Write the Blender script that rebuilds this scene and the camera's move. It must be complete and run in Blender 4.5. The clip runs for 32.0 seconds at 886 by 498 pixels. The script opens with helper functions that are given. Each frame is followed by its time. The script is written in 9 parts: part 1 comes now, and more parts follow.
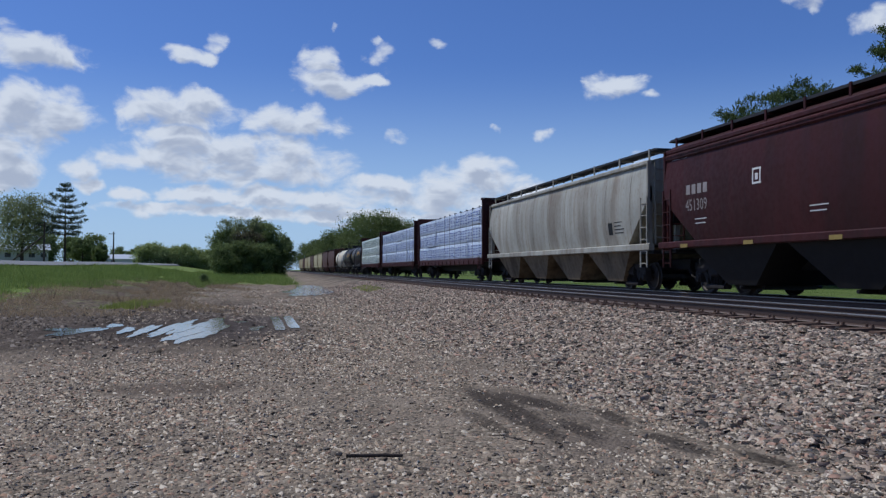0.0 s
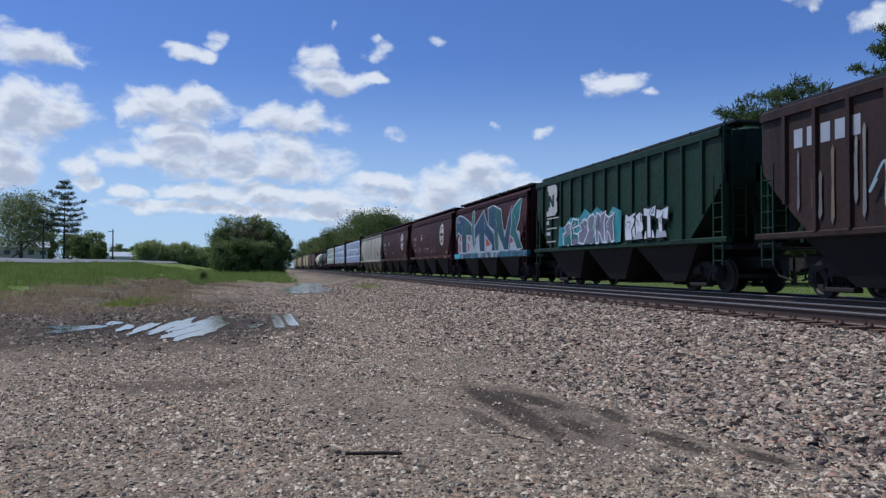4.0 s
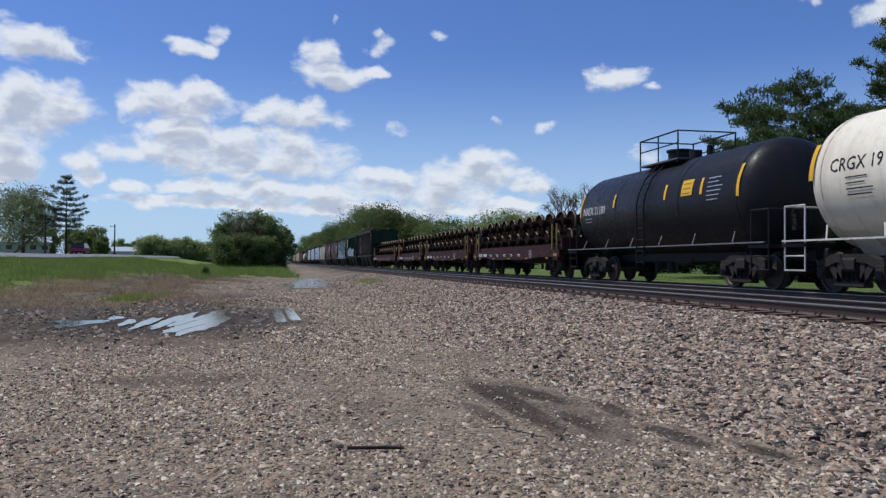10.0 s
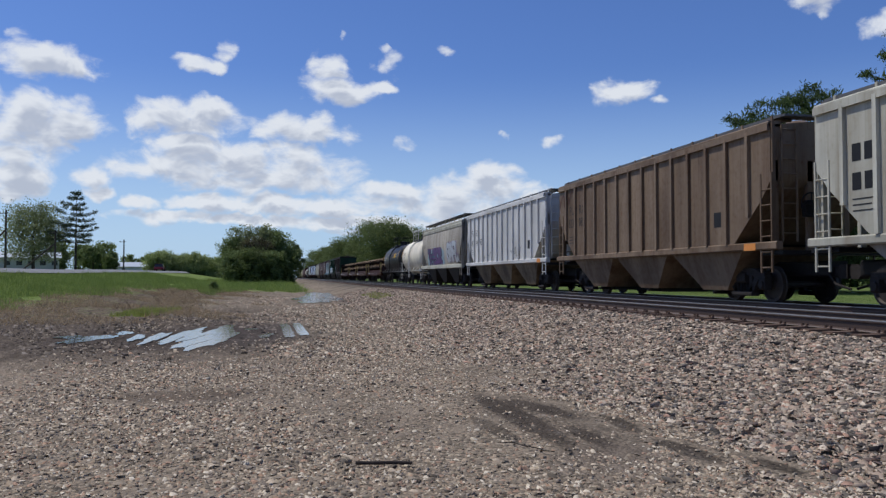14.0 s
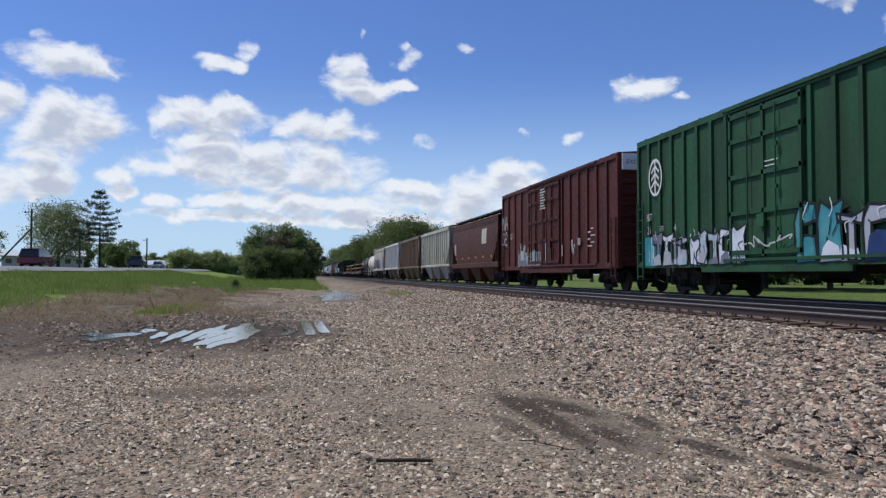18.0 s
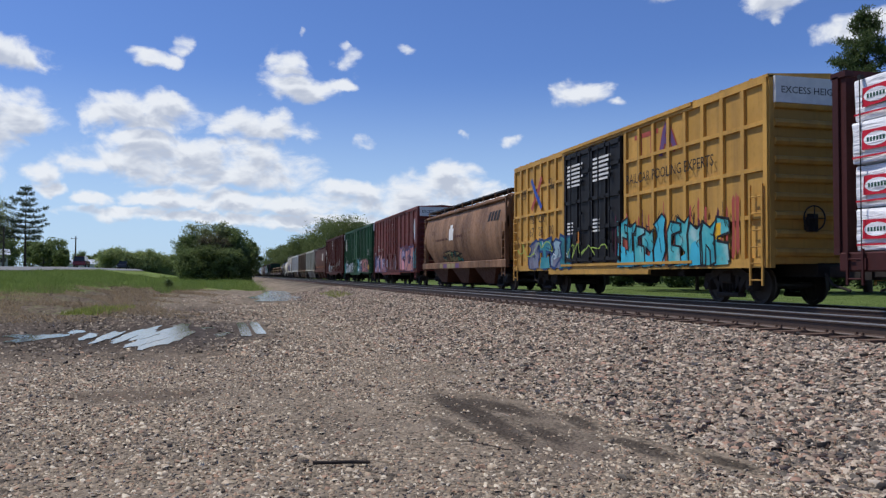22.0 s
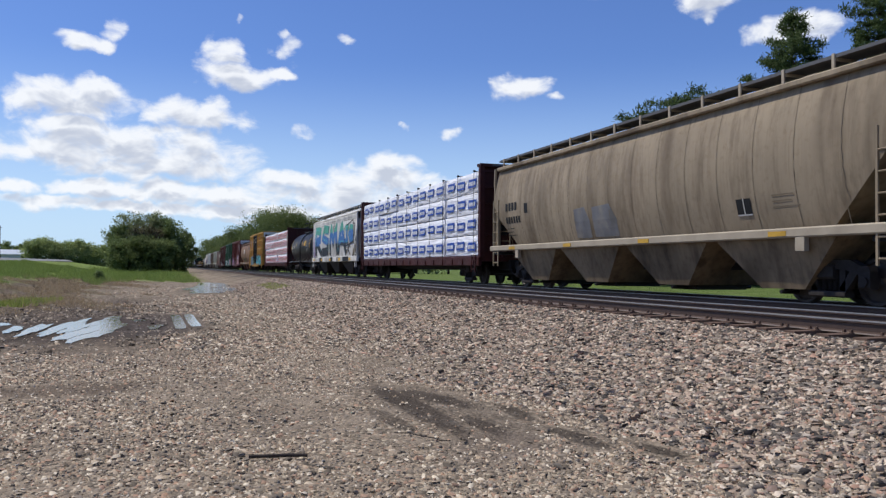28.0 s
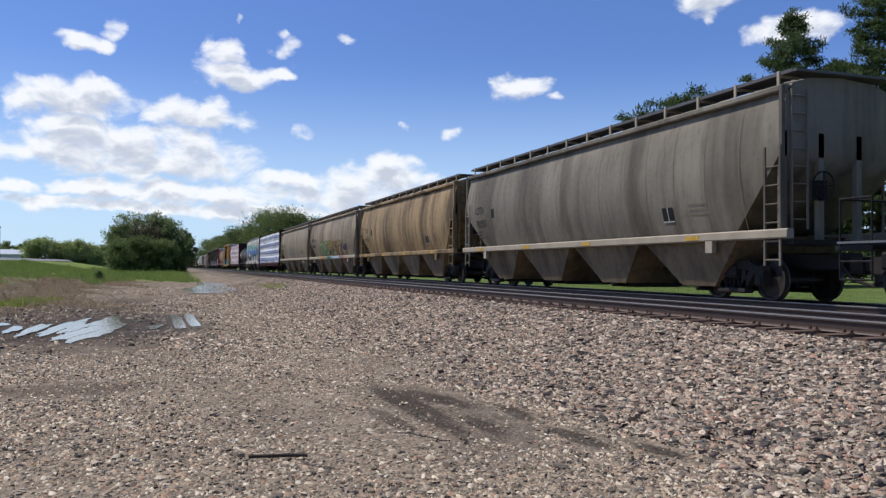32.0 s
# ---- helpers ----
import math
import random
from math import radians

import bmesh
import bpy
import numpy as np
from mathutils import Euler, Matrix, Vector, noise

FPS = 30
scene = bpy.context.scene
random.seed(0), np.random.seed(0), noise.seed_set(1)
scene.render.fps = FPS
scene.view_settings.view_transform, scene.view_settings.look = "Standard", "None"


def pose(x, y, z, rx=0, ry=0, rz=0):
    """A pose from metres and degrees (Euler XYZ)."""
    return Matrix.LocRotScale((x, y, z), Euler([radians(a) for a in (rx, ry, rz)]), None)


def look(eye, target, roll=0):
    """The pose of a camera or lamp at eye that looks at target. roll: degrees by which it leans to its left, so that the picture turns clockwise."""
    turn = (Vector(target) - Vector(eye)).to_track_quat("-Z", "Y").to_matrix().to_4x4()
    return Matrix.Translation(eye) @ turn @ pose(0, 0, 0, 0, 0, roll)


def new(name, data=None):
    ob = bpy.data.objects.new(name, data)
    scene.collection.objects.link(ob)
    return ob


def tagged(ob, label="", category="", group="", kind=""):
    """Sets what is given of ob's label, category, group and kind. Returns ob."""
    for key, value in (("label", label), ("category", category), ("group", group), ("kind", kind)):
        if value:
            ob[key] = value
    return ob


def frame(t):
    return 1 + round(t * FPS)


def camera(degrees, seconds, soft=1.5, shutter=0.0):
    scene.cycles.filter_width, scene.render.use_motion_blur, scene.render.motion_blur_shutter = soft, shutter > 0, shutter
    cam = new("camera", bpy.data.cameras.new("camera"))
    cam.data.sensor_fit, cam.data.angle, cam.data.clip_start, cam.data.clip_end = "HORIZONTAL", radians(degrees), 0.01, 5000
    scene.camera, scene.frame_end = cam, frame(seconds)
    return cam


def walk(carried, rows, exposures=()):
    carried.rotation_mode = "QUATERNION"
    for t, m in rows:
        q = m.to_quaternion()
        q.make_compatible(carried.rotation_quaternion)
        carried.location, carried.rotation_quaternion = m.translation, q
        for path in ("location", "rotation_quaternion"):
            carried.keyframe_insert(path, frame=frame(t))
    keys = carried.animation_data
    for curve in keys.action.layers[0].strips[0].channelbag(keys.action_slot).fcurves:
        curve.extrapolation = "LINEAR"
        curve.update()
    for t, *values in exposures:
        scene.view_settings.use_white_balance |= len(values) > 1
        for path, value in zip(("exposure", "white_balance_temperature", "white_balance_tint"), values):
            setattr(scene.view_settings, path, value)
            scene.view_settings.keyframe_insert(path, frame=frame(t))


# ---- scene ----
# Plan: the eye stands at the origin; +Y runs along the track, away; +X is towards the track.
EYE = 1.5                 # eye above the gravel
TRACK = 13.2              # centre line of the train's track
NEAR_TRACK = 9.6          # centre line of the empty track beside it
RAIL = 0.84               # top of rail
DATUM = 0.73              # height of the cars' origins
SIDE = 1.6                # half width of the cars
K = 1.0642                # train units to metres
SPEED = 15.22             # train, metres a second, towards +Y
cam = camera(57.64, 32.0, soft=1.35)
walk(cam, [
    (0, pose(0, 0, EYE, 91.489, -0.164, -12.220)),
    (0.5, pose(0, 0, EYE, 91.489, -0.164, -12.220)),
    (1, pose(0, 0, EYE, 91.462, -0.162, -12.226)),
    (1.5, pose(0, 0, EYE, 91.418, -0.151, -12.226)),
    (2, pose(0, 0, EYE, 91.352, -0.198, -12.231)),
    (2.5, pose(0, 0, EYE, 91.337, -0.135, -12.249)),
    (3, pose(0, 0, EYE, 91.403, -0.152, -12.242)),
    (3.5, pose(0, 0, EYE, 91.350, -0.241, -12.263)),
    (5.5, pose(0, 0, EYE, 91.325, -0.198, -12.267)),
    (6, pose(0, 0, EYE, 91.294, -0.219, -12.270)),
    (6.5, pose(0, 0, EYE, 91.294, -0.219, -12.270)),
    (7, pose(0, 0, EYE, 91.301, -0.236, -12.268)),
    (7.5, pose(0, 0, EYE, 91.294, -0.219, -12.270)),
    (8, pose(0, 0, EYE, 91.291, -0.183, -12.254)),
    (8.5, pose(0, 0, EYE, 91.233, -0.202, -12.262)),
    (9, pose(0, 0, EYE, 91.262, -0.168, -12.223)),
    (9.5, pose(0, 0, EYE, 91.166, -0.178, -12.210)),
    (10, pose(0, 0, EYE, 90.966, -0.214, -12.146)),
    (10.5, pose(0, 0, EYE, 91.074, -0.215, -12.014)),
    (11, pose(0, 0, EYE, 91.225, -0.233, -11.913)),
    (11.5, pose(0, 0, EYE, 91.463, -0.155, -11.925)),
    (12, pose(0, 0, EYE, 91.612, -0.122, -11.930)),
    (12.5, pose(0, 0, EYE, 91.020, -0.372, -11.714)),
    (13, pose(0, 0, EYE, 91.551, -0.196, -11.528)),
    (13.5, pose(0, 0, EYE, 91.937, -0.070, -11.546)),
    (14, pose(0, 0, EYE, 91.971, -0.002, -11.582)),
    (14.5, pose(0, 0, EYE, 91.874, -0.046, -11.326)),
    (16.5, pose(0, 0, EYE, 91.923, -0.082, -9.874)),
    (17, pose(0, 0, EYE, 91.744, -0.080, -9.819)),
    (17.5, pose(0, 0, EYE, 91.758, 0.056, -9.973)),
    (18, pose(0, 0, EYE, 91.821, 0.029, -10.152)),
    (18.5, pose(0, 0, EYE, 91.824, 0.026, -10.333)),
    (19, pose(0, 0, EYE, 91.883, 0.006, -10.553)),
    (19.5, pose(0, 0, EYE, 91.812, -0.009, -10.853)),
    (20, pose(0, 0, EYE, 91.704, -0.079, -10.998)),
    (20.5, pose(0, 0, EYE, 91.537, -0.136, -11.195)),
    (21, pose(0, 0, EYE, 91.658, -0.203, -12.196)),
    (21.5, pose(0, 0, EYE, 91.824, -0.223, -13.979)),
    (22, pose(0, 0, EYE, 91.902, -0.243, -14.497)),
    (22.5, pose(0, 0, EYE, 92.142, -0.242, -15.510)),
    (23, pose(0, 0, EYE, 92.028, -0.362, -16.533)),
    (23.5, pose(0, 0, EYE, 91.941, -0.363, -18.202)),
    (24, pose(0, 0, EYE, 91.941, -0.391, -18.312)),
    (24.5, pose(0, 0, EYE, 91.829, -0.370, -18.706)),
    (25, pose(0, 0, EYE, 91.529, -0.425, -18.715)),
    (25.5, pose(0, 0, EYE, 91.392, -0.417, -18.734)),
    (27.5, pose(0, 0, EYE, 91.329, -0.508, -18.804)),
    (28, pose(0, 0, EYE, 91.365, -0.436, -18.813)),
    (28.5, pose(0, 0, EYE, 91.262, -0.490, -18.807)),
    (29, pose(0, 0, EYE, 91.201, -0.459, -18.840)),
    (29.5, pose(0, 0, EYE, 91.205, -0.513, -18.855)),
    (30, pose(0, 0, EYE, 91.253, -0.475, -18.826)),
    (30.5, pose(0, 0, EYE, 91.366, -0.447, -18.868)),
    (31, pose(0, 0, EYE, 91.336, -0.437, -18.864)),
    (31.5, pose(0, 0, EYE, 91.354, -0.482, -18.865)),
    (32, pose(0, 0, EYE, 91.368, -0.453, -18.828)),
], exposures=[(0, -0.28, 5850, 10), (4, -0.12, 5900, 10), (8, 0.0, 6150, 10), (12, -0.15, 6150, 10), (15, -0.04, 6300, 10), (17, 0.06, 6300, 10), (21, 0.03, 6350, 10), (24, 0.08, 6350, 10), (28, 0.2, 6480, 10), (32, 0.23, 6500, 10)])

# ---- world and sun ----
SUN = Vector((-0.42, 0.22, 0.88)).normalized()


def build_world():
    w = bpy.data.worlds.new("sky")
    scene.world = w
    w.use_nodes = True
    nt = w.node_tree
    nt.nodes.clear()

    def node(kind, **kw):
        n = nt.nodes.new(kind)
        for k, v in kw.items():
            if k == "op":
                n.operation = v
            else:
                n.inputs[k].default_value = v
        return n

    def m(op, a, b=None, c=None):
        n = nt.nodes.new("ShaderNodeMath")
        n.operation = op
        for i, s in enumerate((a, b, c)):
            if s is None:
                continue
            if isinstance(s, (int, float)):
                n.inputs[i].default_value = s
            else:
                nt.links.new(s, n.inputs[i])
        return n.outputs[0]

    sky = nt.nodes.new("ShaderNodeTexSky")
    sky.sky_type = "NISHITA"
    sky.sun_disc = False
    sky.sun_elevation = math.asin(SUN.z)
    sky.sun_rotation = math.atan2(SUN.x, SUN.y)
    sky.air_density, sky.dust_density, sky.ozone_density = 1.0, 0.6, 2.2
    tc = nt.nodes.new("ShaderNodeTexCoord")
    sep = nt.nodes.new("ShaderNodeSeparateXYZ")
    nt.links.new(tc.outputs["Generated"], sep.inputs[0])
    x, y, z = sep.outputs
    az = m("MULTIPLY", m("ARCTAN2", x, y), 57.2958)
    flat = m("SQRT", m("ADD", m("MULTIPLY", x, x), m("MULTIPLY", y, y)))
    el = m("MULTIPLY", m("ARCTAN2", z, flat), 57.2958)

    # a group that tells how deep inside a cloud a direction lies
    g = bpy.data.node_groups.new("cloud_field", "ShaderNodeTree")
    g.interface.new_socket("Place", in_out="INPUT", socket_type="NodeSocketVector")
    g.interface.new_socket("Depth", in_out="OUTPUT", socket_type="NodeSocketFloat")
    gi, go = g.nodes.new("NodeGroupInput"), g.nodes.new("NodeGroupOutput")
    state = {"out": None}

    def puff(a, e, wa, we):
        q = g.nodes.new("ShaderNodeVectorMath")
        q.operation = "MULTIPLY_ADD"
        g.links.new(gi.outputs[0], q.inputs[0])
        small = 0.92 if wa < 2.3 else 1.12
        q.inputs[1].default_value = (1 / (wa * small), 1 / (we * 1.2), 0)
        q.inputs[2].default_value = (-a / (wa * small), -e / (we * 1.2), 0)
        d = g.nodes.new("ShaderNodeVectorMath")
        d.operation = "DOT_PRODUCT"
        g.links.new(q.outputs[0], d.inputs[0])
        g.links.new(q.outputs[0], d.inputs[1])
        n = g.nodes.new("ShaderNodeMath")
        n.operation = "MULTIPLY_ADD"
        n.inputs[1].default_value, n.inputs[2].default_value = (-0.8, 0.42) if wa < 1.25 else (-1.0, 1.0)
        g.links.new(d.outputs["Value"], n.inputs[0])
        if state["out"] is None:
            state["out"] = n.outputs[0]
            return
        s = g.nodes.new("ShaderNodeMath")
        s.operation = "SMOOTH_MAX"
        s.inputs[2].default_value = 0.35
        g.links.new(state["out"], s.inputs[0])
        g.links.new(n.outputs[0], s.inputs[1])
        state["out"] = s.outputs[0]

    puff(-15.2, 13.6, 3.1, 1.0)
    puff(-16.3, 14.8, 1.1, 0.7)
    puff(-13.2, 13.4, 1.4, 0.8)
    puff(-14.8, 10.2, 3.1, 1.2)
    puff(-13.2, 9.8, 1.7, 0.8)
    puff(-16.2, 8.5, 2.4, 1.6)
    puff(-16.2, 6.5, 2.1, 1.0)
    puff(-16.3, 5.4, 1.9, 0.7)
    puff(-12.1, 6.6, 1.5, 0.7)
    puff(-11.9, 5.7, 1.3, 0.4)
    puff(-5.9, 10.7, 3.5, 1.0)
    puff(-4.8, 11.4, 2.1, 0.7)
    puff(-8.9, 10.5, 1.3, 0.9)
    puff(-2.9, 8.1, 6.8, 1.1)
    puff(-5.9, 8.9, 2.8, 0.8)
    puff(1.3, 7.2, 3.9, 1.1)
    puff(-6.6, 7.3, 4.4, 0.8)
    puff(-1.4, 6.7, 5.8, 0.8)
    puff(1.7, 10.2, 3.1, 0.9)
    puff(2.8, 10.9, 1.4, 0.6)
    puff(4.5, 10.1, 1.0, 0.4)
    puff(-0.8, 10.0, 1.1, 0.3)
    puff(3.5, 14.4, 1.7, 1.0)
    puff(4.5, 13.0, 2.5, 0.8)
    puff(7.0, 13.2, 1.4, 0.4)
    puff(7.8, 14.8, 1.1, 0.9)
    puff(7.3, 15.9, 0.5, 0.4)
    puff(-5.2, 14.2, 1.8, 0.5)
    puff(-3.6, 15.2, 0.8, 0.6)
    puff(4.2, 16.7, 0.4, 0.3)
    puff(11.6, 15.7, 0.9, 0.3)
    puff(8.8, 9.4, 1.0, 0.6)
    puff(15.9, 9.8, 0.6, 0.3)
    puff(19.4, 9.4, 1.1, 0.5)
    puff(24.4, 12.6, 2.0, 0.7)
    puff(23.2, 13.1, 1.0, 0.5)
    puff(26.6, 11.8, 0.9, 0.3)
    puff(26.4, 7.6, 1.1, 0.6)
    puff(36.6, 16.9, 1.0, 0.5)
    puff(14.9, 7.0, 2.2, 0.9)
    puff(14.1, 6.1, 4.2, 1.0)
    puff(18.5, 5.4, 1.8, 0.7)
    puff(11.9, 5.2, 4.4, 0.9)
    puff(7.3, 5.9, 2.6, 0.7)
    puff(4.9, 5.0, 5.2, 0.7)
    puff(-0.2, 5.0, 5.9, 0.6)
    puff(-5.5, 5.2, 2.4, 0.5)
    puff(-9.0, 5.0, 1.4, 0.4)
    puff(-7.2, 4.2, 3.3, 0.4)
    puff(4.9, 3.8, 6.0, 0.5)
    puff(12.1, 3.8, 6.0, 0.5)
    puff(-2.1, 3.9, 6.2, 0.4)
    puff(42.6, 15.5, 2.4, 0.9)
    puff(36.9, 18.0, 2.0, 1.0)
    puff(8.5, 3.1, 4.8, 0.3)
    puff(16.1, 4.1, 3.2, 0.5)
    puff(45.1, 10.9, 1.7, 1.0)
    puff(30.1, 19.8, 3.2, 1.0)
    puff(-19.1, 10.9, 1.8, 1.3)
    puff(-19.3, 5.8, 2.4, 1.4)
    puff(50.4, 8.7, 2.9, 1.2)
    puff(12.8, 22.8, 4.0, 1.2)
    puff(-6.7, 20.6, 4.5, 1.0)
    g.links.new(state["out"], go.inputs[0])

    comb = nt.nodes.new("ShaderNodeCombineXYZ")
    nt.links.new(az, comb.inputs[0])
    nt.links.new(el, comb.inputs[1])

    def cover(shift, fine):
        """How deep a direction lies inside torn, billowing clouds; fine: detail of the billows."""
        at = nt.nodes.new("ShaderNodeVectorMath")
        at.operation = "ADD"
        at.inputs[1].default_value = shift
        nt.links.new(comb.outputs[0], at.inputs[0])

        def cloud_noise(scale, detail, rough_, stretch):
            squash = nt.nodes.new("ShaderNodeVectorMath")
            squash.operation = "MULTIPLY"
            squash.inputs[1].default_value = stretch
            nt.links.new(at.outputs[0], squash.inputs[0])
            n = nt.nodes.new("ShaderNodeTexNoise")
            n.inputs["Scale"].default_value, n.inputs["Detail"].default_value = scale, detail
            n.inputs["Roughness"].default_value = rough_
            n.inputs["Distortion"].default_value = 0.35
            nt.links.new(squash.outputs[0], n.inputs["Vector"])
            return n

        big = cloud_noise(0.55, fine, 0.60, (0.72, 1.25, 1))
        # the outlines are torn by a slower noise
        tear = cloud_noise(0.42, 5.0, 0.5, (1, 1, 1))
        shift_ = nt.nodes.new("ShaderNodeVectorMath")
        shift_.operation = "MULTIPLY_ADD"
        shift_.inputs[1].default_value = (3.4, 1.9, 0)
        nt.links.new(tear.outputs["Color"], shift_.inputs[0])
        back = nt.nodes.new("ShaderNodeVectorMath")
        back.operation = "SUBTRACT"
        back.inputs[1].default_value = (1.7, 0.95, 0)
        nt.links.new(at.outputs[0], back.inputs[0])
        nt.links.new(back.outputs[0], shift_.inputs[2])
        grp = nt.nodes.new("ShaderNodeGroup")
        grp.node_tree = g
        nt.links.new(shift_.outputs[0], grp.inputs[0])
        inside = m("MAXIMUM", m("MINIMUM", m("MULTIPLY", grp.outputs[0], 1.8), 1.5), -2.2)
        return m("ADD", inside, m("MULTIPLY", m("SUBTRACT", big.outputs[0], 0.49), 5.2))

    def ramp(v, lo, hi, a=0.0, b=1.0):
        n = nt.nodes.new("ShaderNodeMapRange")
        n.interpolation_type = "SMOOTHSTEP"
        for i, s in enumerate((lo, hi, a, b)):
            n.inputs[i + 1].default_value = s
        nt.links.new(v, n.inputs[0])
        return n.outputs[0]

    here, above = cover((0, 0, 0), 9.0), cover((-0.3, 0.75, 0), 3.0)
    dense = ramp(here, -0.55, 1.6)
    lit = ramp(above, 0.4, 2.2, 1.0, 0.0)
    tone = nt.nodes.new("ShaderNodeMix")
    tone.data_type = "RGBA"
    tone.inputs[6].default_value = (0.50, 0.54, 0.63, 1)
    tone.inputs[7].default_value = (0.82, 0.84, 0.87, 1)
    nt.links.new(lit, tone.inputs[0])
    # pale band of haze towards the horizon
    haze = ramp(el, 0.0, 15.0, 0.72, 0.0)
    base = nt.nodes.new("ShaderNodeMix")
    base.data_type = "RGBA"
    mul = nt.nodes.new("ShaderNodeVectorMath")
    mul.operation = "MULTIPLY"
    mul.inputs[1].default_value = (SKY_GAIN * 0.75, SKY_GAIN * 0.96, SKY_GAIN * 1.47)
    nt.links.new(sky.outputs[0], mul.inputs[0])
    nt.links.new(mul.outputs[0], base.inputs[6])
    base.inputs[7].default_value = (0.55, 0.74, 0.93, 1)
    nt.links.new(haze, base.inputs[0])
    full = nt.nodes.new("ShaderNodeMix")
    full.data_type = "RGBA"
    nt.links.new(m("MULTIPLY", dense, 0.95), full.inputs[0])
    nt.links.new(base.outputs[2], full.inputs[6])
    nt.links.new(tone.outputs[2], full.inputs[7])
    bg, out = nt.nodes.new("ShaderNodeBackground"), nt.nodes.new("ShaderNodeOutputWorld")
    bg.inputs[1].default_value = 1.0
    nt.links.new(full.outputs[2], bg.inputs[0])
    nt.links.new(bg.outputs[0], out.inputs[0])


SKY_GAIN = 0.077
build_world()
sun_data = bpy.data.lights.new("sun", "SUN")
sun_data.energy, sun_data.angle, sun_data.color = 3.4, radians(0.53), (1.0, 0.95, 0.87)
sun = new("sun", sun_data)
sun.matrix_world = look((0, 0, 300), Vector((0, 0, 300)) - SUN)


# ---- materials ----
def material(name, rough=0.6, metal=0.0):
    mt = bpy.data.materials.new(name)
    mt.use_nodes = True
    nt = mt.node_tree
    b = nt.nodes["Principled BSDF"]
    b.inputs["Roughness"].default_value = rough
    b.inputs["Metallic"].default_value = metal
    b.inputs["Specular IOR Level"].default_value = 0.5 if metal or rough < 0.4 else 0.18
    return mt, nt, b


def noise_of(nt, scale, detail=4.0, stretch=(1, 1, 1), coord="Object", rough=0.55):
    tc = nt.nodes.new("ShaderNodeTexCoord")
    mp = nt.nodes.new("ShaderNodeMapping")
    mp.inputs["Scale"].default_value = stretch
    n = nt.nodes.new("ShaderNodeTexNoise")
    n.inputs["Scale"].default_value, n.inputs["Detail"].default_value = scale, detail
    n.inputs["Roughness"].default_value = rough
    nt.links.new(tc.outputs[coord], mp.inputs[0])
    nt.links.new(mp.outputs[0], n.inputs["Vector"])
    return n.outputs[0]


def mix(nt, fac, a, b, blend="MIX"):
    n = nt.nodes.new("ShaderNodeMix")
    n.data_type, n.blend_type = "RGBA", blend
    for i, s in ((0, fac), (6, a), (7, b)):
        if isinstance(s, (int, float)):
            n.inputs[i].default_value = s
        elif isinstance(s, tuple):
            n.inputs[i].default_value = (*s, 1) if len(s) == 3 else s
        else:
            nt.links.new(s, n.inputs[i])
    return n.outputs[2]


def span(nt, v, lo, hi, a=0.0, b=1.0):
    n = nt.nodes.new("ShaderNodeMapRange")
    n.interpolation_type = "SMOOTHSTEP"
    for i, s in enumerate((lo, hi, a, b)):
        n.inputs[i + 1].default_value = s
    nt.links.new(v, n.inputs[0])
    return n.outputs[0]


def calc(nt, op, a, b=0.0):
    n = nt.nodes.new("ShaderNodeMath")
    n.operation = op
    for i, s in enumerate((a, b)):
        if isinstance(s, (int, float)):
            n.inputs[i].default_value = s
        else:
            nt.links.new(s, n.inputs[i])
    return n.outputs[0]


def bump(nt, b, height, strength=0.3, dist=0.02):
    n = nt.nodes.new("ShaderNodeBump")
    n.inputs["Strength"].default_value, n.inputs["Distance"].default_value = strength, dist
    nt.links.new(height, n.inputs["Height"])
    nt.links.new(n.outputs[0], b.inputs["Normal"])


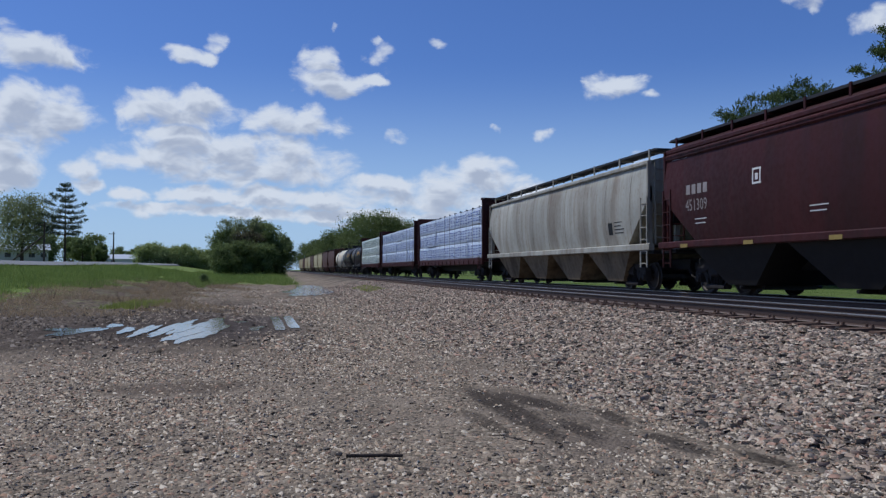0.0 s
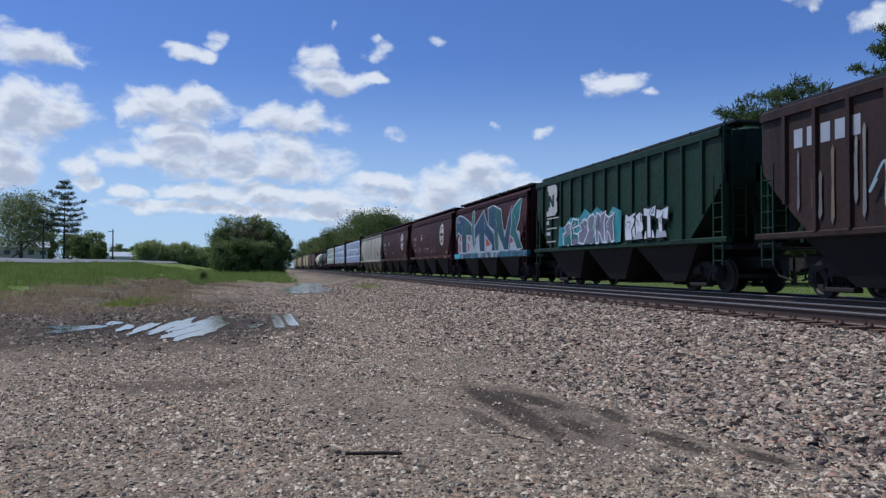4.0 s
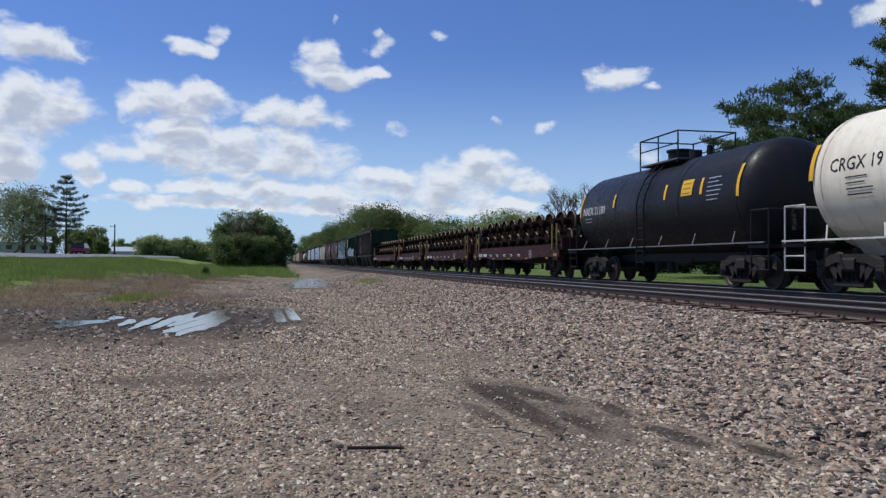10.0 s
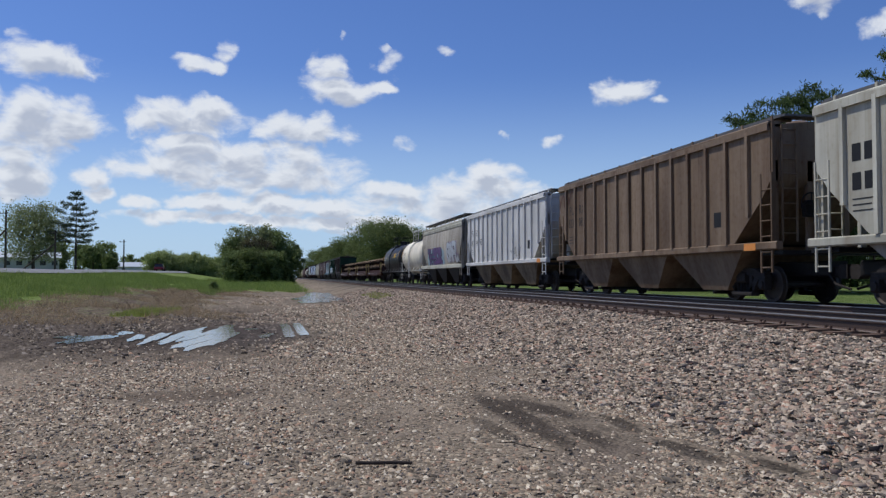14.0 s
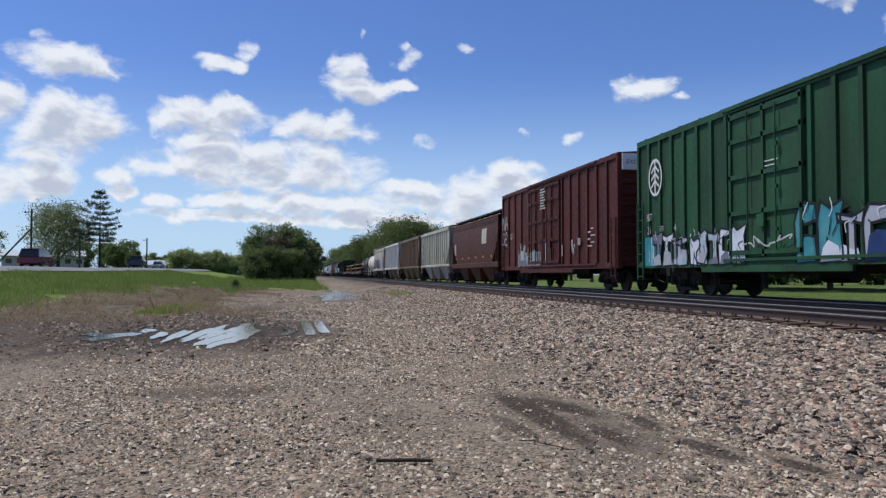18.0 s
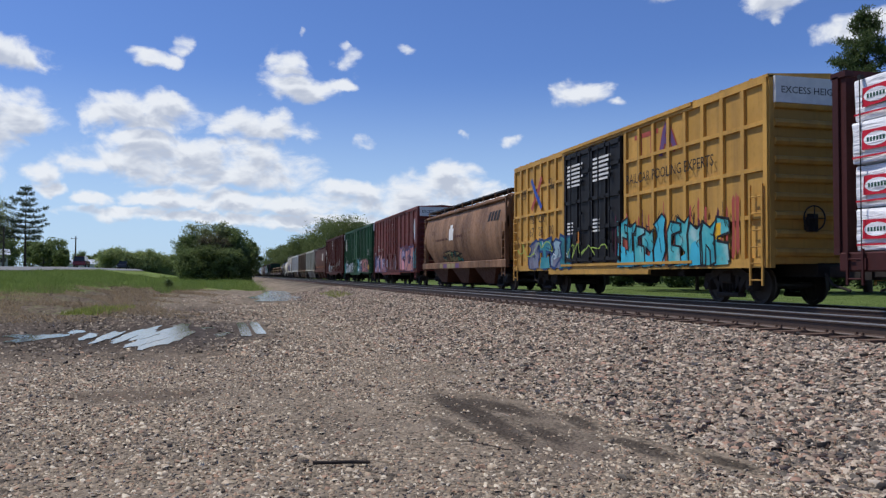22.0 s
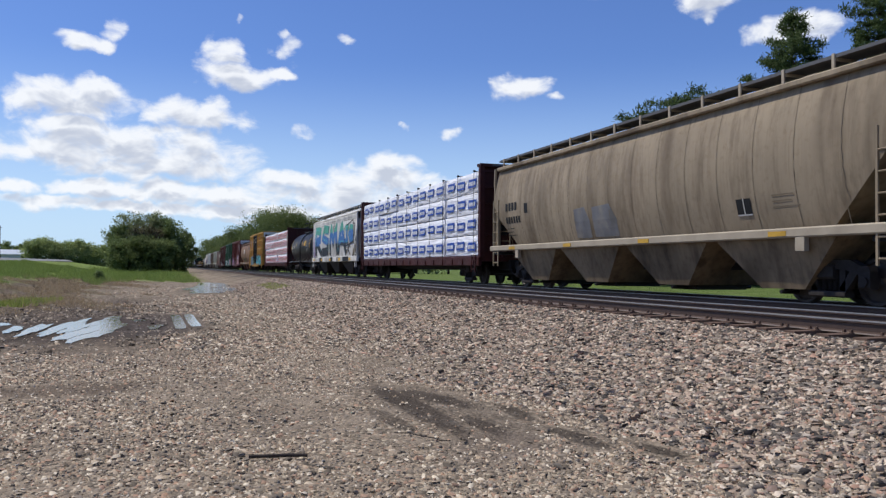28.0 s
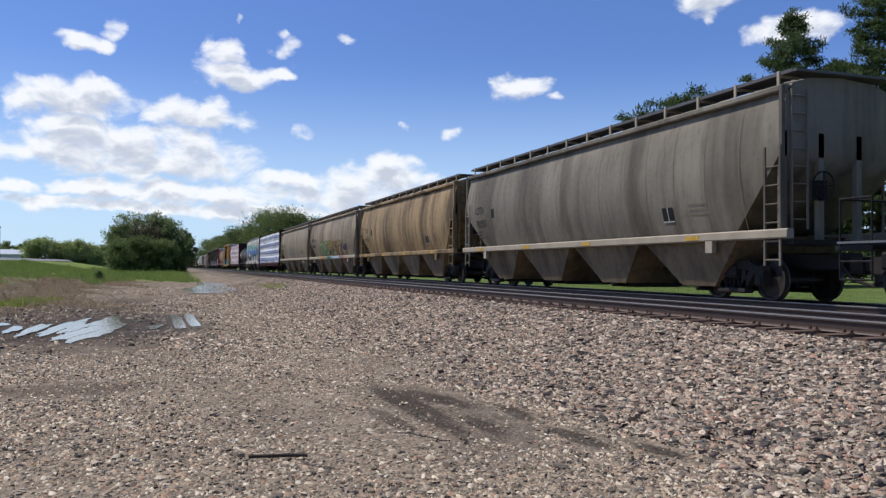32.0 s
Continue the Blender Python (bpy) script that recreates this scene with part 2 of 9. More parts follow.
def car_paint(name, colour, dirt=(0.10, 0.075, 0.055), amount=0.45, rust=0.12, rough=0.6, wash=0.0):
    """Weathered enamel: sun-faded patches, dirt washed down in streaks, a little rust; no two panels alike."""
    mt, nt, b = material(name, rough)
    tc = nt.nodes.new("ShaderNodeTexCoord")
    info = nt.nodes.new("ShaderNodeObjectInfo")
    moved = nt.nodes.new("ShaderNodeVectorMath")
    moved.operation = "MULTIPLY_ADD"
    moved.inputs[0].default_value = (31.0, 67.0, 0.0)
    nt.links.new(info.outputs["Random"], moved.inputs[1])
    nt.links.new(tc.outputs["Object"], moved.inputs[2])

    def grain(scale, detail, stretch=(1, 1, 1), rgh=0.55):
        mp = nt.nodes.new("ShaderNodeVectorMath")
        mp.operation = "MULTIPLY"
        mp.inputs[1].default_value = stretch
        nt.links.new(moved.outputs[0], mp.inputs[0])
        n = nt.nodes.new("ShaderNodeTexNoise")
        n.inputs["Scale"].default_value, n.inputs["Detail"].default_value, n.inputs["Roughness"].default_value = scale, detail, rgh
        nt.links.new(mp.outputs[0], n.inputs["Vector"])
        return n.outputs[0]

    c = mix(nt, span(nt, grain(0.35, 4), 0.3, 0.7), tuple(v * 0.82 for v in colour), tuple(min(1, v * 1.12) for v in colour))
    c = mix(nt, span(nt, grain(1.0, 5, (2.0, 2.0, 0.16)), 0.45, 0.78, 0, amount), c, dirt)
    c = mix(nt, span(nt, grain(1.0, 4, (9.0, 9.0, 0.30)), 0.5, 0.75, 0, amount * 0.55), c, tuple(v * 0.8 for v in dirt))
    if wash:
        c = mix(nt, span(nt, grain(1.0, 4, (0.55, 0.55, 0.10)), 0.47, 0.66, 0, wash), c, tuple(v * 0.55 for v in dirt))
        c = mix(nt, span(nt, grain(1.0, 6, (1.5, 1.5, 0.13), 0.65), 0.48, 0.66, 0, wash * 0.75), c, tuple(v * 0.7 for v in dirt))
    grime = grain(7.0, 6)
    c = mix(nt, span(nt, grime, 0.5, 0.85, 0, amount * 0.6), c, dirt)
    c = mix(nt, span(nt, grain(3.0, 8, (1, 1, 0.6), 0.7), 0.62, 0.72, 0, rust * 4 if rust < 0.25 else 1.0), c, (0.16, 0.065, 0.03))
    nt.links.new(c, b.inputs["Base Color"])
    nt.links.new(span(nt, grime, 0.3, 0.8, rough - 0.12, rough + 0.15), b.inputs["Roughness"])
    bump(nt, b, grain(0.9, 3), 0.35, 0.06)
    return mt


def plain(name, colour, rough=0.6, metal=0.0, vary=0.18, scale=6.0, relief=0.1):
    mt, nt, b = material(name, rough, metal)
    n = noise_of(nt, scale, 6)
    c = mix(nt, n, tuple(v * (1 - vary) for v in colour), tuple(min(1, v * (1 + vary)) for v in colour))
    nt.links.new(c, b.inputs["Base Color"])
    if relief:
        bump(nt, b, noise_of(nt, scale * 5, 4), relief, 0.01)
    return mt


def island(name, colours, rough=0.85, vary=0.25, scale=40.0):
    """Pieces joined in one mesh, each with a colour of its own."""
    mt, nt, b = material(name, rough)
    geo = nt.nodes.new("ShaderNodeNewGeometry")
    r = nt.nodes.new("ShaderNodeValToRGB")
    r.color_ramp.interpolation = "CONSTANT"
    while len(r.color_ramp.elements) < len(colours):
        r.color_ramp.elements.new(0.5)
    for i, c in enumerate(colours):
        r.color_ramp.elements[i].position = i / len(colours)
        r.color_ramp.elements[i].color = (*c, 1)
    nt.links.new(geo.outputs["Random Per Island"], r.inputs[0])
    n = noise_of(nt, scale, 3)
    c = mix(nt, span(nt, n, 0.25, 0.75), r.outputs[0], (1 - vary, 1 - vary, 1 - vary), "MULTIPLY")
    nt.links.new(c, b.inputs["Base Color"])
    return mt


M_STEEL = plain("black_steel_and_bay_shade", (0.018, 0.017, 0.017), 0.55, 0.0, 0.4, 5, 0.2)
M_TRUCK = plain("dusty_cast_steel", (0.035, 0.030, 0.027), 0.8, 0.0, 0.5, 8, 0.3)
M_WHEEL = plain("wheel_steel", (0.045, 0.036, 0.030), 0.6, 0.3, 0.4, 9, 0.2)
M_RUSTWHEEL = plain("rusty_wheel", (0.019, 0.012, 0.009), 0.85, 0.0, 0.45, 4, 0.2)
M_RUSTWHEEL.node_tree.nodes["Principled BSDF"].inputs["Specular IOR Level"].default_value = 0.03
M_TREAD = plain("bright_tread", (0.36, 0.25, 0.14), 0.42, 0.3, 0.3, 6, 0.1)
M_GALV = plain("galvanised_grating", (0.10, 0.10, 0.10), 0.7, 0.2, 0.3, 10, 0.2)
M_RAILING = plain("worn_grey_railing", (0.16, 0.16, 0.16), 0.5, 0.3, 0.3, 8, 0.1)
M_WALK = plain("dark_running_board", (0.022, 0.022, 0.024), 0.7, 0.1, 0.4, 10, 0.2)
M_YELLOW = plain("safety_yellow", (0.75, 0.42, 0.03), 0.5, 0.0, 0.2, 6, 0.0)
M_STAKE = plain("dull_yellow_paint", (0.30, 0.22, 0.07), 0.6, 0.0, 0.3, 6, 0.1)
M_DULLYELLOW = plain("grimy_yellow_reflector", (0.50, 0.30, 0.05), 0.6, 0.0, 0.4, 4, 0.0)
M_WHITE = plain("white_stencil", (0.68, 0.67, 0.63), 0.6, 0.0, 0.2, 6, 0.0)
M_DULLMARK = plain("dusty_white_stencil", (0.30, 0.27, 0.25), 0.7, 0.0, 0.3, 5, 0.0)
M_BLACK = plain("black_stencil", (0.02, 0.02, 0.02), 0.6, 0.0, 0.3, 6, 0.0)
M_MAROON = car_paint("maroon_paint", (0.058, 0.0145, 0.0135), (0.022, 0.014, 0.012), 0.55, 0.06, wash=0.3)
M_GRAYCAR = car_paint("pale_grey_paint", (0.43, 0.42, 0.35), (0.20, 0.125, 0.065), 0.5, 0.14, wash=0.4)
M_DKGREEN = car_paint("dark_green_paint", (0.014, 0.041, 0.023), (0.020, 0.019, 0.014), 0.45, 0.05, wash=0.3)
M_SOOT = car_paint("sooty_brown_paint", (0.048, 0.029, 0.024), (0.013, 0.011, 0.010), 0.7, 0.06)
M_FLAT = car_paint("red_brown_paint", (0.049, 0.014, 0.012), (0.023, 0.014, 0.011), 0.6, 0.08)
M_TANKBLACK = car_paint("tank_black", (0.017, 0.017, 0.019), (0.032, 0.030, 0.028), 0.35, 0.02, 0.45)
M_TANKWHITE = car_paint("tank_white", (0.800, 0.728, 0.563), (0.380, 0.301, 0.194), 0.3, 0.03, 0.5)
M_BEIGE = car_paint("dirty_beige_paint", (0.43, 0.385, 0.31), (0.17, 0.135, 0.098), 0.45, 0.04, wash=0.4)
M_TAN = car_paint("tan_paint", (0.34, 0.235, 0.115), (0.10, 0.064, 0.034), 0.55, 0.06, wash=0.8)
M_DRAB = car_paint("drab_tan_paint", (0.315, 0.252, 0.168), (0.12, 0.083, 0.050), 0.5, 0.05, wash=0.6)
M_ASHBROWN = car_paint("ash_brown_paint", (0.225, 0.198, 0.148), (0.095, 0.073, 0.048), 0.5, 0.05, wash=0.6)
M_SILVER = car_paint("light_grey_paint", (0.62, 0.61, 0.575), (0.30, 0.27, 0.225), 0.35, 0.04, wash=0.2)
M_RUSTTAN = car_paint("rusty_tan_paint", (0.215, 0.155, 0.102), (0.105, 0.057, 0.030), 0.75, 0.2, wash=0.5)
M_CREAM = car_paint("faded_cream_paint", (0.510, 0.493, 0.399), (0.221, 0.170, 0.102), 0.45, 0.06, wash=0.3)
M_BROWN = car_paint("rusty_brown_paint", (0.089, 0.034, 0.022), (0.051, 0.022, 0.014), 0.6, 0.10)
M_BOXRED = car_paint("oxide_red_paint", (0.165, 0.042, 0.034), (0.075, 0.032, 0.026), 0.5, 0.06, wash=0.3)
M_BOXBROWN = car_paint("brown_red_paint", (0.098, 0.026, 0.019), (0.045, 0.020, 0.016), 0.55, 0.08, wash=0.4)
M_SILLTAN = plain("dusty_tan_sill", (0.36, 0.305, 0.225), 0.7, 0, 0.3, 2, 0.1)
M_SEAM = plain("seam_brown", (0.19, 0.152, 0.105), 0.8, 0, 0.4, 3, 0.1)
M_MAROONSPRAY = plain("maroon_spray", (0.085, 0.022, 0.040), 0.6, 0, 0.3, 3, 0)
M_BOXGREEN = car_paint("boxcar_green_paint", (0.027, 0.092, 0.041), (0.034, 0.041, 0.024), 0.45, 0.03, wash=0.4)
M_COPPER = car_paint("faded_copper_paint", (0.285, 0.158, 0.085), (0.11, 0.054, 0.030), 0.65, 0.16, wash=0.65)
M_BOXYELLOW = car_paint("boxcar_yellow_paint", (0.541, 0.303, 0.070), (0.197, 0.115, 0.049), 0.45, 0.04, wash=0.15)
M_WHITECAR = car_paint("chalky_white_paint", (0.646, 0.623, 0.563), (0.237, 0.195, 0.158), 0.45, 0.04, wash=0.35)
M_GREYCAR = car_paint("weathered_grey_paint", (0.40, 0.385, 0.35), (0.17, 0.125, 0.085), 0.55, 0.05, wash=0.5)
M_OLDHOP = car_paint("old_yellow_paint", (0.42, 0.36, 0.20), (0.2, 0.15, 0.09), 0.5, 0.05)
M_UNDER = car_paint("grimy_hopper_bottom", (0.24, 0.178, 0.110), (0.050, 0.036, 0.024), 0.6, 0.06, wash=0.65)
M_BEAM = car_paint("dark_red_frame", (0.058, 0.017, 0.015), (0.03, 0.016, 0.014), 0.55, 0.08)


def wrap_material(name, colour):
    mt, nt, b = material(name, 0.38)
    fold = noise_of(nt, 2.2, 6, (1, 1.0, 2.2))
    # taut creases that run aslant
    tc = nt.nodes.new("ShaderNodeTexCoord")
    turn = nt.nodes.new("ShaderNodeMapping")
    turn.inputs["Rotation"].default_value = (radians(38), 0, 0)
    turn.inputs["Scale"].default_value = (1, 0.55, 5.0)
    nt.links.new(tc.outputs["Object"], turn.inputs[0])
    crease = nt.nodes.new("ShaderNodeTexNoise")
    crease.inputs["Scale"].default_value, crease.inputs["Detail"].default_value, crease.inputs["Distortion"].default_value = 1.6, 5.0, 0.6
    nt.links.new(turn.outputs[0], crease.inputs["Vector"])
    c = mix(nt, span(nt, fold, 0.3, 0.7), tuple(v * 0.86 for v in colour), colour)
    nt.links.new(c, b.inputs["Base Color"])
    bump(nt, b, calc(nt, "ADD", calc(nt, "MULTIPLY", fold, 0.5), calc(nt, "MULTIPLY", crease.outputs[0], 1.1)), 0.9, 0.09)
    return mt


M_WRAP = wrap_material("white_lumber_wrap", (0.88, 0.87, 0.87))
M_WRAPBLUE = wrap_material("bluish_lumber_wrap", (0.62, 0.69, 0.78))
M_WRAPGREEN = wrap_material("greenish_lumber_wrap", (0.70, 0.76, 0.70))
M_LOGORED = plain("red_print", (0.55, 0.02, 0.04), 0.45, 0, 0.1, 5, 0)
M_LOGOBLUE = plain("blue_print", (0.02, 0.07, 0.33), 0.45, 0, 0.15, 5, 0)
M_LOGOGREEN = plain("dark_green_print", (0.03, 0.09, 0.06), 0.45, 0, 0.15, 5, 0)
M_CYAN = plain("cyan_spray", (0.06, 0.42, 0.55), 0.55, 0, 0.3, 3, 0)
M_NAVY = plain("navy_spray", (0.025, 0.05, 0.14), 0.55, 0, 0.4, 3, 0)
M_PINK = plain("pink_spray", (0.62, 0.27, 0.30), 0.55, 0, 0.3, 3, 0)
M_VIOLET = plain("violet_spray", (0.128, 0.068, 0.165), 0.55, 0, 0.3, 3, 0)
M_PALE = plain("pale_spray", (0.62, 0.66, 0.70), 0.55, 0, 0.15, 3, 0)
M_ORANGE = plain("orange_spray", (0.62, 0.24, 0.06), 0.55, 0, 0.3, 3, 0)
M_LIME = plain("lime_spray", (0.30, 0.42, 0.08), 0.55, 0, 0.3, 3, 0)
M_FADEDWHITE = plain("worn_white_paint", (0.46, 0.46, 0.43), 0.7, 0, 0.35, 4, 0)
M_CHROME = plain("silver_spray", (0.45, 0.46, 0.48), 0.4, 0.3, 0.2, 3, 0)
M_REDSPRAY = plain("red_spray", (0.36, 0.075, 0.055), 0.55, 0, 0.3, 3, 0)


def banded(name, low, middle, high, z0, z1):
    """A spray fade from low over middle to high along the car's height."""
    mt, nt, b = material(name, 0.55)
    tc = nt.nodes.new("ShaderNodeTexCoord")
    sp = nt.nodes.new("ShaderNodeSeparateXYZ")
    nt.links.new(tc.outputs["Object"], sp.inputs[0])
    h = calc(nt, "ADD", sp.outputs[2], calc(nt, "MULTIPLY", noise_of(nt, 2, 3), 0.5))
    c = mix(nt, span(nt, h, z0, z0 + 0.12), low, middle)
    c = mix(nt, span(nt, h, z1, z1 + 0.12), c, high)
    c = mix(nt, span(nt, noise_of(nt, 5.0, 6, (1, 1, 0.4)), 0.5, 0.8, 0, 0.5), c, (0.22, 0.2, 0.19))
    nt.links.new(c, b.inputs["Base Color"])
    return mt


def patchy(name, colours, scale=1.1, rough=0.55):
    """Spray paint in cloudy patches of several colours."""
    mt, nt, b = material(name, rough)
    r = nt.nodes.new("ShaderNodeValToRGB")
    while len(r.color_ramp.elements) < len(colours):
        r.color_ramp.elements.new(0.5)
    for i, c in enumerate(colours):
        r.color_ramp.elements[i].position = 0.32 + 0.36 * i / (len(colours) - 1)
        r.color_ramp.elements[i].color = (*c, 1)
    nt.links.new(noise_of(nt, scale, 5, (1, 1, 0.8)), r.inputs[0])
    wear = noise_of(nt, 6.0, 6)
    c = mix(nt, span(nt, wear, 0.52, 0.8, 0, 0.45), r.outputs[0], (0.13, 0.10, 0.085))
    nt.links.new(c, b.inputs["Base Color"])
    return mt


M_NAVYGREEN = patchy("navy_and_green_spray", [(0.020, 0.038, 0.115), (0.023, 0.058, 0.122), (0.027, 0.084, 0.084), (0.031, 0.115, 0.107)], 0.8)
M_SEAGREEN = patchy("sea_green_spray", [(0.018, 0.081, 0.090), (0.027, 0.162, 0.149), (0.041, 0.225, 0.198)], 0.6)
M_SILLPAINT = patchy("painted_sill_spray", [(0.03, 0.10, 0.17), (0.04, 0.18, 0.17), (0.02, 0.05, 0.11), (0.35, 0.38, 0.40), (0.03, 0.13, 0.16)], 0.9)
M_ICE = patchy("pale_blue_spray", [(0.255, 0.383, 0.468), (0.468, 0.510, 0.544), (0.306, 0.442, 0.468), (0.527, 0.468, 0.510)], 1.4)
M_SUNSET = patchy("pink_orange_spray", [(0.300, 0.085, 0.110), (0.330, 0.160, 0.190), (0.370, 0.130, 0.045), (0.150, 0.080, 0.180), (0.300, 0.120, 0.070)], 1.3)
M_BERRY = patchy("pink_violet_spray", [(0.250, 0.070, 0.085), (0.310, 0.150, 0.165), (0.155, 0.070, 0.135), (0.280, 0.110, 0.110)], 1.3)
M_OLDMIX = patchy("faded_mixed_spray", [(0.297, 0.306, 0.306), (0.255, 0.085, 0.085), (0.136, 0.255, 0.153), (0.340, 0.306, 0.340)], 1.6)
M_JUNGLE = patchy("green_orange_spray", [(0.040, 0.192, 0.096), (0.056, 0.264, 0.128), (0.360, 0.160, 0.080), (0.336, 0.288, 0.096)], 0.9)
M_OLIVE = patchy("olive_yellow_spray", [(0.225, 0.165, 0.068), (0.315, 0.255, 0.105), (0.270, 0.240, 0.135)], 1.2)
M_PATCH = patchy("blue_grey_overpaint", [(0.13, 0.125, 0.115), (0.17, 0.172, 0.178), (0.24, 0.225, 0.195)], 1.6)
M_TEALFADE = patchy("faded_teal_spray", [(0.03, 0.13, 0.16), (0.04, 0.24, 0.28), (0.09, 0.30, 0.32)], 1.2)
M_ROSE = patchy("dusty_rose_spray", [(0.15, 0.05, 0.055), (0.26, 0.10, 0.10), (0.34, 0.18, 0.18)], 1.4)
M_HAZEBLUE = patchy("pale_blue_overspray", [(0.20, 0.25, 0.26), (0.28, 0.40, 0.45), (0.22, 0.33, 0.38)], 1.6)
M_SMOKE = patchy("grey_violet_spray", [(0.11, 0.11, 0.15), (0.20, 0.20, 0.26), (0.15, 0.20, 0.22)], 1.6)
M_SALMON = patchy("salmon_spray", [(0.30, 0.105, 0.10), (0.44, 0.19, 0.165), (0.50, 0.27, 0.24)], 1.5)
M_LILAC = patchy("lilac_spray", [(0.25, 0.17, 0.28), (0.40, 0.30, 0.42), (0.46, 0.38, 0.46)], 1.5)
M_CHALK = patchy("chalky_pale_spray", [(0.33, 0.36, 0.40), (0.45, 0.48, 0.52), (0.36, 0.42, 0.46)], 1.5)
M_LAGOON = patchy("cyan_spray_fade", [(0.040, 0.264, 0.320), (0.056, 0.368, 0.400), (0.112, 0.440, 0.440), (0.320, 0.528, 0.512)], 1.2)
M_FADE = banded("black_blue_green_fade", (0.025, 0.03, 0.035), (0.05, 0.15, 0.36), (0.07, 0.30, 0.22), 2.7, 3.55)


# ---- shapes ----
class Shape:
    """Collects faces of several solids for one mesh."""

    def __init__(self):
        self.v, self.f = [], []

    def add(self, verts, faces):
        n = len(self.v)
        self.v += [tuple(p) for p in verts]
        self.f += [tuple(i + n for i in f) for f in faces]
        return self

    def box(self, x0, x1, y0, y1, z0, z1, c=0.0):
        """A box; c chamfers its four long edges along Y."""
        if c:
            ring = [(x0 + c, z0), (x1 - c, z0), (x1, z0 + c), (x1, z1 - c), (x1 - c, z1), (x0 + c, z1), (x0, z1 - c), (x0, z0 + c)]
            return self.loft([[(x, y, z) for x, z in ring] for y in (y0, y1)])
        p = [(x, y, z) for x in (x0, x1) for y in (y0, y1) for z in (z0, z1)]
        return self.add(p, [(0, 1, 3, 2), (4, 6, 7, 5), (0, 4, 5, 1), (2, 3, 7, 6), (0, 2, 6, 4), (1, 5, 7, 3)])

    def loft(self, rings, caps=True, closed=True):
        n = len(rings[0])
        v = [p for r in rings for p in r]
        f = []
        for i in range(len(rings) - 1):
            for j in range(n if closed else n - 1):
                k = (j + 1) % n
                f.append((i * n + j, i * n + k, (i + 1) * n + k, (i + 1) * n + j))
        if caps:
            f += [tuple(range(n - 1, -1, -1)), tuple((len(rings) - 1) * n + j for j in range(n))]
        return self.add(v, f)

    def tube(self, p, q, r, n=7, r2=None):
        p, q = Vector(p), Vector(q)
        d = (q - p).normalized()
        a = d.orthogonal().normalized()
        b = d.cross(a)
        ring = lambda c, s: [c + a * s * math.cos(t * math.tau / n) + b * s * math.sin(t * math.tau / n) for t in range(n)]
        return self.loft([ring(p, r), ring(q, r if r2 is None else r2)])

    def path(self, pts, r, n=6):
        for p, q in zip(pts, pts[1:]):
            self.tube(p, q, r, n)
        return self

    def lathe(self, prof, n=20, axis="x", at=(0, 0, 0), caps=True):
        """Turns (along, radius) pairs round an axis through at."""
        rings = []
        for a, r in prof:
            ring = []
            for t in range(n):
                c, s = r * math.cos(t * math.tau / n), r * math.sin(t * math.tau / n)
                p = (a, c, s) if axis == "x" else (s, a, c) if axis == "y" else (c, s, a)
                ring.append((p[0] + at[0], p[1] + at[1], p[2] + at[2]))
            rings.append(ring)
        return self.loft(rings, caps)

    def slab(self, outline, x0, x1):
        """An outline in the (y, z) plane, given a thickness along X."""
        return self.loft([[(x0, y, z) for y, z in outline], [(x1, y, z) for y, z in outline]])

    def mesh(self, name, mat, smooth=0.0):
        me = bpy.data.meshes.new(name)
        me.from_pydata(self.v, [], self.f)
        bm = bmesh.new()
        bm.from_mesh(me)
        bmesh.ops.recalc_face_normals(bm, faces=bm.faces)
        bm.to_mesh(me)
        bm.free()
        for mm in (mat if isinstance(mat, (list, tuple)) else [mat]):
            me.materials.append(mm)
        if smooth:
            me.shade_smooth()
            me.set_sharp_from_angle(angle=radians(smooth))
        return me


def part(name, shape, mat, parent, label="", smooth=0.0, m=None):
    me = shape if isinstance(shape, bpy.types.Mesh) else shape.mesh(name, mat, smooth)
    ob = new(name, me)
    ob.parent = parent
    if m is not None:
        ob.matrix_local = m
    if label:
        tagged(ob, label)
    return ob


def thing(name, label, category, group="", kind="", m=None):
    ob = new(name)
    ob.empty_display_size = 0.3
    if m is not None:
        ob.matrix_local = m
    return tagged(ob, label, category, group, kind)


def raw_mesh(name, verts, faces, mat):
    """A big mesh from numpy arrays; all faces have the same number of corners."""
    me = bpy.data.meshes.new(name)
    n = faces.shape[1]
    me.vertices.add(len(verts))
    me.vertices.foreach_set("co", np.asarray(verts, dtype=np.float32).ravel())
    me.loops.add(faces.size)
    me.loops.foreach_set("vertex_index", faces.astype(np.int32).ravel())
    me.polygons.add(len(faces))
    me.polygons.foreach_set("loop_start", np.arange(0, faces.size, n, dtype=np.int32))
    me.update(calc_edges=True)
    me.validate()
    me.materials.append(mat)
    return me


# ---- lettering and spray on the cars' near sides ----
def font_mesh(text, size):
    cu = bpy.data.curves.new("lettering", "FONT")
    cu.body, cu.size, cu.resolution_u = text, size, 2
    ob = bpy.data.objects.new("lettering", cu)
    scene.collection.objects.link(ob)
    dg = bpy.context.evaluated_depsgraph_get()
    me = bpy.data.meshes.new_from_object(ob.evaluated_get(dg))
    bpy.data.objects.remove(ob)
    return me


def lettering(parent, width, text, y, z, size, mat, name="lettering", wide=1.0):
    """Text on the near side, read from far end to near end; its first letter starts at (y, z)."""
    me = font_mesh(text, size)
    for v in me.vertices:
        ty, tz = y - v.co.x * wide, z + v.co.y
        v.co = (-width(tz) - 0.006, ty, tz)
    me.materials.clear()
    me.materials.append(mat)
    return part(name, me, mat, parent)


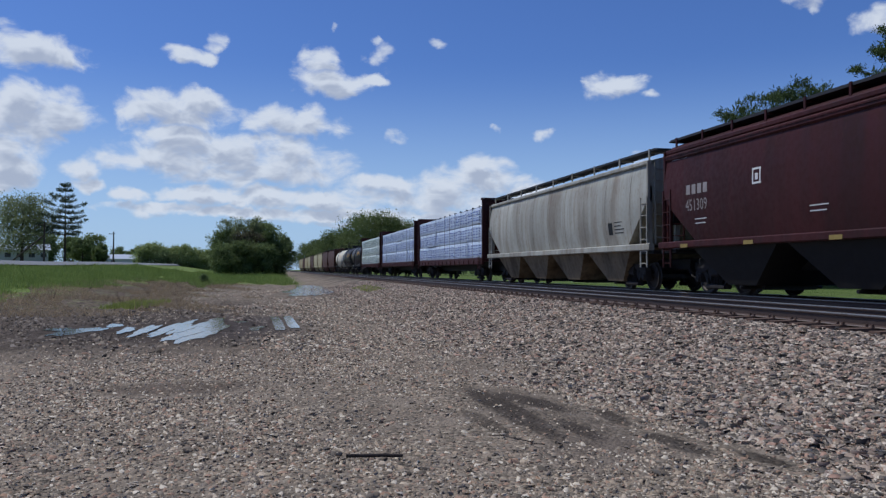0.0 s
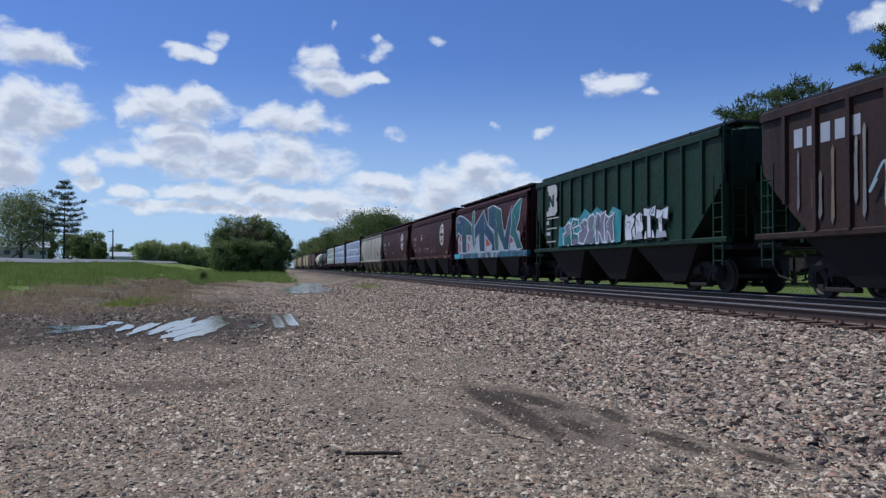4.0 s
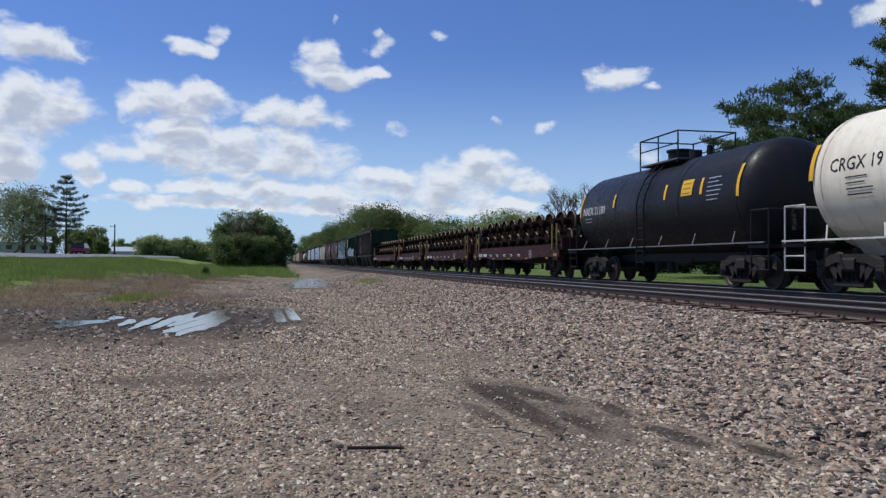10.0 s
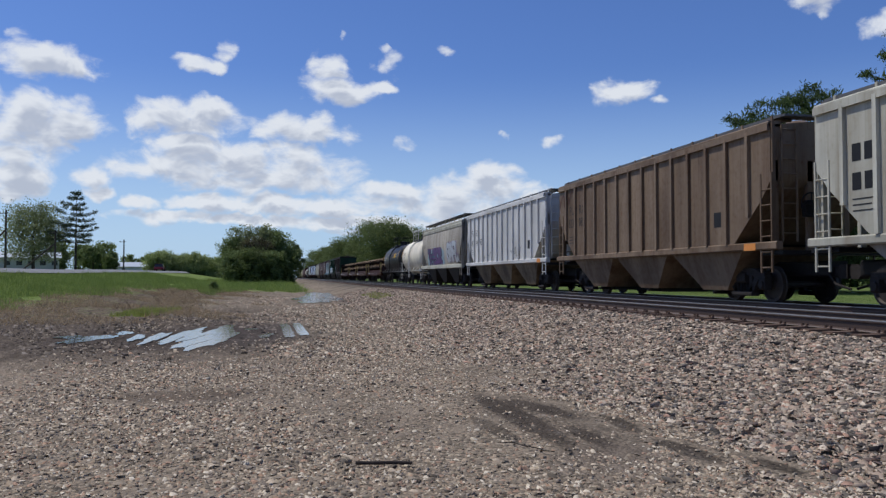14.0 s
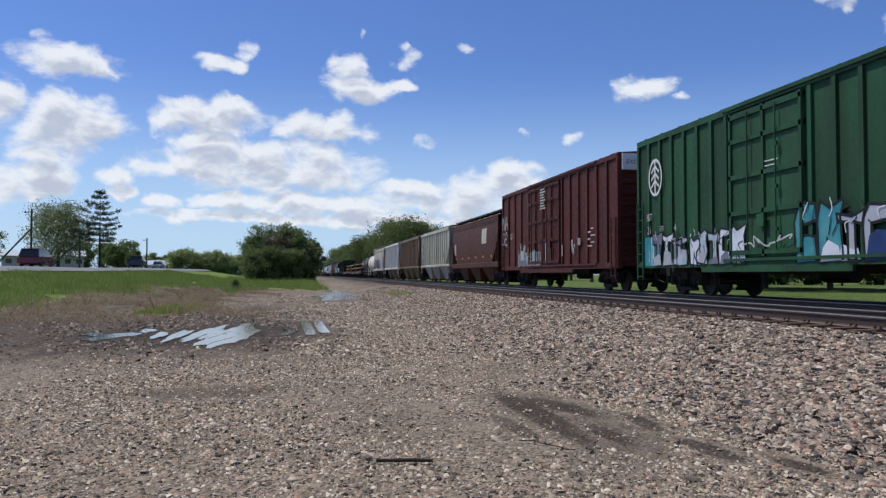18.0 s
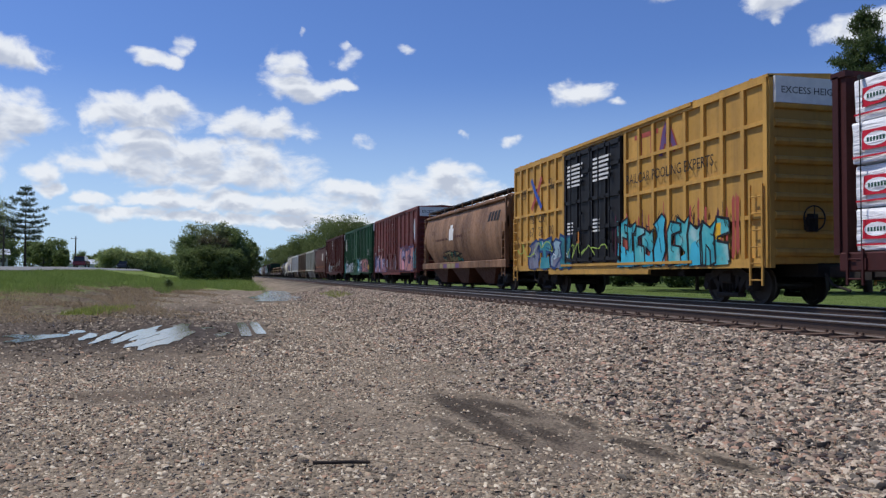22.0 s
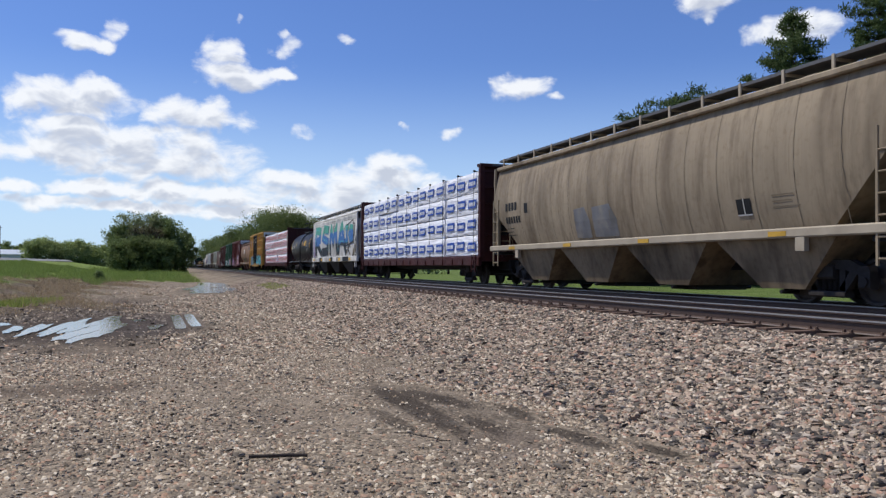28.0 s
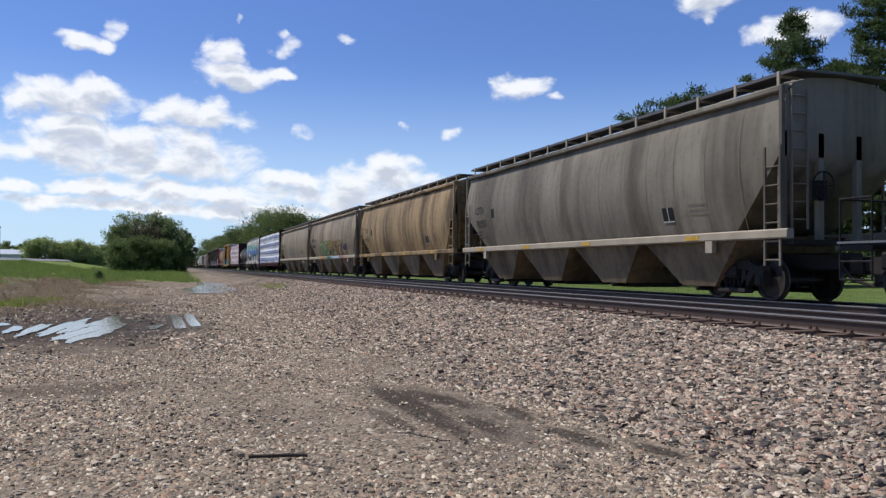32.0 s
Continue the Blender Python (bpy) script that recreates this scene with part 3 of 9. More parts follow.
def marks(parent, width, rects, mat, name="stencil_bars", lift=0.006):
    """Plain rectangles (y, z, length, height) on the near side."""
    if name in ("stencil_bars", "lettered_bars", "printed_bars", "car_number_bars", "door_stencil") and len(rects) > 1:
        for rect in rects:
            marks(parent, width, [rect], mat, name.replace("bars", "bar"), lift)
        return None
    s = Shape()
    for y, z, l, h in rects:
        n = max(1, int(h / 0.11))
        for i in range(n):
            a, b = z + h * i / n, z + h * (i + 1) / n
            s.add([(-width(a) - lift, y, a), (-width(a) - lift, y - l, a), (-width(b) - lift, y - l, b), (-width(b) - lift, y, b)], [(0, 1, 2, 3)])
    return part(name, s, mat, parent)


STROKES = {
    "R": [[(0, 0), (0.05, 1), (0.8, 0.92), (0.78, 0.55), (0.1, 0.48), (0.95, 0)]],
    "S": [[(0.95, 0.9), (0.25, 1), (0.08, 0.62), (0.85, 0.42), (0.8, 0.06), (0, 0.04)]],
    "M": [[(0, 0), (0.12, 1), (0.5, 0.4), (0.88, 1), (1, 0)]],
    "A": [[(0, 0), (0.5, 1), (1, 0)], [(0.2, 0.38), (0.8, 0.38)]],
    "I": [[(0.5, 0), (0.5, 1)], [(0.2, 1), (0.8, 1)], [(0.2, 0), (0.8, 0)]],
    "G": [[(0.95, 0.85), (0.35, 1), (0.02, 0.5), (0.35, 0), (0.92, 0.1), (0.92, 0.5), (0.5, 0.5)]],
    "H": [[(0, 0), (0.06, 1)], [(1, 0), (0.94, 1)], [(0.05, 0.5), (0.95, 0.5)]],
    "F": [[(0.1, 0), (0.1, 1), (0.9, 0.95)], [(0.1, 0.55), (0.75, 0.52)]],
    "L": [[(0.15, 1), (0.1, 0), (0.95, 0.05)]],
    "T": [[(0.5, 0), (0.5, 1)], [(0, 0.95), (1, 1)]],
    "E": [[(0.95, 1), (0.1, 0.95), (0.05, 0.02), (0.95, 0)], [(0.1, 0.5), (0.8, 0.5)]],
    "N": [[(0, 0), (0.05, 1), (0.92, 0), (0.95, 1)]],
    "O": [[(0.5, 0), (0.05, 0.3), (0.1, 0.8), (0.5, 1), (0.92, 0.75), (0.95, 0.25), (0.5, 0)]],
}


def flow(pts, steps=4):
    """A smooth curve through the points."""
    if len(pts) < 3:
        return list(pts)
    out = []
    q = [pts[0]] + list(pts) + [pts[-1]]
    for i in range(1, len(q) - 2):
        for k in range(steps):
            t = k / steps
            out.append(tuple(0.5 * (2 * q[i][c] + (q[i + 1][c] - q[i - 1][c]) * t + (2 * q[i - 1][c] - 5 * q[i][c] + 4 * q[i + 1][c] - q[i + 2][c]) * t * t + (3 * q[i][c] - q[i - 1][c] - 3 * q[i + 1][c] + q[i + 2][c]) * t ** 3) for c in (0, 1)))
    return out + [pts[-1]]


def ribbon(s, width, pts, half, lift, low=-9.0, high=99.0):
    """A sprayed line along (y, z) points that follows the car's side, mitred at its corners."""
    fine = [pts[0]]
    for a, b in zip(pts, pts[1:]):
        n = max(1, int(math.hypot(b[0] - a[0], b[1] - a[1]) / 0.35))
        fine += [(a[0] + (b[0] - a[0]) * i / n, a[1] + (b[1] - a[1]) * i / n) for i in range(1, n + 1)]
    pts = [fine[0]] + [q for p, q in zip(fine, fine[1:]) if math.hypot(q[0] - p[0], q[1] - p[1]) > 1e-4]
    if len(pts) < 2:
        return
    d = []
    for a, b in zip(pts, pts[1:]):
        l = math.hypot(b[0] - a[0], b[1] - a[1])
        d.append(((b[0] - a[0]) / l, (b[1] - a[1]) / l))
    v = []
    for i, (y, z) in enumerate(pts):
        a, b = d[max(0, i - 1)], d[min(i, len(d) - 1)]
        ny, nz = -(a[1] + b[1]), a[0] + b[0]
        l = max(0.9, math.hypot(ny, nz))
        k = half * 2 / l / l if l > 1.2 else half * 1.4 / l
        if i == 0:
            y, z = y - d[0][0] * half * 0.7, z - d[0][1] * half * 0.7
        if i == len(pts) - 1:
            y, z = y + d[-1][0] * half * 0.7, z + d[-1][1] * half * 0.7
        for q in (1, -1):
            pz = min(high, max(low, z + nz * k * q))
            v.append((-width(pz) - lift - i * 0.00015, y + ny * k * q, pz))
    s.add(v, [(2 * i, 2 * i + 1, 2 * i + 3, 2 * i + 2) for i in range(len(pts) - 1)])


def spray(parent, width, word, y, z, length, height, fill, edge, stroke=0.3, seed=1, glow=None, jitter=0.06, line=0.04, soft=True, inner=None, drips=0, shapes=None, base=0.0):
    """Sprayed letters: an edge line under the fill, thin lines over it, paint runs below."""
    rng = random.Random(seed)
    cell = length / len(word)
    lo, hi = z, z + height * 1.04
    for i, ch in enumerate(word):
        aura, back, front, thin = Shape(), Shape(), Shape(), Shape()
        lift = base + 0.004 * (i % 2)
        for k, path in enumerate((shapes or STROKES)[ch]):
            pts = []
            for px, pz in path:
                py = y - (i + 0.08 + px * 0.84 + rng.uniform(-jitter, jitter)) * cell
                pts.append((py, z + (0.12 + pz * 0.78 + rng.uniform(-jitter, jitter)) * height))
            if soft:
                pts = flow(pts)
            h = cell * stroke * 0.5
            if glow:
                ribbon(aura, width, pts, h + line * 2.6, 0.005 + base + (lift - base) * 0.4, lo, hi)
            ribbon(back, width, pts, h + line, 0.013 + lift + 0.0012 * k, lo, hi)
            ribbon(front, width, pts, h, 0.022 + lift + 0.0012 * k, lo, hi)
            if inner:
                for _ in range(2):
                    o, p = rng.uniform(-h, h) * 0.7, rng.randrange(max(1, len(pts) // 2))
                    ribbon(thin, width, [(a + o, b + o * 0.4) for a, b in pts[p:p + max(2, len(pts) // 2)]], 0.016, 0.033 + lift, lo, hi)
        for _ in range(drips):
            yy, zz = y - (i + rng.random()) * cell, z + height * rng.uniform(0.25, 0.6)
            ribbon(thin, width, [(yy, zz), (yy, max(lo, zz - rng.uniform(0.2, 0.5)))], 0.012, 0.034, lo, hi)
        letter = part("sprayed_letter", front, fill, parent)
        part("outline", back, edge, letter)
        if glow:
            part("halo", aura, glow, letter)
        if inner:
            part("inner_line", thin, inner, letter)


def scribble(parent, width, y, z, length, height, mat, seed, n=9, half=0.02, lift=0.014):
    """A tag: one wandering line with loops."""
    rng = random.Random(seed)
    s = Shape()
    pts = []
    for i in range(n + 1):
        c = y - length * i / n
        pts.append((c + rng.uniform(-0.5, 0.5) * length / n, z + height * rng.random() ** 0.8))
        if rng.random() < 0.35:
            pts.append((c + rng.uniform(0.2, 0.9) * length / n, z + height * rng.random()))
    ribbon(s, width, flow(pts, 5), half, lift)
    part("sprayed_tag", s, mat, parent)


def patch(parent, width, pts, mat, lift=0.008, name="painted_patch", label=""):
    """A filled outline of (y, z) points on the near side, cut into level strips that follow the curve."""
    zs = sorted({round(p[1], 4) for p in pts})
    cuts = []
    for a, b in zip(zs, zs[1:]):
        n = max(1, int((b - a) / 0.22))
        cuts += [(a + (b - a) * i / n, a + (b - a) * (i + 1) / n) for i in range(n)]
    s = Shape()
    for a, b in cuts:
        if b - a < 1e-4:
            continue
        rows_ = []
        for p, q in zip(pts, list(pts[1:]) + [pts[0]]):
            lo, hi = (p, q) if p[1] < q[1] else (q, p)
            if lo[1] <= a + 1e-4 and hi[1] >= b - 1e-4 and hi[1] - lo[1] > 1e-4:
                f = lambda z: lo[0] + (hi[0] - lo[0]) * (z - lo[1]) / (hi[1] - lo[1])
                rows_.append((f((a + b) / 2), f(a), f(b)))
        rows_.sort()
        for l, r in zip(rows_[0::2], rows_[1::2]):
            xa, xb = -width(a) - lift, -width(b) - lift
            s.add([(xa, l[1], a), (xa, r[1], a), (xb, r[2], b), (xb, l[2], b)], [(0, 1, 2, 3)])
    return part(name, s, mat, parent, label)


def shape_paint(car, width, L, pts, fill, edge=None, half=0.05, lift=0.010, name="sprayed_letter"):
    """A sprayed form; pts are (metres from the leading end, height)."""
    yz = [(L / 2 - u, z) for u, z in pts]
    form = patch(car, width, yz, fill, lift, name)
    if edge:
        s = Shape()
        ribbon(s, width, yz + [yz[0]], half, lift + 0.006)
        part("outline", s, edge, form)
    return form


def mural(car, width, L, u0, u1, z0, z1, fills, edge, seed, letter=0.8, half=0.04, lift=0.012, inner=None, ragged=0.25):
    """A row of interlocking sprayed letter forms: a bent block with arms, notches and a drawn edge each."""
    rng = random.Random(seed)
    n = max(1, int(round((u1 - u0) / letter)))
    w_ = (u1 - u0) / n
    h = z1 - z0
    for i in range(n):
        c = u0 + w_ * (i + 0.5)
        j = lambda a: rng.uniform(-a, a)
        top = z1 - h * ragged * rng.random()
        lean = j(0.18) * w_
        l, r = c - w_ * rng.uniform(0.48, 0.62) + lean, c + w_ * rng.uniform(0.48, 0.62) + lean
        m1, m2 = z0 + h * rng.uniform(0.25, 0.4), z0 + h * rng.uniform(0.5, 0.68)
        t = w_ * rng.uniform(0.26, 0.36)
        kind = rng.randrange(4)
        if kind == 0:
            pts = [(l, z0), (l + t, z0), (l + t + j(0.05), m1), (c, m1 - 0.1 * h), (r - t, z0), (r, z0 + 0.04 * h), (r - 0.12 * w_, m2), (r + 0.05, top), (c, top - 0.12 * h), (l + 0.1 * w_, top), (l - 0.05, m2)]
        elif kind == 1:
            pts = [(l, z0 + 0.05 * h), (c, z0), (r, m1), (r - 0.15 * w_, m2), (r, top - 0.1 * h), (c + 0.1 * w_, top), (l, top - 0.18 * h), (l + 0.2 * w_, m2 + 0.05 * h), (l + t, m2 - 0.1 * h), (l - 0.05, m1)]
        elif kind == 2:
            pts = [(c - t * 0.6, z0), (c + t * 0.7, z0), (c + t * 0.5, m2), (r, m2 - 0.05 * h), (r + 0.06, top), (c, top - 0.08 * h), (l, top - 0.02 * h), (l + 0.04, m2 + 0.02 * h), (c - t * 0.7, m2)]
        else:
            pts = [(l, z0), (r, z0 + 0.06 * h), (r - 0.1 * w_, m1), (l + t, m1 + 0.04 * h), (l + t, m2 - 0.06 * h), (r, m2), (r - 0.05 * w_, top - 0.06 * h), (l + 0.2 * w_, top), (l - 0.06, m2)]
        form = shape_paint(car, width, L, [(a, min(max(b, z0), z1)) for a, b in pts], fills[rng.randrange(len(fills))], edge, half, lift + 0.004 * (i % 3))
        # a second tone at the foot of the form and loose lines over it
        foot_z = z0 + h * rng.uniform(0.18, 0.42)
        tone = [(l + 0.08 * w_, z0), (r - 0.08 * w_, z0 + 0.02), (r - 0.2 * w_, foot_z), (c + j(0.1) * w_, foot_z + j(0.12) * h), (l + 0.2 * w_, foot_z + j(0.1) * h)]
        shape_paint(form, width, L, [(a, min(max(b, z0), z1)) for a, b in tone], fills[rng.randrange(len(fills))], None, 0, lift + 0.010 + 0.002 * (i % 2), "second_tone")
        if inner:
            for k in range(3):
                s = Shape()
                u, z = c + j(0.4) * w_, z0 + h * rng.uniform(0.2, 0.8)
                ribbon(s, width, flow([(L / 2 - u, z), (L / 2 - u - j(0.25) * w_, z + rng.uniform(0.06, 0.16) * h), (L / 2 - u - j(0.3) * w_, z + rng.uniform(0.12, 0.3) * h)]), half * 0.4, lift + 0.020)
                part("inner_line", s, edge if k else inner, form)


def streaks(car, width, L, u0, u1, z0, z1, mats, seed, n=12, lift=0.006):
    """Faded remains of paint: soft upright smears of uneven length."""
    rng = random.Random(seed)
    for i in range(n):
        u = rng.uniform(u0, u1)
        a, b = z0 + (z1 - z0) * rng.uniform(0, 0.3), z0 + (z1 - z0) * rng.uniform(0.45, 1.0)
        h = rng.uniform(0.025, 0.075)
        shape_paint(car, width, L, [(u - h, a), (u - h * 0.2, a - 0.1), (u + h, a + 0.05), (u + h * 0.7, (a + b) / 2), (u + h * 0.9, b - 0.1), (u, b), (u - h * 0.8, b - 0.15), (u - h * 0.5, (a + b) / 2)], mats[rng.randrange(len(mats))], None, 0, lift + 0.001 * (i % 5), "paint_smear")


def end_lettering(parent, text, x, y, z, size, mat, wide=1.0):
    """Text on a car's rear end."""
    me = font_mesh(text, size)
    for v in me.vertices:
        v.co = (x + v.co.x * wide, y, z + v.co.y)
    me.materials.clear()
    me.materials.append(mat)
    return part("warning_text", me, mat, parent)


# ---- running gear, shared by all cars ----
def wheel_profile(side):
    """Tread, flange inside, dished plate and hub of a wheel on the rail at x = side * 0.75."""
    o = lambda a: side * a
    return [(o(0.81), 0.0), (o(0.81), 0.10), (o(0.78), 0.12), (o(0.755), 0.36), (o(0.80), 0.39), (o(0.80), 0.445), (o(0.715), 0.457), (o(0.70), 0.485), (o(0.68), 0.485), (o(0.675), 0.39), (o(0.72), 0.36), (o(0.70), 0.12), (o(0.66), 0.10), (o(0.66), 0.0)]


def make_gear():
    g = {}
    s = Shape()
    for side in (-1, 1):
        s.lathe(wheel_profile(side), 24)
        s.tube((side * 0.8, 0, 0), (side * 1.06, 0, 0), 0.09, 10)
    s.tube((-0.7, 0, 0), (0.7, 0, 0), 0.085, 10)
    g["axle"] = s.mesh("wheelset", M_WHEEL, 35)
    s = Shape()
    x0, x1 = -0.07, 0.07
    s.slab([(-0.98, 0.30), (-0.80, 0.30), (-0.55, 0.42), (0.55, 0.42), (0.80, 0.30), (0.98, 0.30), (1.02, 0.18), (0.72, 0.14), (0.42, 0.24), (-0.42, 0.24), (-0.72, 0.14), (-1.02, 0.18)], x0 - 0.03, x1 + 0.03)
    for q in (-1, 1):
        s.slab([(q * 0.74, 0.2), (q * 0.56, 0.24), (q * 0.22, -0.20), (q * 0.42, -0.20)], x0, x1)
        s.slab([(q * 0.42, 0.3), (q * 0.28, 0.3), (q * 0.28, -0.2), (q * 0.42, -0.2)], x0, x1)
        s.box(x0 - 0.04, x1 + 0.04, q * 0.89 - 0.13, q * 0.89 + 0.13, -0.13, 0.2, 0.03)
        s.lathe([(-0.15, 0.0), (-0.15, 0.10), (0.05, 0.12), (0.05, 0.0)], 12, "x", (0, q * 0.89, 0))
        for a in (-0.14, 0.0, 0.14):
            s.tube((0.0, a, -0.16), (0.0, a, 0.12), 0.055, 8)
    s.box(x0 - 0.05, x1 + 0.05, -0.45, 0.45, -0.30, -0.18, 0.03)
    g["frame"] = s.mesh("sideframe", M_TRUCK, 40)
    s = Shape()
    s.box(-1.15, 1.15, -0.2, 0.2, 0.5, 0.8, 0.05)
    s.box(-0.9, 0.9, -0.95, -0.87, 0.4, 0.52)
    s.box(-0.9, 0.9, 0.87, 0.95, 0.4, 0.52)
    s.lathe([(0.8, 0.0), (0.8, 0.2), (0.95, 0.2), (0.95, 0.0)], 14, "z")
    g["bolster"] = s.mesh("truck", M_TRUCK, 40)
    s = Shape()
    s.box(-0.10, 0.10, -0.05, 0.55, 0.76, 1.02, 0.03)
    s.slab([(0.55, 0.72), (0.80, 0.72), (0.86, 0.80), (0.86, 0.98), (0.80, 1.06), (0.55, 1.06)], -0.16, 0.10)
    s.path([(0.35, 0.1, 0.85), (0.4, 0.4, 0.6), (0.3, 0.8, 0.48)], 0.03)
    g["coupler"] = s.mesh("coupler", M_TRUCK, 40)
    return g


GEAR = make_gear()


def running_gear(car, length, inset):
    for q in (1, -1):
        y = q * (length / 2 - inset)
        t = part("truck", GEAR["bolster"], None, car, "dark cast-steel truck", m=pose(0, y, RAIL - DATUM))
        for a in (-0.89, 0.89):
            part("wheelset", GEAR["axle"], None, t, m=pose(0, a, 0.457))
        for x in (-1.0, 1.0):
            part("sideframe", GEAR["frame"], None, t, m=pose(x, 0, 0.457))
        part("coupler", GEAR["coupler"], None, car, m=pose(0, q * (length / 2 - 0.1), 0, 0, 0, 0 if q > 0 else 180))


def ladder(name, x, y0, y1, z0, z1, step=0.38, r=0.018):
    s = Shape()
    s.box(x - 0.02, x + 0.02, y0 - 0.025, y0 + 0.025, z0, z1)
    s.box(x - 0.02, x + 0.02, y1 - 0.025, y1 + 0.025, z0, z1)
    z = z0 + 0.12
    while z < z1 - 0.05:
        s.tube((x, y0, z), (x, y1, z), r, 6)
        z += step
    return s


def brake_wheel(car, y, z, x=-0.6):
    s = Shape()
    n = 16
    pts = [(x + 0.28 * math.cos(i * math.tau / n), y, z + 0.28 * math.sin(i * math.tau / n)) for i in range(n + 1)]
    s.path(pts, 0.018, 5)
    for i in range(0, n, 4):
        s.tube((x, y, z), pts[i], 0.014, 5)
    s.box(x - 0.12, x + 0.12, y + 0.03, y + 0.2, z - 0.3, z + 0.1)
    part("brake_wheel", s, M_STEEL, car, "round black hand-brake wheel")


# ---- covered hoppers ----
def covered_hopper(label, L, paint, ze=4.25, zs=1.5, zr=4.55, ribs=0, bays=3, bulge=0.1, seams=0, sill=None, under=None,
                   board=M_WALK, ends=None, slope=1.6, sill_h=0.24, top_board=0.34, posts=9, group="covered hopper cars", fascia=0.0, post_paint=None, tuck=0.5, crown=0.9, trim=None):
    """Origin on the rails under the car's middle. ze: eave, zs: top of the side sill, zr: crown of the roof."""
    sill, under, ends = sill or paint, under or paint, ends or paint
    car = thing("covered_hopper", label, "rail car", group)
    hb = L / 2 - 0.42
    zm = (zs + ze) / 2
    trim = trim or paint
    out = SIDE + 0.03 - bulge * 0.9

    def width(z):
        k = (z - zm) / (ze - zs) * 2
        return SIDE - 0.02 - (bulge * (crown * k * k if k > 0 else tuck * k * k))

    def ring(y, zlow):
        zs_ = [zlow + (ze - zlow) * i / 7 for i in range(8)]
        right = [(width(z), y, z) for z in zs_]
        we = width(ze)
        roof = [(we * math.cos(a) if bulge else we * (1 - i / 3), y, ze + (zr - ze) * (math.sin(a) if bulge else i / 3)) for i, a in ((1, 0.45), (2, 0.95))]
        roof = [(x, y_, z) for x, y_, z in roof]
        top = [(0, y, zr)]
        left = [(-x, y_, z) for x, y_, z in reversed(right + roof)]
        return right + roof + top + left

    zcut = zs + 0.52 * (ze - zs)
    st = [(-hb, zcut), (-hb + 0.25 * slope, zs + 0.36 * (ze - zs)), (-hb + slope, zs)]
    st += [(-hb + slope + (2 * hb - 2 * slope) * i / 6, zs) for i in range(1, 6)]
    st += [(-y, z) for y, z in reversed(st[:3])]
    part("body", Shape().loft([ring(y, z) for y, z in st]), paint, car, smooth=50)
    # side sills, end platforms and centre sill
    for x in (-1, 1):
        s = Shape().box(min(x * 1.63, x * 1.45), max(x * 1.63, x * 1.45), -L / 2 + 0.15, L / 2 - 0.15, zs - sill_h, zs, 0.03)
        for q in (-1, 1) if post_paint else ():
            s.box(min(x * 1.62, x * 1.5), max(x * 1.62, x * 1.5), q * (L / 2 - 2.6) - 0.12, q * (L / 2 - 2.6) + 0.12, zs - sill_h - 0.26, zs - sill_h + 0.02)
        part("side_sill", s, sill, car)
    part("centre_sill", Shape().box(-0.25, 0.25, -L / 2 + 0.1, L / 2 - 0.1, 0.78, 1.15, 0.04), M_STEEL, car)
    for q in (-1, 1):
        s = Shape().box(-1.5, 1.5, q * (L / 2 - 0.55) - 0.45, q * (L / 2 - 0.55) + 0.45, zs - 0.32, zs - 0.22)
        part("end_platform", s, M_STEEL, car)
        y = q * (hb - 0.06)
        for x in (-1.44, -0.5, 0.5, 1.44):
            part("end_post", Shape().box(x - 0.07, x + 0.07, y - 0.06, y + 0.06, zs - 0.25, zcut + 0.5), ends, car)
        # slope sheet stiffener behind the posts
        s = Shape().slab([(q * (hb - 0.12), zcut), (q * (hb - slope - 0.05), zs + 0.02), (q * (hb - slope - 1.0), 1.2), (q * (hb - slope - 1.2), 1.2), (q * (hb - slope - 0.2), zs), (q * (hb - 0.2), zcut)], -0.8, 0.8)
        part("end_slope", s, M_STEEL, car)
    # hopper bays with their gates; under=M_STEEL paints the shade beneath the car black
    run = 2 * hb - 2 * slope + 0.7
    bl = run / bays
    for i in range(bays):
        y = -run / 2 + bl * (i + 0.5)
        s = Shape()
        zt, zb = zs - 0.08, 0.40
        lo = [(-1.15, y - 0.62, zb), (1.15, y - 0.62, zb), (1.15, y + 0.62, zb), (-1.15, y + 0.62, zb)]
        hi = [(-1.5, y - bl * 0.49, zt), (1.5, y - bl * 0.49, zt), (1.5, y + bl * 0.49, zt), (-1.5, y + bl * 0.49, zt)]
        s.loft([lo, hi])
        bay = part("hopper_bay", s, under, car)
        s = Shape().box(-0.75, 0.75, y - 0.42, y + 0.42, 0.28, 0.42, 0.03)
        s.tube((-1.2, y, 0.34), (1.2, y, 0.34), 0.045, 8)
        part("outlet_gate", s, M_STEEL, bay)
    # ribs or welded seams
    if ribs:
        for x in (-1, 1):
            for i in range(ribs):
                y = -hb + 0.9 + (2 * hb - 1.8) * i / (ribs - 1)
                low = zs if abs(y) < hb - slope else zs + (zcut - zs) * (abs(y) - hb + slope) / slope
                s = Shape().box(min(x * 1.5, x * 1.665), max(x * 1.5, x * 1.665), y - 0.055, y + 0.055, low, ze - 0.05)
                part("side_rib", s, paint, car)
            s = Shape().box(min(x * 1.5, x * 1.66), max(x * 1.5, x * 1.66), -hb, hb, ze - 0.14, ze + 0.02)
            part("top_chord", s, paint, car)
    elif seams:
        # thin brown strips; the slight shading along each weld is in their colour
        s = Shape()
        for i in range(seams):
            y = -hb + 1.2 + (2 * hb - 2.4) * i / (seams - 1)
            pts = [zs + (ze - zs) * k / 8 for k in range(9)]
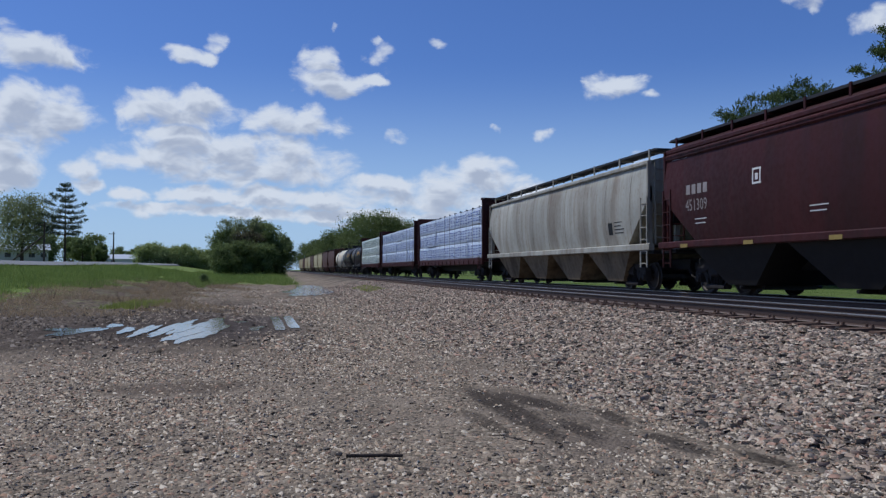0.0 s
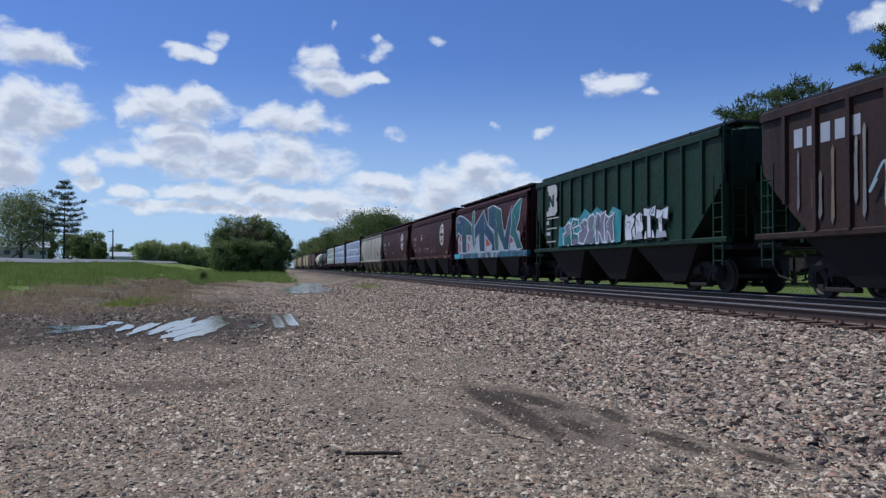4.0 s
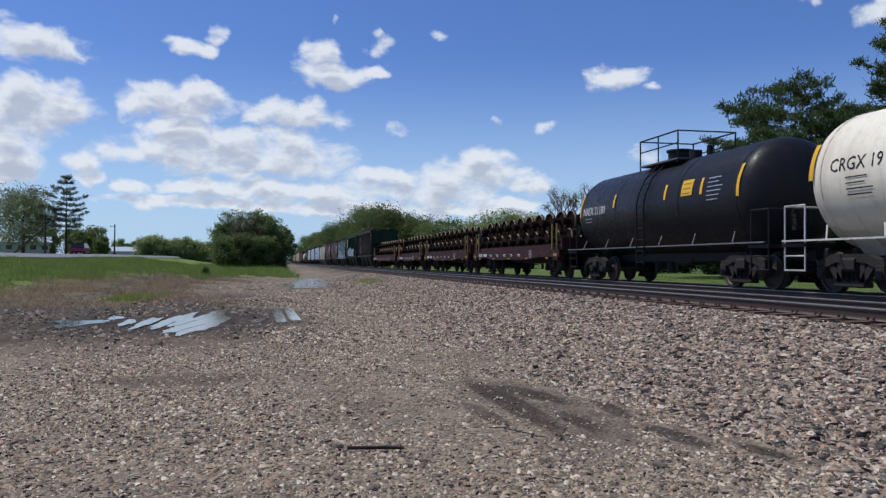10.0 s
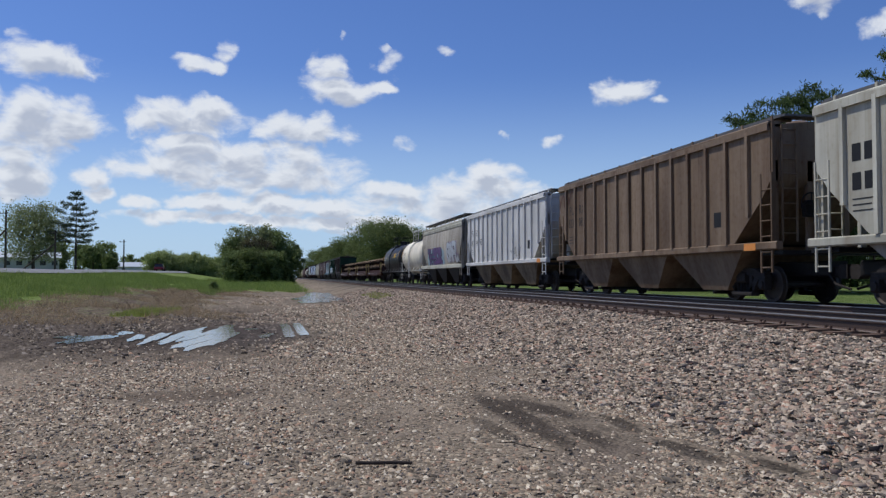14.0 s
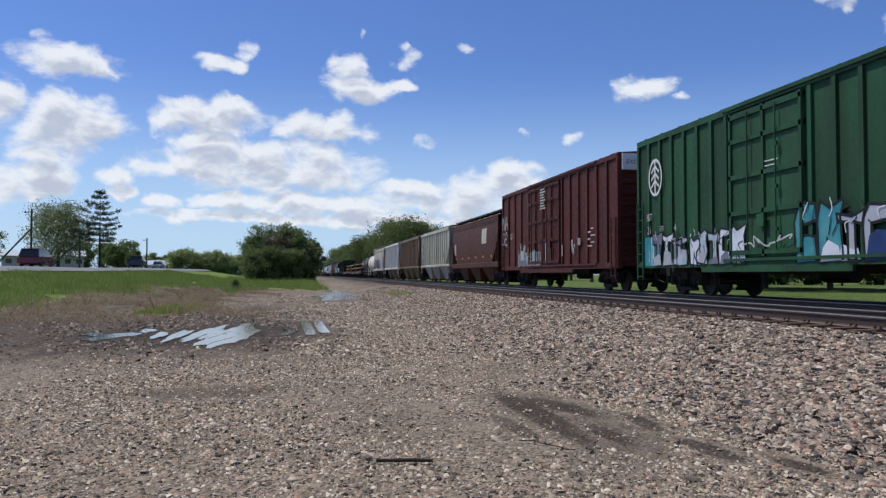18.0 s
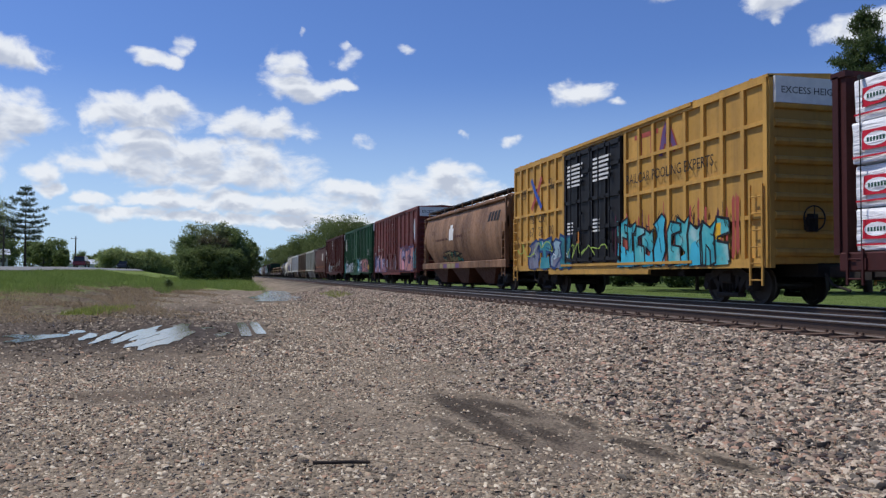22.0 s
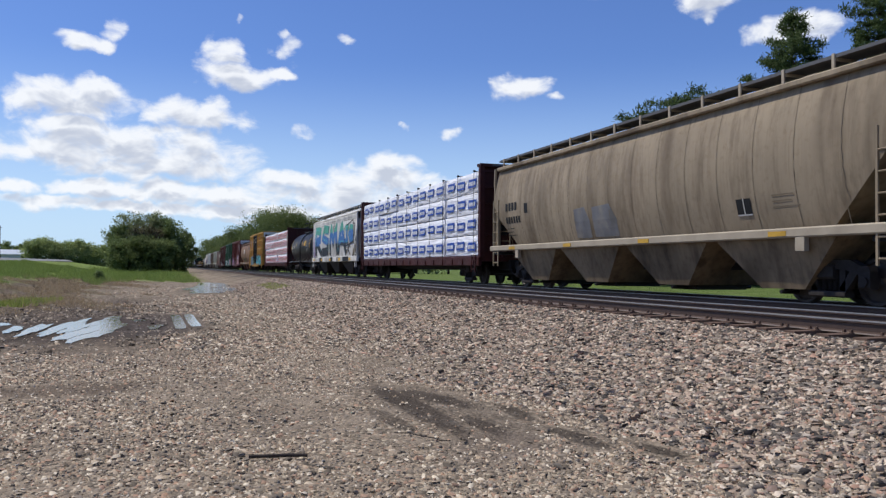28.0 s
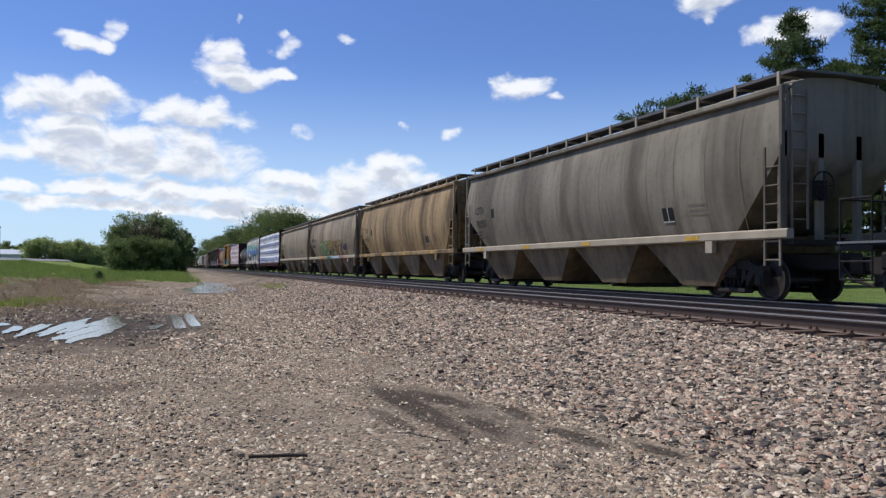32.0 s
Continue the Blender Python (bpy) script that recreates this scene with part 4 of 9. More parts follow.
            for a, b in zip(pts, pts[1:]):
                s.add([(-width(a) - 0.005, y - 0.010, a), (-width(a) - 0.005, y + 0.010, a), (-width(b) - 0.005, y + 0.010, b), (-width(b) - 0.005, y - 0.010, b)], [(0, 1, 2, 3)])
        tagged(part("weld_seams", s, M_SEAM, car), kind="stuff")
    for x in (-1, 1):
        s = Shape().box(min(x * 1.28, x * out), max(x * 1.28, x * out), -hb, hb, ze - 0.05, ze + 0.09, 0.03)
        part("eave_rail", s, trim, car)
        if fascia:
            s = Shape().box(min(x * 1.3, x * (out + 0.02)), max(x * 1.3, x * (out + 0.02)), -hb, hb, ze - fascia, ze - 0.05, 0.05)
            s.box(min(x * 1.3, x * (out + 0.04)), max(x * 1.3, x * (out + 0.04)), -hb, hb, ze - fascia * 0.55, ze - fascia * 0.45)
            part("fascia", s, trim, car)
        # roof walkway on brackets
        zb = ze + top_board
        s = Shape().box(min(x * 0.72, x * 1.3), max(x * 0.72, x * 1.3), -L / 2 + 0.35, L / 2 - 0.35, zb, zb + 0.05)
        s.box(min(x * 1.27, x * 1.31), max(x * 1.27, x * 1.31), -L / 2 + 0.35, L / 2 - 0.35, zb - 0.01, zb + 0.06)
        walkway = part("running_board", s, board, car, "dark roof running board")
        s = Shape().box(min(x * 1.30, x * 1.335), max(x * 1.30, x * 1.335), -0.035, 0.035, ze - 0.02, zb + 0.075)
        s.box(min(x * 0.8, x * 1.25), max(x * 0.8, x * 1.25), -0.02, 0.02, zb - 0.06, zb)
        me = s.mesh("bracket", post_paint or paint)
        for i in range(posts):
            part("bracket", me, None, walkway, m=pose(0, -hb + 0.3 + (2 * hb - 0.6) * i / (posts - 1), 0))
    for q in (-1, 1):
        y = q * (L / 2 - 0.45)
        s = Shape().box(-1.3, 1.3, y - 0.22, y + 0.22, ze + top_board - 0.01, ze + top_board + 0.04)
        part("end_board", s, board, car)
    # round hatches along the crown
    for i in range(8):
        y = -hb + 1.2 + (2 * hb - 2.4) * i / 7
        part("hatch", Shape().lathe([(zr - 0.1, 0.0), (zr - 0.1, 0.36), (zr + 0.12, 0.36), (zr + 0.19, 0.25), (zr + 0.2, 0.0)], 14, "z", (0, y, 0)), paint, car, smooth=40)
    # ladders at the four corners
    for x in (-1, 1):
        for q in (-1, 1):
            y = q * (hb + 0.02)
            s = ladder("ladder", x * 1.58, y - 0.22 - q * 0.2, y + 0.22 - q * 0.2, zs - 0.75, ze * 0.74)
            s.box(x * 1.52 - 0.04, x * 1.52 + 0.04, y - 0.04, y + 0.04, zs - 0.2, ze + 0.05)
            part("ladder", s, ends, car, "steel corner ladder")
    for q in (-1, 1):
        s = Shape()
        y = q * (hb + 0.05)
        for x in (-1.3, -0.9):
            s.box(x - 0.02, x + 0.02, y - 0.02, y + 0.02, zs, ze)
        for i in range(8):
            z = zs + 0.2 + i * 0.36
            if z < ze:
                s.tube((-1.3, y, z), (-0.9, y, z), 0.016, 6)
        part("end_ladder", s, ends, car)
    brake_wheel(car, -(L / 2 - 0.25), zs + 0.9)
    running_gear(car, L, 2.45)
    return car, width


# ---- boxcars ----
def boxcar(label, L, paint, ze=5.3, zs=0.98, door_y=0.0, door_w=3.2, doors=1, door_paint=None, ribs=(5, 6), grid=False, white_end=True):
    car = thing("boxcar", label, "rail car", "boxcars")
    door_paint = door_paint or paint
    hb = L / 2 - 0.25
    width = lambda z: SIDE
    # body: two long sides, ends, floor; the roof is a part of its own
    s = Shape().box(-SIDE, SIDE, -hb, hb, zs + 0.1, ze - 0.02)
    part("body", s, paint, car)
    s = Shape()
    s.loft([[(-1.66, y, ze - 0.04), (-1.66, y, ze + 0.03), (0, y, ze + 0.14), (1.66, y, ze + 0.03), (1.66, y, ze - 0.04)] for y in (-hb - 0.05, hb + 0.05)])
    for i in range(14):
        y = -hb + 0.6 + (2 * hb - 1.2) * i / 13
        s.loft([[(-1.64, y + d, ze + 0.02), (-1.64, y + d, ze + 0.06), (0, y + d, ze + 0.17), (1.64, y + d, ze + 0.06), (1.64, y + d, ze + 0.02)] for d in (-0.05, 0.05)])
    part("roof", s, paint, car)
    d0, d1 = door_y - door_w / 2, door_y + door_w / 2
    for x in (-1, 1):
        a, b = (x * 1.59, x * 1.67) if x > 0 else (x * 1.67, x * 1.59)
        part("side_sill", Shape().box(a, b, -hb, hb, zs, zs + 0.22), paint, car)
        s = Shape().box(a, b, d0 - 1.6, d1 + 1.6, zs - 0.14, zs)
        part("drop_sill", s, paint, car)
        part("top_chord", Shape().box(a, b, -hb, hb, ze - 0.16, ze - 0.03), paint, car)
        for lo, hi, n in ((d1 + 0.2, hb - 0.05, ribs[0]), (-hb + 0.05, d0 - 0.2, ribs[1])):
            for i in range(n + 1):
                y = lo + (hi - lo) * i / n
                part("side_post", Shape().box(a - 0.004, b + 0.004, y - 0.07, y + 0.07, zs + 0.2, ze - 0.15), paint, car)
            if grid:
                for k in (0.27, 0.52, 0.76):
                    z = zs + (ze - zs) * k
                    part("belt_rail", Shape().box(a, b, lo, hi, z - 0.05, z + 0.05), paint, car)
        # doors
        dw = door_w / doors
        for i in range(doors):
            y0, y1 = d0 + dw * i + 0.03, d0 + dw * (i + 1) - 0.03
            p, q2 = (x * 1.6, x * 1.72) if x > 0 else (x * 1.72, x * 1.6)
            s = Shape().box(p + (0.06 if x < 0 else 0), q2 - (0.06 if x > 0 else 0), y0, y1, zs + 0.25, ze - 0.2)
            door = part("door", s, door_paint, car)
            s = Shape()
            for y in (y0 + 0.06, (y0 + y1) / 2, y1 - 0.06):
                s.box(p, q2, y - 0.05, y + 0.05, zs + 0.25, ze - 0.2)
            for k in (0.03, 0.3, 0.55, 0.8, 0.97):
                z = zs + 0.25 + (ze - zs - 0.45) * k
                s.box(p, q2, y0, y1, z - 0.06, z + 0.06)
            part("door_frame", s, door_paint, door)
            for y in (y0 + dw * 0.3, y1 - dw * 0.3):
                part("lock_rod", Shape().tube((x * 1.76, y, zs + 0.4), (x * 1.76, y, ze - 0.3), 0.022, 6), door_paint, door)
            part("lock", Shape().box(min(x * 1.74, x * 1.8), max(x * 1.74, x * 1.8), (y0 + y1) / 2 - 0.16, (y0 + y1) / 2 + 0.16, zs + 1.0, zs + 1.32), door_paint, door)
            for k in range(3):
                z = zs + 0.9 + k * 1.05
                part("hinge_bracket", Shape().box(min(x * 1.72, x * 1.78), max(x * 1.72, x * 1.78), y0 + dw * 0.3 - 0.07, y0 + dw * 0.3 + 0.07, z - 0.05, z + 0.05), door_paint, door)
        for z0, z1 in ((ze - 0.08, ze + 0.02), (zs + 0.14, zs + 0.215)):
            part("door_track", Shape().box(a - 0.05, b + 0.05, d0 - door_w * 0.9, d1 + 0.3, z0, z1), paint, car)
        for q in (-1, 1):
            y = q * (hb - 0.32)
            part("ladder", ladder("ladder", x * 1.72, y - 0.22, y + 0.22, zs - 0.4, zs + (2.2 if q > 0 else 1.9)), paint, car)
    # ends: corrugations and the pale panel of an excess-height car
    for q in (-1, 1):
        y = q * hb
        s = Shape()
        for i in range(9):
            z = zs + 0.35 + (ze - 1.0 - zs) * i / 8
            s.tube((-1.5, y + q * 0.02, z), (1.5, y + q * 0.02, z), 0.1, 8)
        for x in (-1.56, 1.56):
            s.box(x - 0.06, x + 0.06, y - 0.05, y + q * 0.1 if q > 0 else y + 0.05, zs, ze)
        part("end_corrugation", s, paint, car)
        if white_end:
            s = Shape().box(-1.52, 1.52, min(y, y + q * 0.13), max(y, y + q * 0.13), ze - 0.62, ze - 0.02)
            panel = part("height_panel", s, M_WHITE, car, "white panel with a height warning")
            if q < 0:
                end_lettering(panel, "EXCESS HEIGHT CAR", -1.38, y - 0.134, ze - 0.40, 0.22, M_BLACK, 1.08)
    part("underframe", Shape().box(-0.35, 0.35, -hb, hb, 0.78, zs + 0.12).box(-1.2, 1.2, -hb * 0.5, -hb * 0.5 + 0.3, 0.8, zs + 0.1).box(-1.2, 1.2, hb * 0.5, hb * 0.5 + 0.3, 0.8, zs + 0.1), M_STEEL, car)
    s = Shape().lathe([(-0.6, 0), (-0.6, 0.2), (0.6, 0.2), (0.6, 0)], 12, "y", (0.6, 1.2, 0.75))
    part("brake_cylinder", s, M_STEEL, car, smooth=40)
    brake_wheel(car, -(hb + 0.22), 2.1)
    running_gear(car, L, 2.6)
    return car, width


# ---- tank cars ----
def tank_car(label, L, paint, rad=1.5, zc=2.58, stripes=True, railing=M_STEEL, group="tank cars", mid=0.0):
    car = thing("tank_car", label, "rail car", group)
    hb = L / 2 - 0.75
    width = lambda z: math.sqrt(max(0.05, rad * rad - (z - zc) ** 2))
    prof = [(-hb, 0.0)]
    for i in range(1, 8):
        a = i / 7 * math.pi / 2
        prof.append((-hb + 0.75 * (1 - math.cos(a)), rad * math.sin(a)))
    prof += [(-y, r) for y, r in reversed(prof)]
    part("tank", Shape().lathe(prof, 36, "y", (0, 0, zc)), paint, car, smooth=50)
    s = Shape().box(-0.28, 0.28, -L / 2 + 0.1, L / 2 - 0.1, 0.8, 1.15, 0.05)
    part("centre_sill", s, M_STEEL, car)
    for x in (-1, 1):
        s = Shape().box(min(x * 1.56, x * 1.48), max(x * 1.56, x * 1.48), -L / 2 + 0.3, L / 2 - 0.3, 1.275, 1.315)
        for i in range(6):
            y = -hb + 1.0 + (2 * hb - 2) * i / 5
            s.tube((x * 1.5, y, 1.28), (x * 1.2, y + 0.35, 1.62), 0.02, 6)
        part("side_rail", s, M_RAILING if railing is M_STEEL else railing, car)
        # centre ladder over the tank's flank
        s = Shape()
        for y in (-0.25, 0.25):
            pts = [(x * 1.62, y, 0.7), (x * 1.62, y, zc + 0.1)] + [(x * (rad + 0.1) * math.cos(a), y, zc + (rad + 0.1) * math.sin(a)) for a in (0.25, 0.6, 0.95, 1.25)]
            s.path(pts, 0.028, 6)
        for i in range(9):
            z = 0.8 + i * 0.36
            xx = 1.62 if z < zc + 0.1 else (rad + 0.1) * math.cos(math.asin(min(1, (z - zc) / (rad + 0.1))))
            s.tube((x * xx, -0.25, z), (x * xx, 0.25, z), 0.018, 6)
        part("side_ladder", s, railing, car, m=pose(0, mid, 0))
    for q in (-1, 1):
        s = Shape()
        y = q * (hb - 1.35)
        n = 9
        s.loft([[((rad + 0.01) * math.sin(-1.0 + 2.0 * i / n), yy, zc - (rad + 0.01) * math.cos(-1.0 + 2.0 * i / n)) for i in range(n + 1)] + [(0.5, yy, 0.95), (-0.5, yy, 0.95)] for yy in (y - 0.35, y + 0.35)])
        part("saddle", s, paint, car)
        y = q * (L / 2 - 0.62)
        s = Shape().box(-1.5, 1.5, y - 0.42, y + 0.42, 1.16, 1.24)
        end = part("end_platform", s, M_STEEL, car)
        s = Shape()
        for x in (-1.45, 1.45):
            s.path([(x, y - 0.36, 0.6), (x, y - 0.36, 2.1), (x, y + 0.36, 2.1), (x, y + 0.36, 0.6)], 0.022, 6)
            for z in (0.62, 0.95):
                s.tube((x, y - 0.36, z), (x, y + 0.36, z), 0.02, 6)
        s.path([(-1.45, y + q * 0.36, 2.1), (1.45, y + q * 0.36, 2.1)], 0.022, 6)
        part("hand_rail", s, railing, end)
    zt = zc + rad
    s = Shape().box(-1.0, 1.0, -1.3, 1.3, zt - 0.1, zt - 0.05)
    top = part("top_platform", s, M_GALV, car, m=pose(0, mid, 0))
    s = Shape().lathe([(zt - 0.12, 0), (zt - 0.12, 0.38), (zt + 0.32, 0.38), (zt + 0.36, 0.44), (zt + 0.42, 0.44), (zt + 0.46, 0.0)], 16, "z", (0, 0.4, 0))
    s.lathe([(zt - 0.12, 0), (zt - 0.12, 0.2), (zt + 0.28, 0.2), (zt + 0.28, 0)], 12, "z", (0, -0.6, 0))
    s.lathe([(zt - 0.12, 0), (zt - 0.12, 0.1), (zt + 0.4, 0.1), (zt + 0.4, 0)], 10, "z", (0.3, -0.95, 0))
    part("manway", s, M_STEEL, car, smooth=40, m=pose(0, mid, 0))
    for x in (-0.98, 0.98):
        part("hoop_rail", Shape().path([(x, -1.28, zt - 0.2), (x, -1.28, zt + 0.78), (x, 1.28, zt + 0.78), (x, 1.28, zt - 0.2)], 0.025, 6), railing, top)
        part("mid_rail", Shape().tube((x, -1.28, zt + 0.4), (x, 1.28, zt + 0.4), 0.02, 6), railing, top)
        part("rail_post", Shape().tube((x, 0, zt - 0.2), (x, 0, zt + 0.78), 0.022, 6), railing, top)
    for y in (-1.28, 1.28):
        part("cross_rail", Shape().tube((-0.98, y, zt + 0.78), (0.98, y, zt + 0.78), 0.022, 6), railing, top)
    for y in (-hb + 0.85, -hb * 0.36, hb * 0.36, hb - 0.85):
        ring = lambda r: [(r * math.sin(i * math.tau / 32), r * math.cos(i * math.tau / 32)) for i in range(32)]
        s = Shape().loft([[(x, yy, zc + z) for x, z in ring(rad + 0.012)] for yy in (y - 0.03, y + 0.03)], caps=False)
        part("weld_ring", s, paint, car, smooth=50)
    s = Shape().box(-0.3, 0.3, -0.9, 0.2, 0.72, 1.0, 0.06)
    s.lathe([(0.45, 0), (0.45, 0.16), (1.2, 0.2), (1.2, 0)], 12, "z", (0, 0.9, 0))
    part("bottom_outlet", s, M_STEEL, car)
    if stripes:
        rows_ = [(L / 2 - 1.5, 0.85), (L / 2 - 4.5, 0.46), (L / 2 - 8.2, 0.46), (L / 2 - 10.3, 0.46), (-L / 2 + 1.5, 0.85)]
        for y, h in rows_:
            marks(car, width, [(y + 0.06, zc + 0.35 - h / 2, 0.13, h)], M_YELLOW, "yellow_stripe", 0.012)
        marks(car, width, [(L / 2 - 9.2, zc + 0.14, 0.62, 0.46)], M_YELLOW, "yellow_placard", 0.012)
        for i in range(3):
            marks(car, width, [(L / 2 - 9.3, zc + 0.2 + 0.14 * i, 0.42, 0.025)], M_STAKE, "placard_bar", 0.022)
    brake_wheel(car, -(L / 2 - 0.2), 1.9)
    running_gear(car, L, 1.95)
    return car, width


# ---- centre-beam flat cars and their lumber ----
def centerbeam(label, L, paint, zt=4.7, zd=1.15):
    car = thing("centerbeam_flatcar", label, "rail car", "lumber cars")
    hb = L / 2 - 0.3
    s = Shape().box(-1.5, 1.5, -hb, hb, zd - 0.16, zd)
    part("deck", s, paint, car)
    for x in (-1, 1):
        s = Shape().box(min(x * 1.6, x * 1.46), max(x * 1.6, x * 1.46), -hb, hb, zd - 0.34, zd + 0.04, 0.03)
        for i in range(16):
            y = -hb + 0.6 + (2 * hb - 1.2) * i / 15
            s.box(min(x * 1.64, x * 1.58), max(x * 1.64, x * 1.58), y - 0.12, y + 0.12, zd - 0.3, zd - 0.08)
        part("side_sill", s, paint, car)
    for q in (-1, 1):
        y = q * hb
        s = Shape().box(-1.55, 1.55, min(y, y - q * 0.16), max(y, y - q * 0.16), zd, zt)
        bulk = part("bulkhead", s, paint, car, "dark red end bulkhead")
        for x in (-1.5, -0.5, 0.5, 1.5):
            part("bulkhead_post", Shape().box(x - 0.1, x + 0.1, min(y, y + q * 0.16), max(y, y + q * 0.16), zd, zt), paint, bulk)
        for k in range(6):
            z = zd + 0.3 + (zt - zd - 0.5) * k / 5
            part("bulkhead_rail", Shape().box(-1.5, 1.5, min(y, y + q * 0.09), max(y, y + q * 0.09), z - 0.06, z + 0.06), paint, bulk)
        part("bulkhead_cap", Shape().box(-1.6, 1.6, y - 0.2, y + 0.2, zt - 0.04, zt + 0.08), paint, bulk)
        if q < 0:
            part("stencil_plate", Shape().box(-1.1, 0.9, y - 0.208, y - 0.202, zt - 0.01, zt + 0.05), M_GALV, bulk)
        part("ladder", ladder("ladder", -1.64, y - q * 0.45 - 0.2, y - q * 0.45 + 0.2, zd - 0.6, zd + 0.1), paint, car)
    s = Shape().box(-0.3, 0.3, -hb, hb, zt - 0.2, zt)
    n = 14
    for i in range(n + 1):
        y = -hb + 2 * hb * i / n
        s.box(-0.12, 0.12, y - 0.08, y + 0.08, zd, zt - 0.1)
        if i < n:
            s.tube((0, y, zd + 0.1), (0, y + 2 * hb / n, zt - 0.2), 0.05, 6)
    part("centre_beam", s, paint, car)
    part("centre_sill", Shape().box(-0.3, 0.3, -L / 2 + 0.1, L / 2 - 0.1, 0.7, zd - 0.1), M_STEEL, car)
    brake_wheel(car, -(hb + 0.22), 2.4)
    running_gear(car, L, 2.7)
    return car


def lumber_load(label, L, wrap, layers=4, cols=5, style="red", zd=1.19, zt=4.62, seed=3, straps=True):
    """Wrapped packs of boards, layer on layer on both sides of the beam."""
    load = thing("lumber_load", label, "lumber", "lumber loads")
    rng = random.Random(seed)
    hb = L / 2 - 0.62
    h = (zt - zd) / layers
    cl = 2 * hb / cols
    for x in (-1, 1):
        for r in range(layers):
            for c in range(cols):
                y0, y1 = -hb + cl * c + 0.03, -hb + cl * (c + 1) - 0.03
                z0, z1 = zd + h * r + 0.025, zd + h * (r + 1) - 0.012
                out = 1.52 + rng.uniform(-0.04, 0.05)
                s = Shape()
                # slightly slumped wrap: a ring of points pushed in and out along the pack
                rings = []
                for k in range(9):
                    y = y0 + (y1 - y0) * k / 8
                    o = [out + rng.uniform(-0.018, 0.018) for _ in range(4)]
                    zz = z1 + rng.uniform(-0.012, 0.008)
                    rings.append([(x * 0.34, y, z0), (x * (o[0] - 0.015), y, z0), (x * o[0], y, z0 + 0.03), (x * o[1], y, z0 + (z1 - z0) * 0.35), (x * o[2], y, z0 + (z1 - z0) * 0.7), (x * o[3], y, zz - 0.03), (x * (o[3] - 0.025), y, zz), (x * 0.34, y, zz)])
                s.loft(rings)
                pack = part("lumber_pack", s, wrap, load, smooth=60)
                if x > 0:
                    continue
                # printed marks on the wrap
                wd = lambda z, o=out: o + 0.035
                ph = z1 - z0
                if style == "red":
                    m2 = 4
                    slope_ = rng.uniform(-0.03, 0.03)
                    for i in range(m2):
                        w_ = cl / m2
                        a = y1 - w_ * (i + 0.16) - rng.uniform(0, 0.14)
                        zc_ = z0 + ph * rng.uniform(0.27, 0.34) + slope_ * (i - 1.5)
                        lw, lh = w_ * 0.72, ph * 0.46
                        tilt = rng.uniform(-0.04, 0.04)
                        logo = patch(pack, wd, [(a, zc_), (a - lw, zc_ + tilt), (a - lw - 0.03, zc_ + lh + tilt), (a - 0.02, zc_ + lh)], M_LOGORED, 0.004, "printed_panel")
                        cx, cz = a - lw / 2, zc_ + lh / 2 + tilt / 2
                        patch(logo, wd, [(cx + lw * 0.43 * math.cos(q * math.tau / 16), cz + lh * 0.36 * math.sin(q * math.tau / 16)) for q in range(16)], M_WRAP, 0.009, "printed_oval")
                        for j in range(6):
                            marks(logo, wd, [(cx + lw * 0.31 - lw * 0.108 * j, cz - lh * 0.11, lw * 0.07, lh * 0.22)], M_LOGOGREEN, "printed_word", 0.013)
                    marks(pack, wd, [(y1 - 0.02, z0 + ph * 0.12, cl - 0.08, 0.035)], M_LOGORED, "red_band", 0.005)
                elif style == "blue":
                    m2 = 3
                    for i in range(m2):
                        w_ = cl / m2
                        a = y1 - w_ * (i + 0.1) - rng.uniform(0, 0.1)
                        zc_ = z0 + ph * rng.uniform(0.24, 0.34)
                        lw, lh = w_ * 0.78, ph * 0.42
                        sl = lw * 0.1
                        X = -wd(0)
                        s2 = Shape().add([(X - 0.006, a, zc_), (X - 0.006, a - lw + sl, zc_), (X - 0.006, a - lw, zc_ + lh), (X - 0.006, a - sl, zc_ + lh)], [(0, 1, 2, 3)])
                        part("printed_panel", s2, M_LOGOBLUE, pack)
                        marks(pack, wd, [(a - lw * (0.14 + 0.15 * j), zc_ + lh * 0.25, lw * 0.1, lh * 0.45) for j in range(5)], M_WHITE, "printed_word", 0.011)
                else:
                    col = M_LOGOBLUE if style == "stripe" else M_LOGOGREEN
                    for i in range(5):
                        w_ = cl / 5
                        marks(pack, wd, [(y1 - w_ * i - 0.1, z0 + ph * (0.18 + 0.18 * j + rng.uniform(-0.03, 0.03)), w_ * rng.uniform(0.4, 0.8), ph * 0.06) for j in range(4)], col, "printed_stripe")
    if straps:
        n = cols * 2 + 1
        for i in range(n):
            s = Shape()
            y = -hb + 0.25 + (2 * hb - 0.5) * i / (n - 1)
            s.box(-1.6, -1.59, y - 0.012, y + 0.012, zd - 0.05, zt)
            s.tube((-1.52, y, zt), (-0.3, y, zt + 0.05), 0.02, 5)
            s.box(-1.61, -1.53, y - 0.04, y + 0.04, zt - 0.03, zt + 0.05)
            part("tie_strap", s, M_STEEL, load, "dark tie-down strap")
    return load


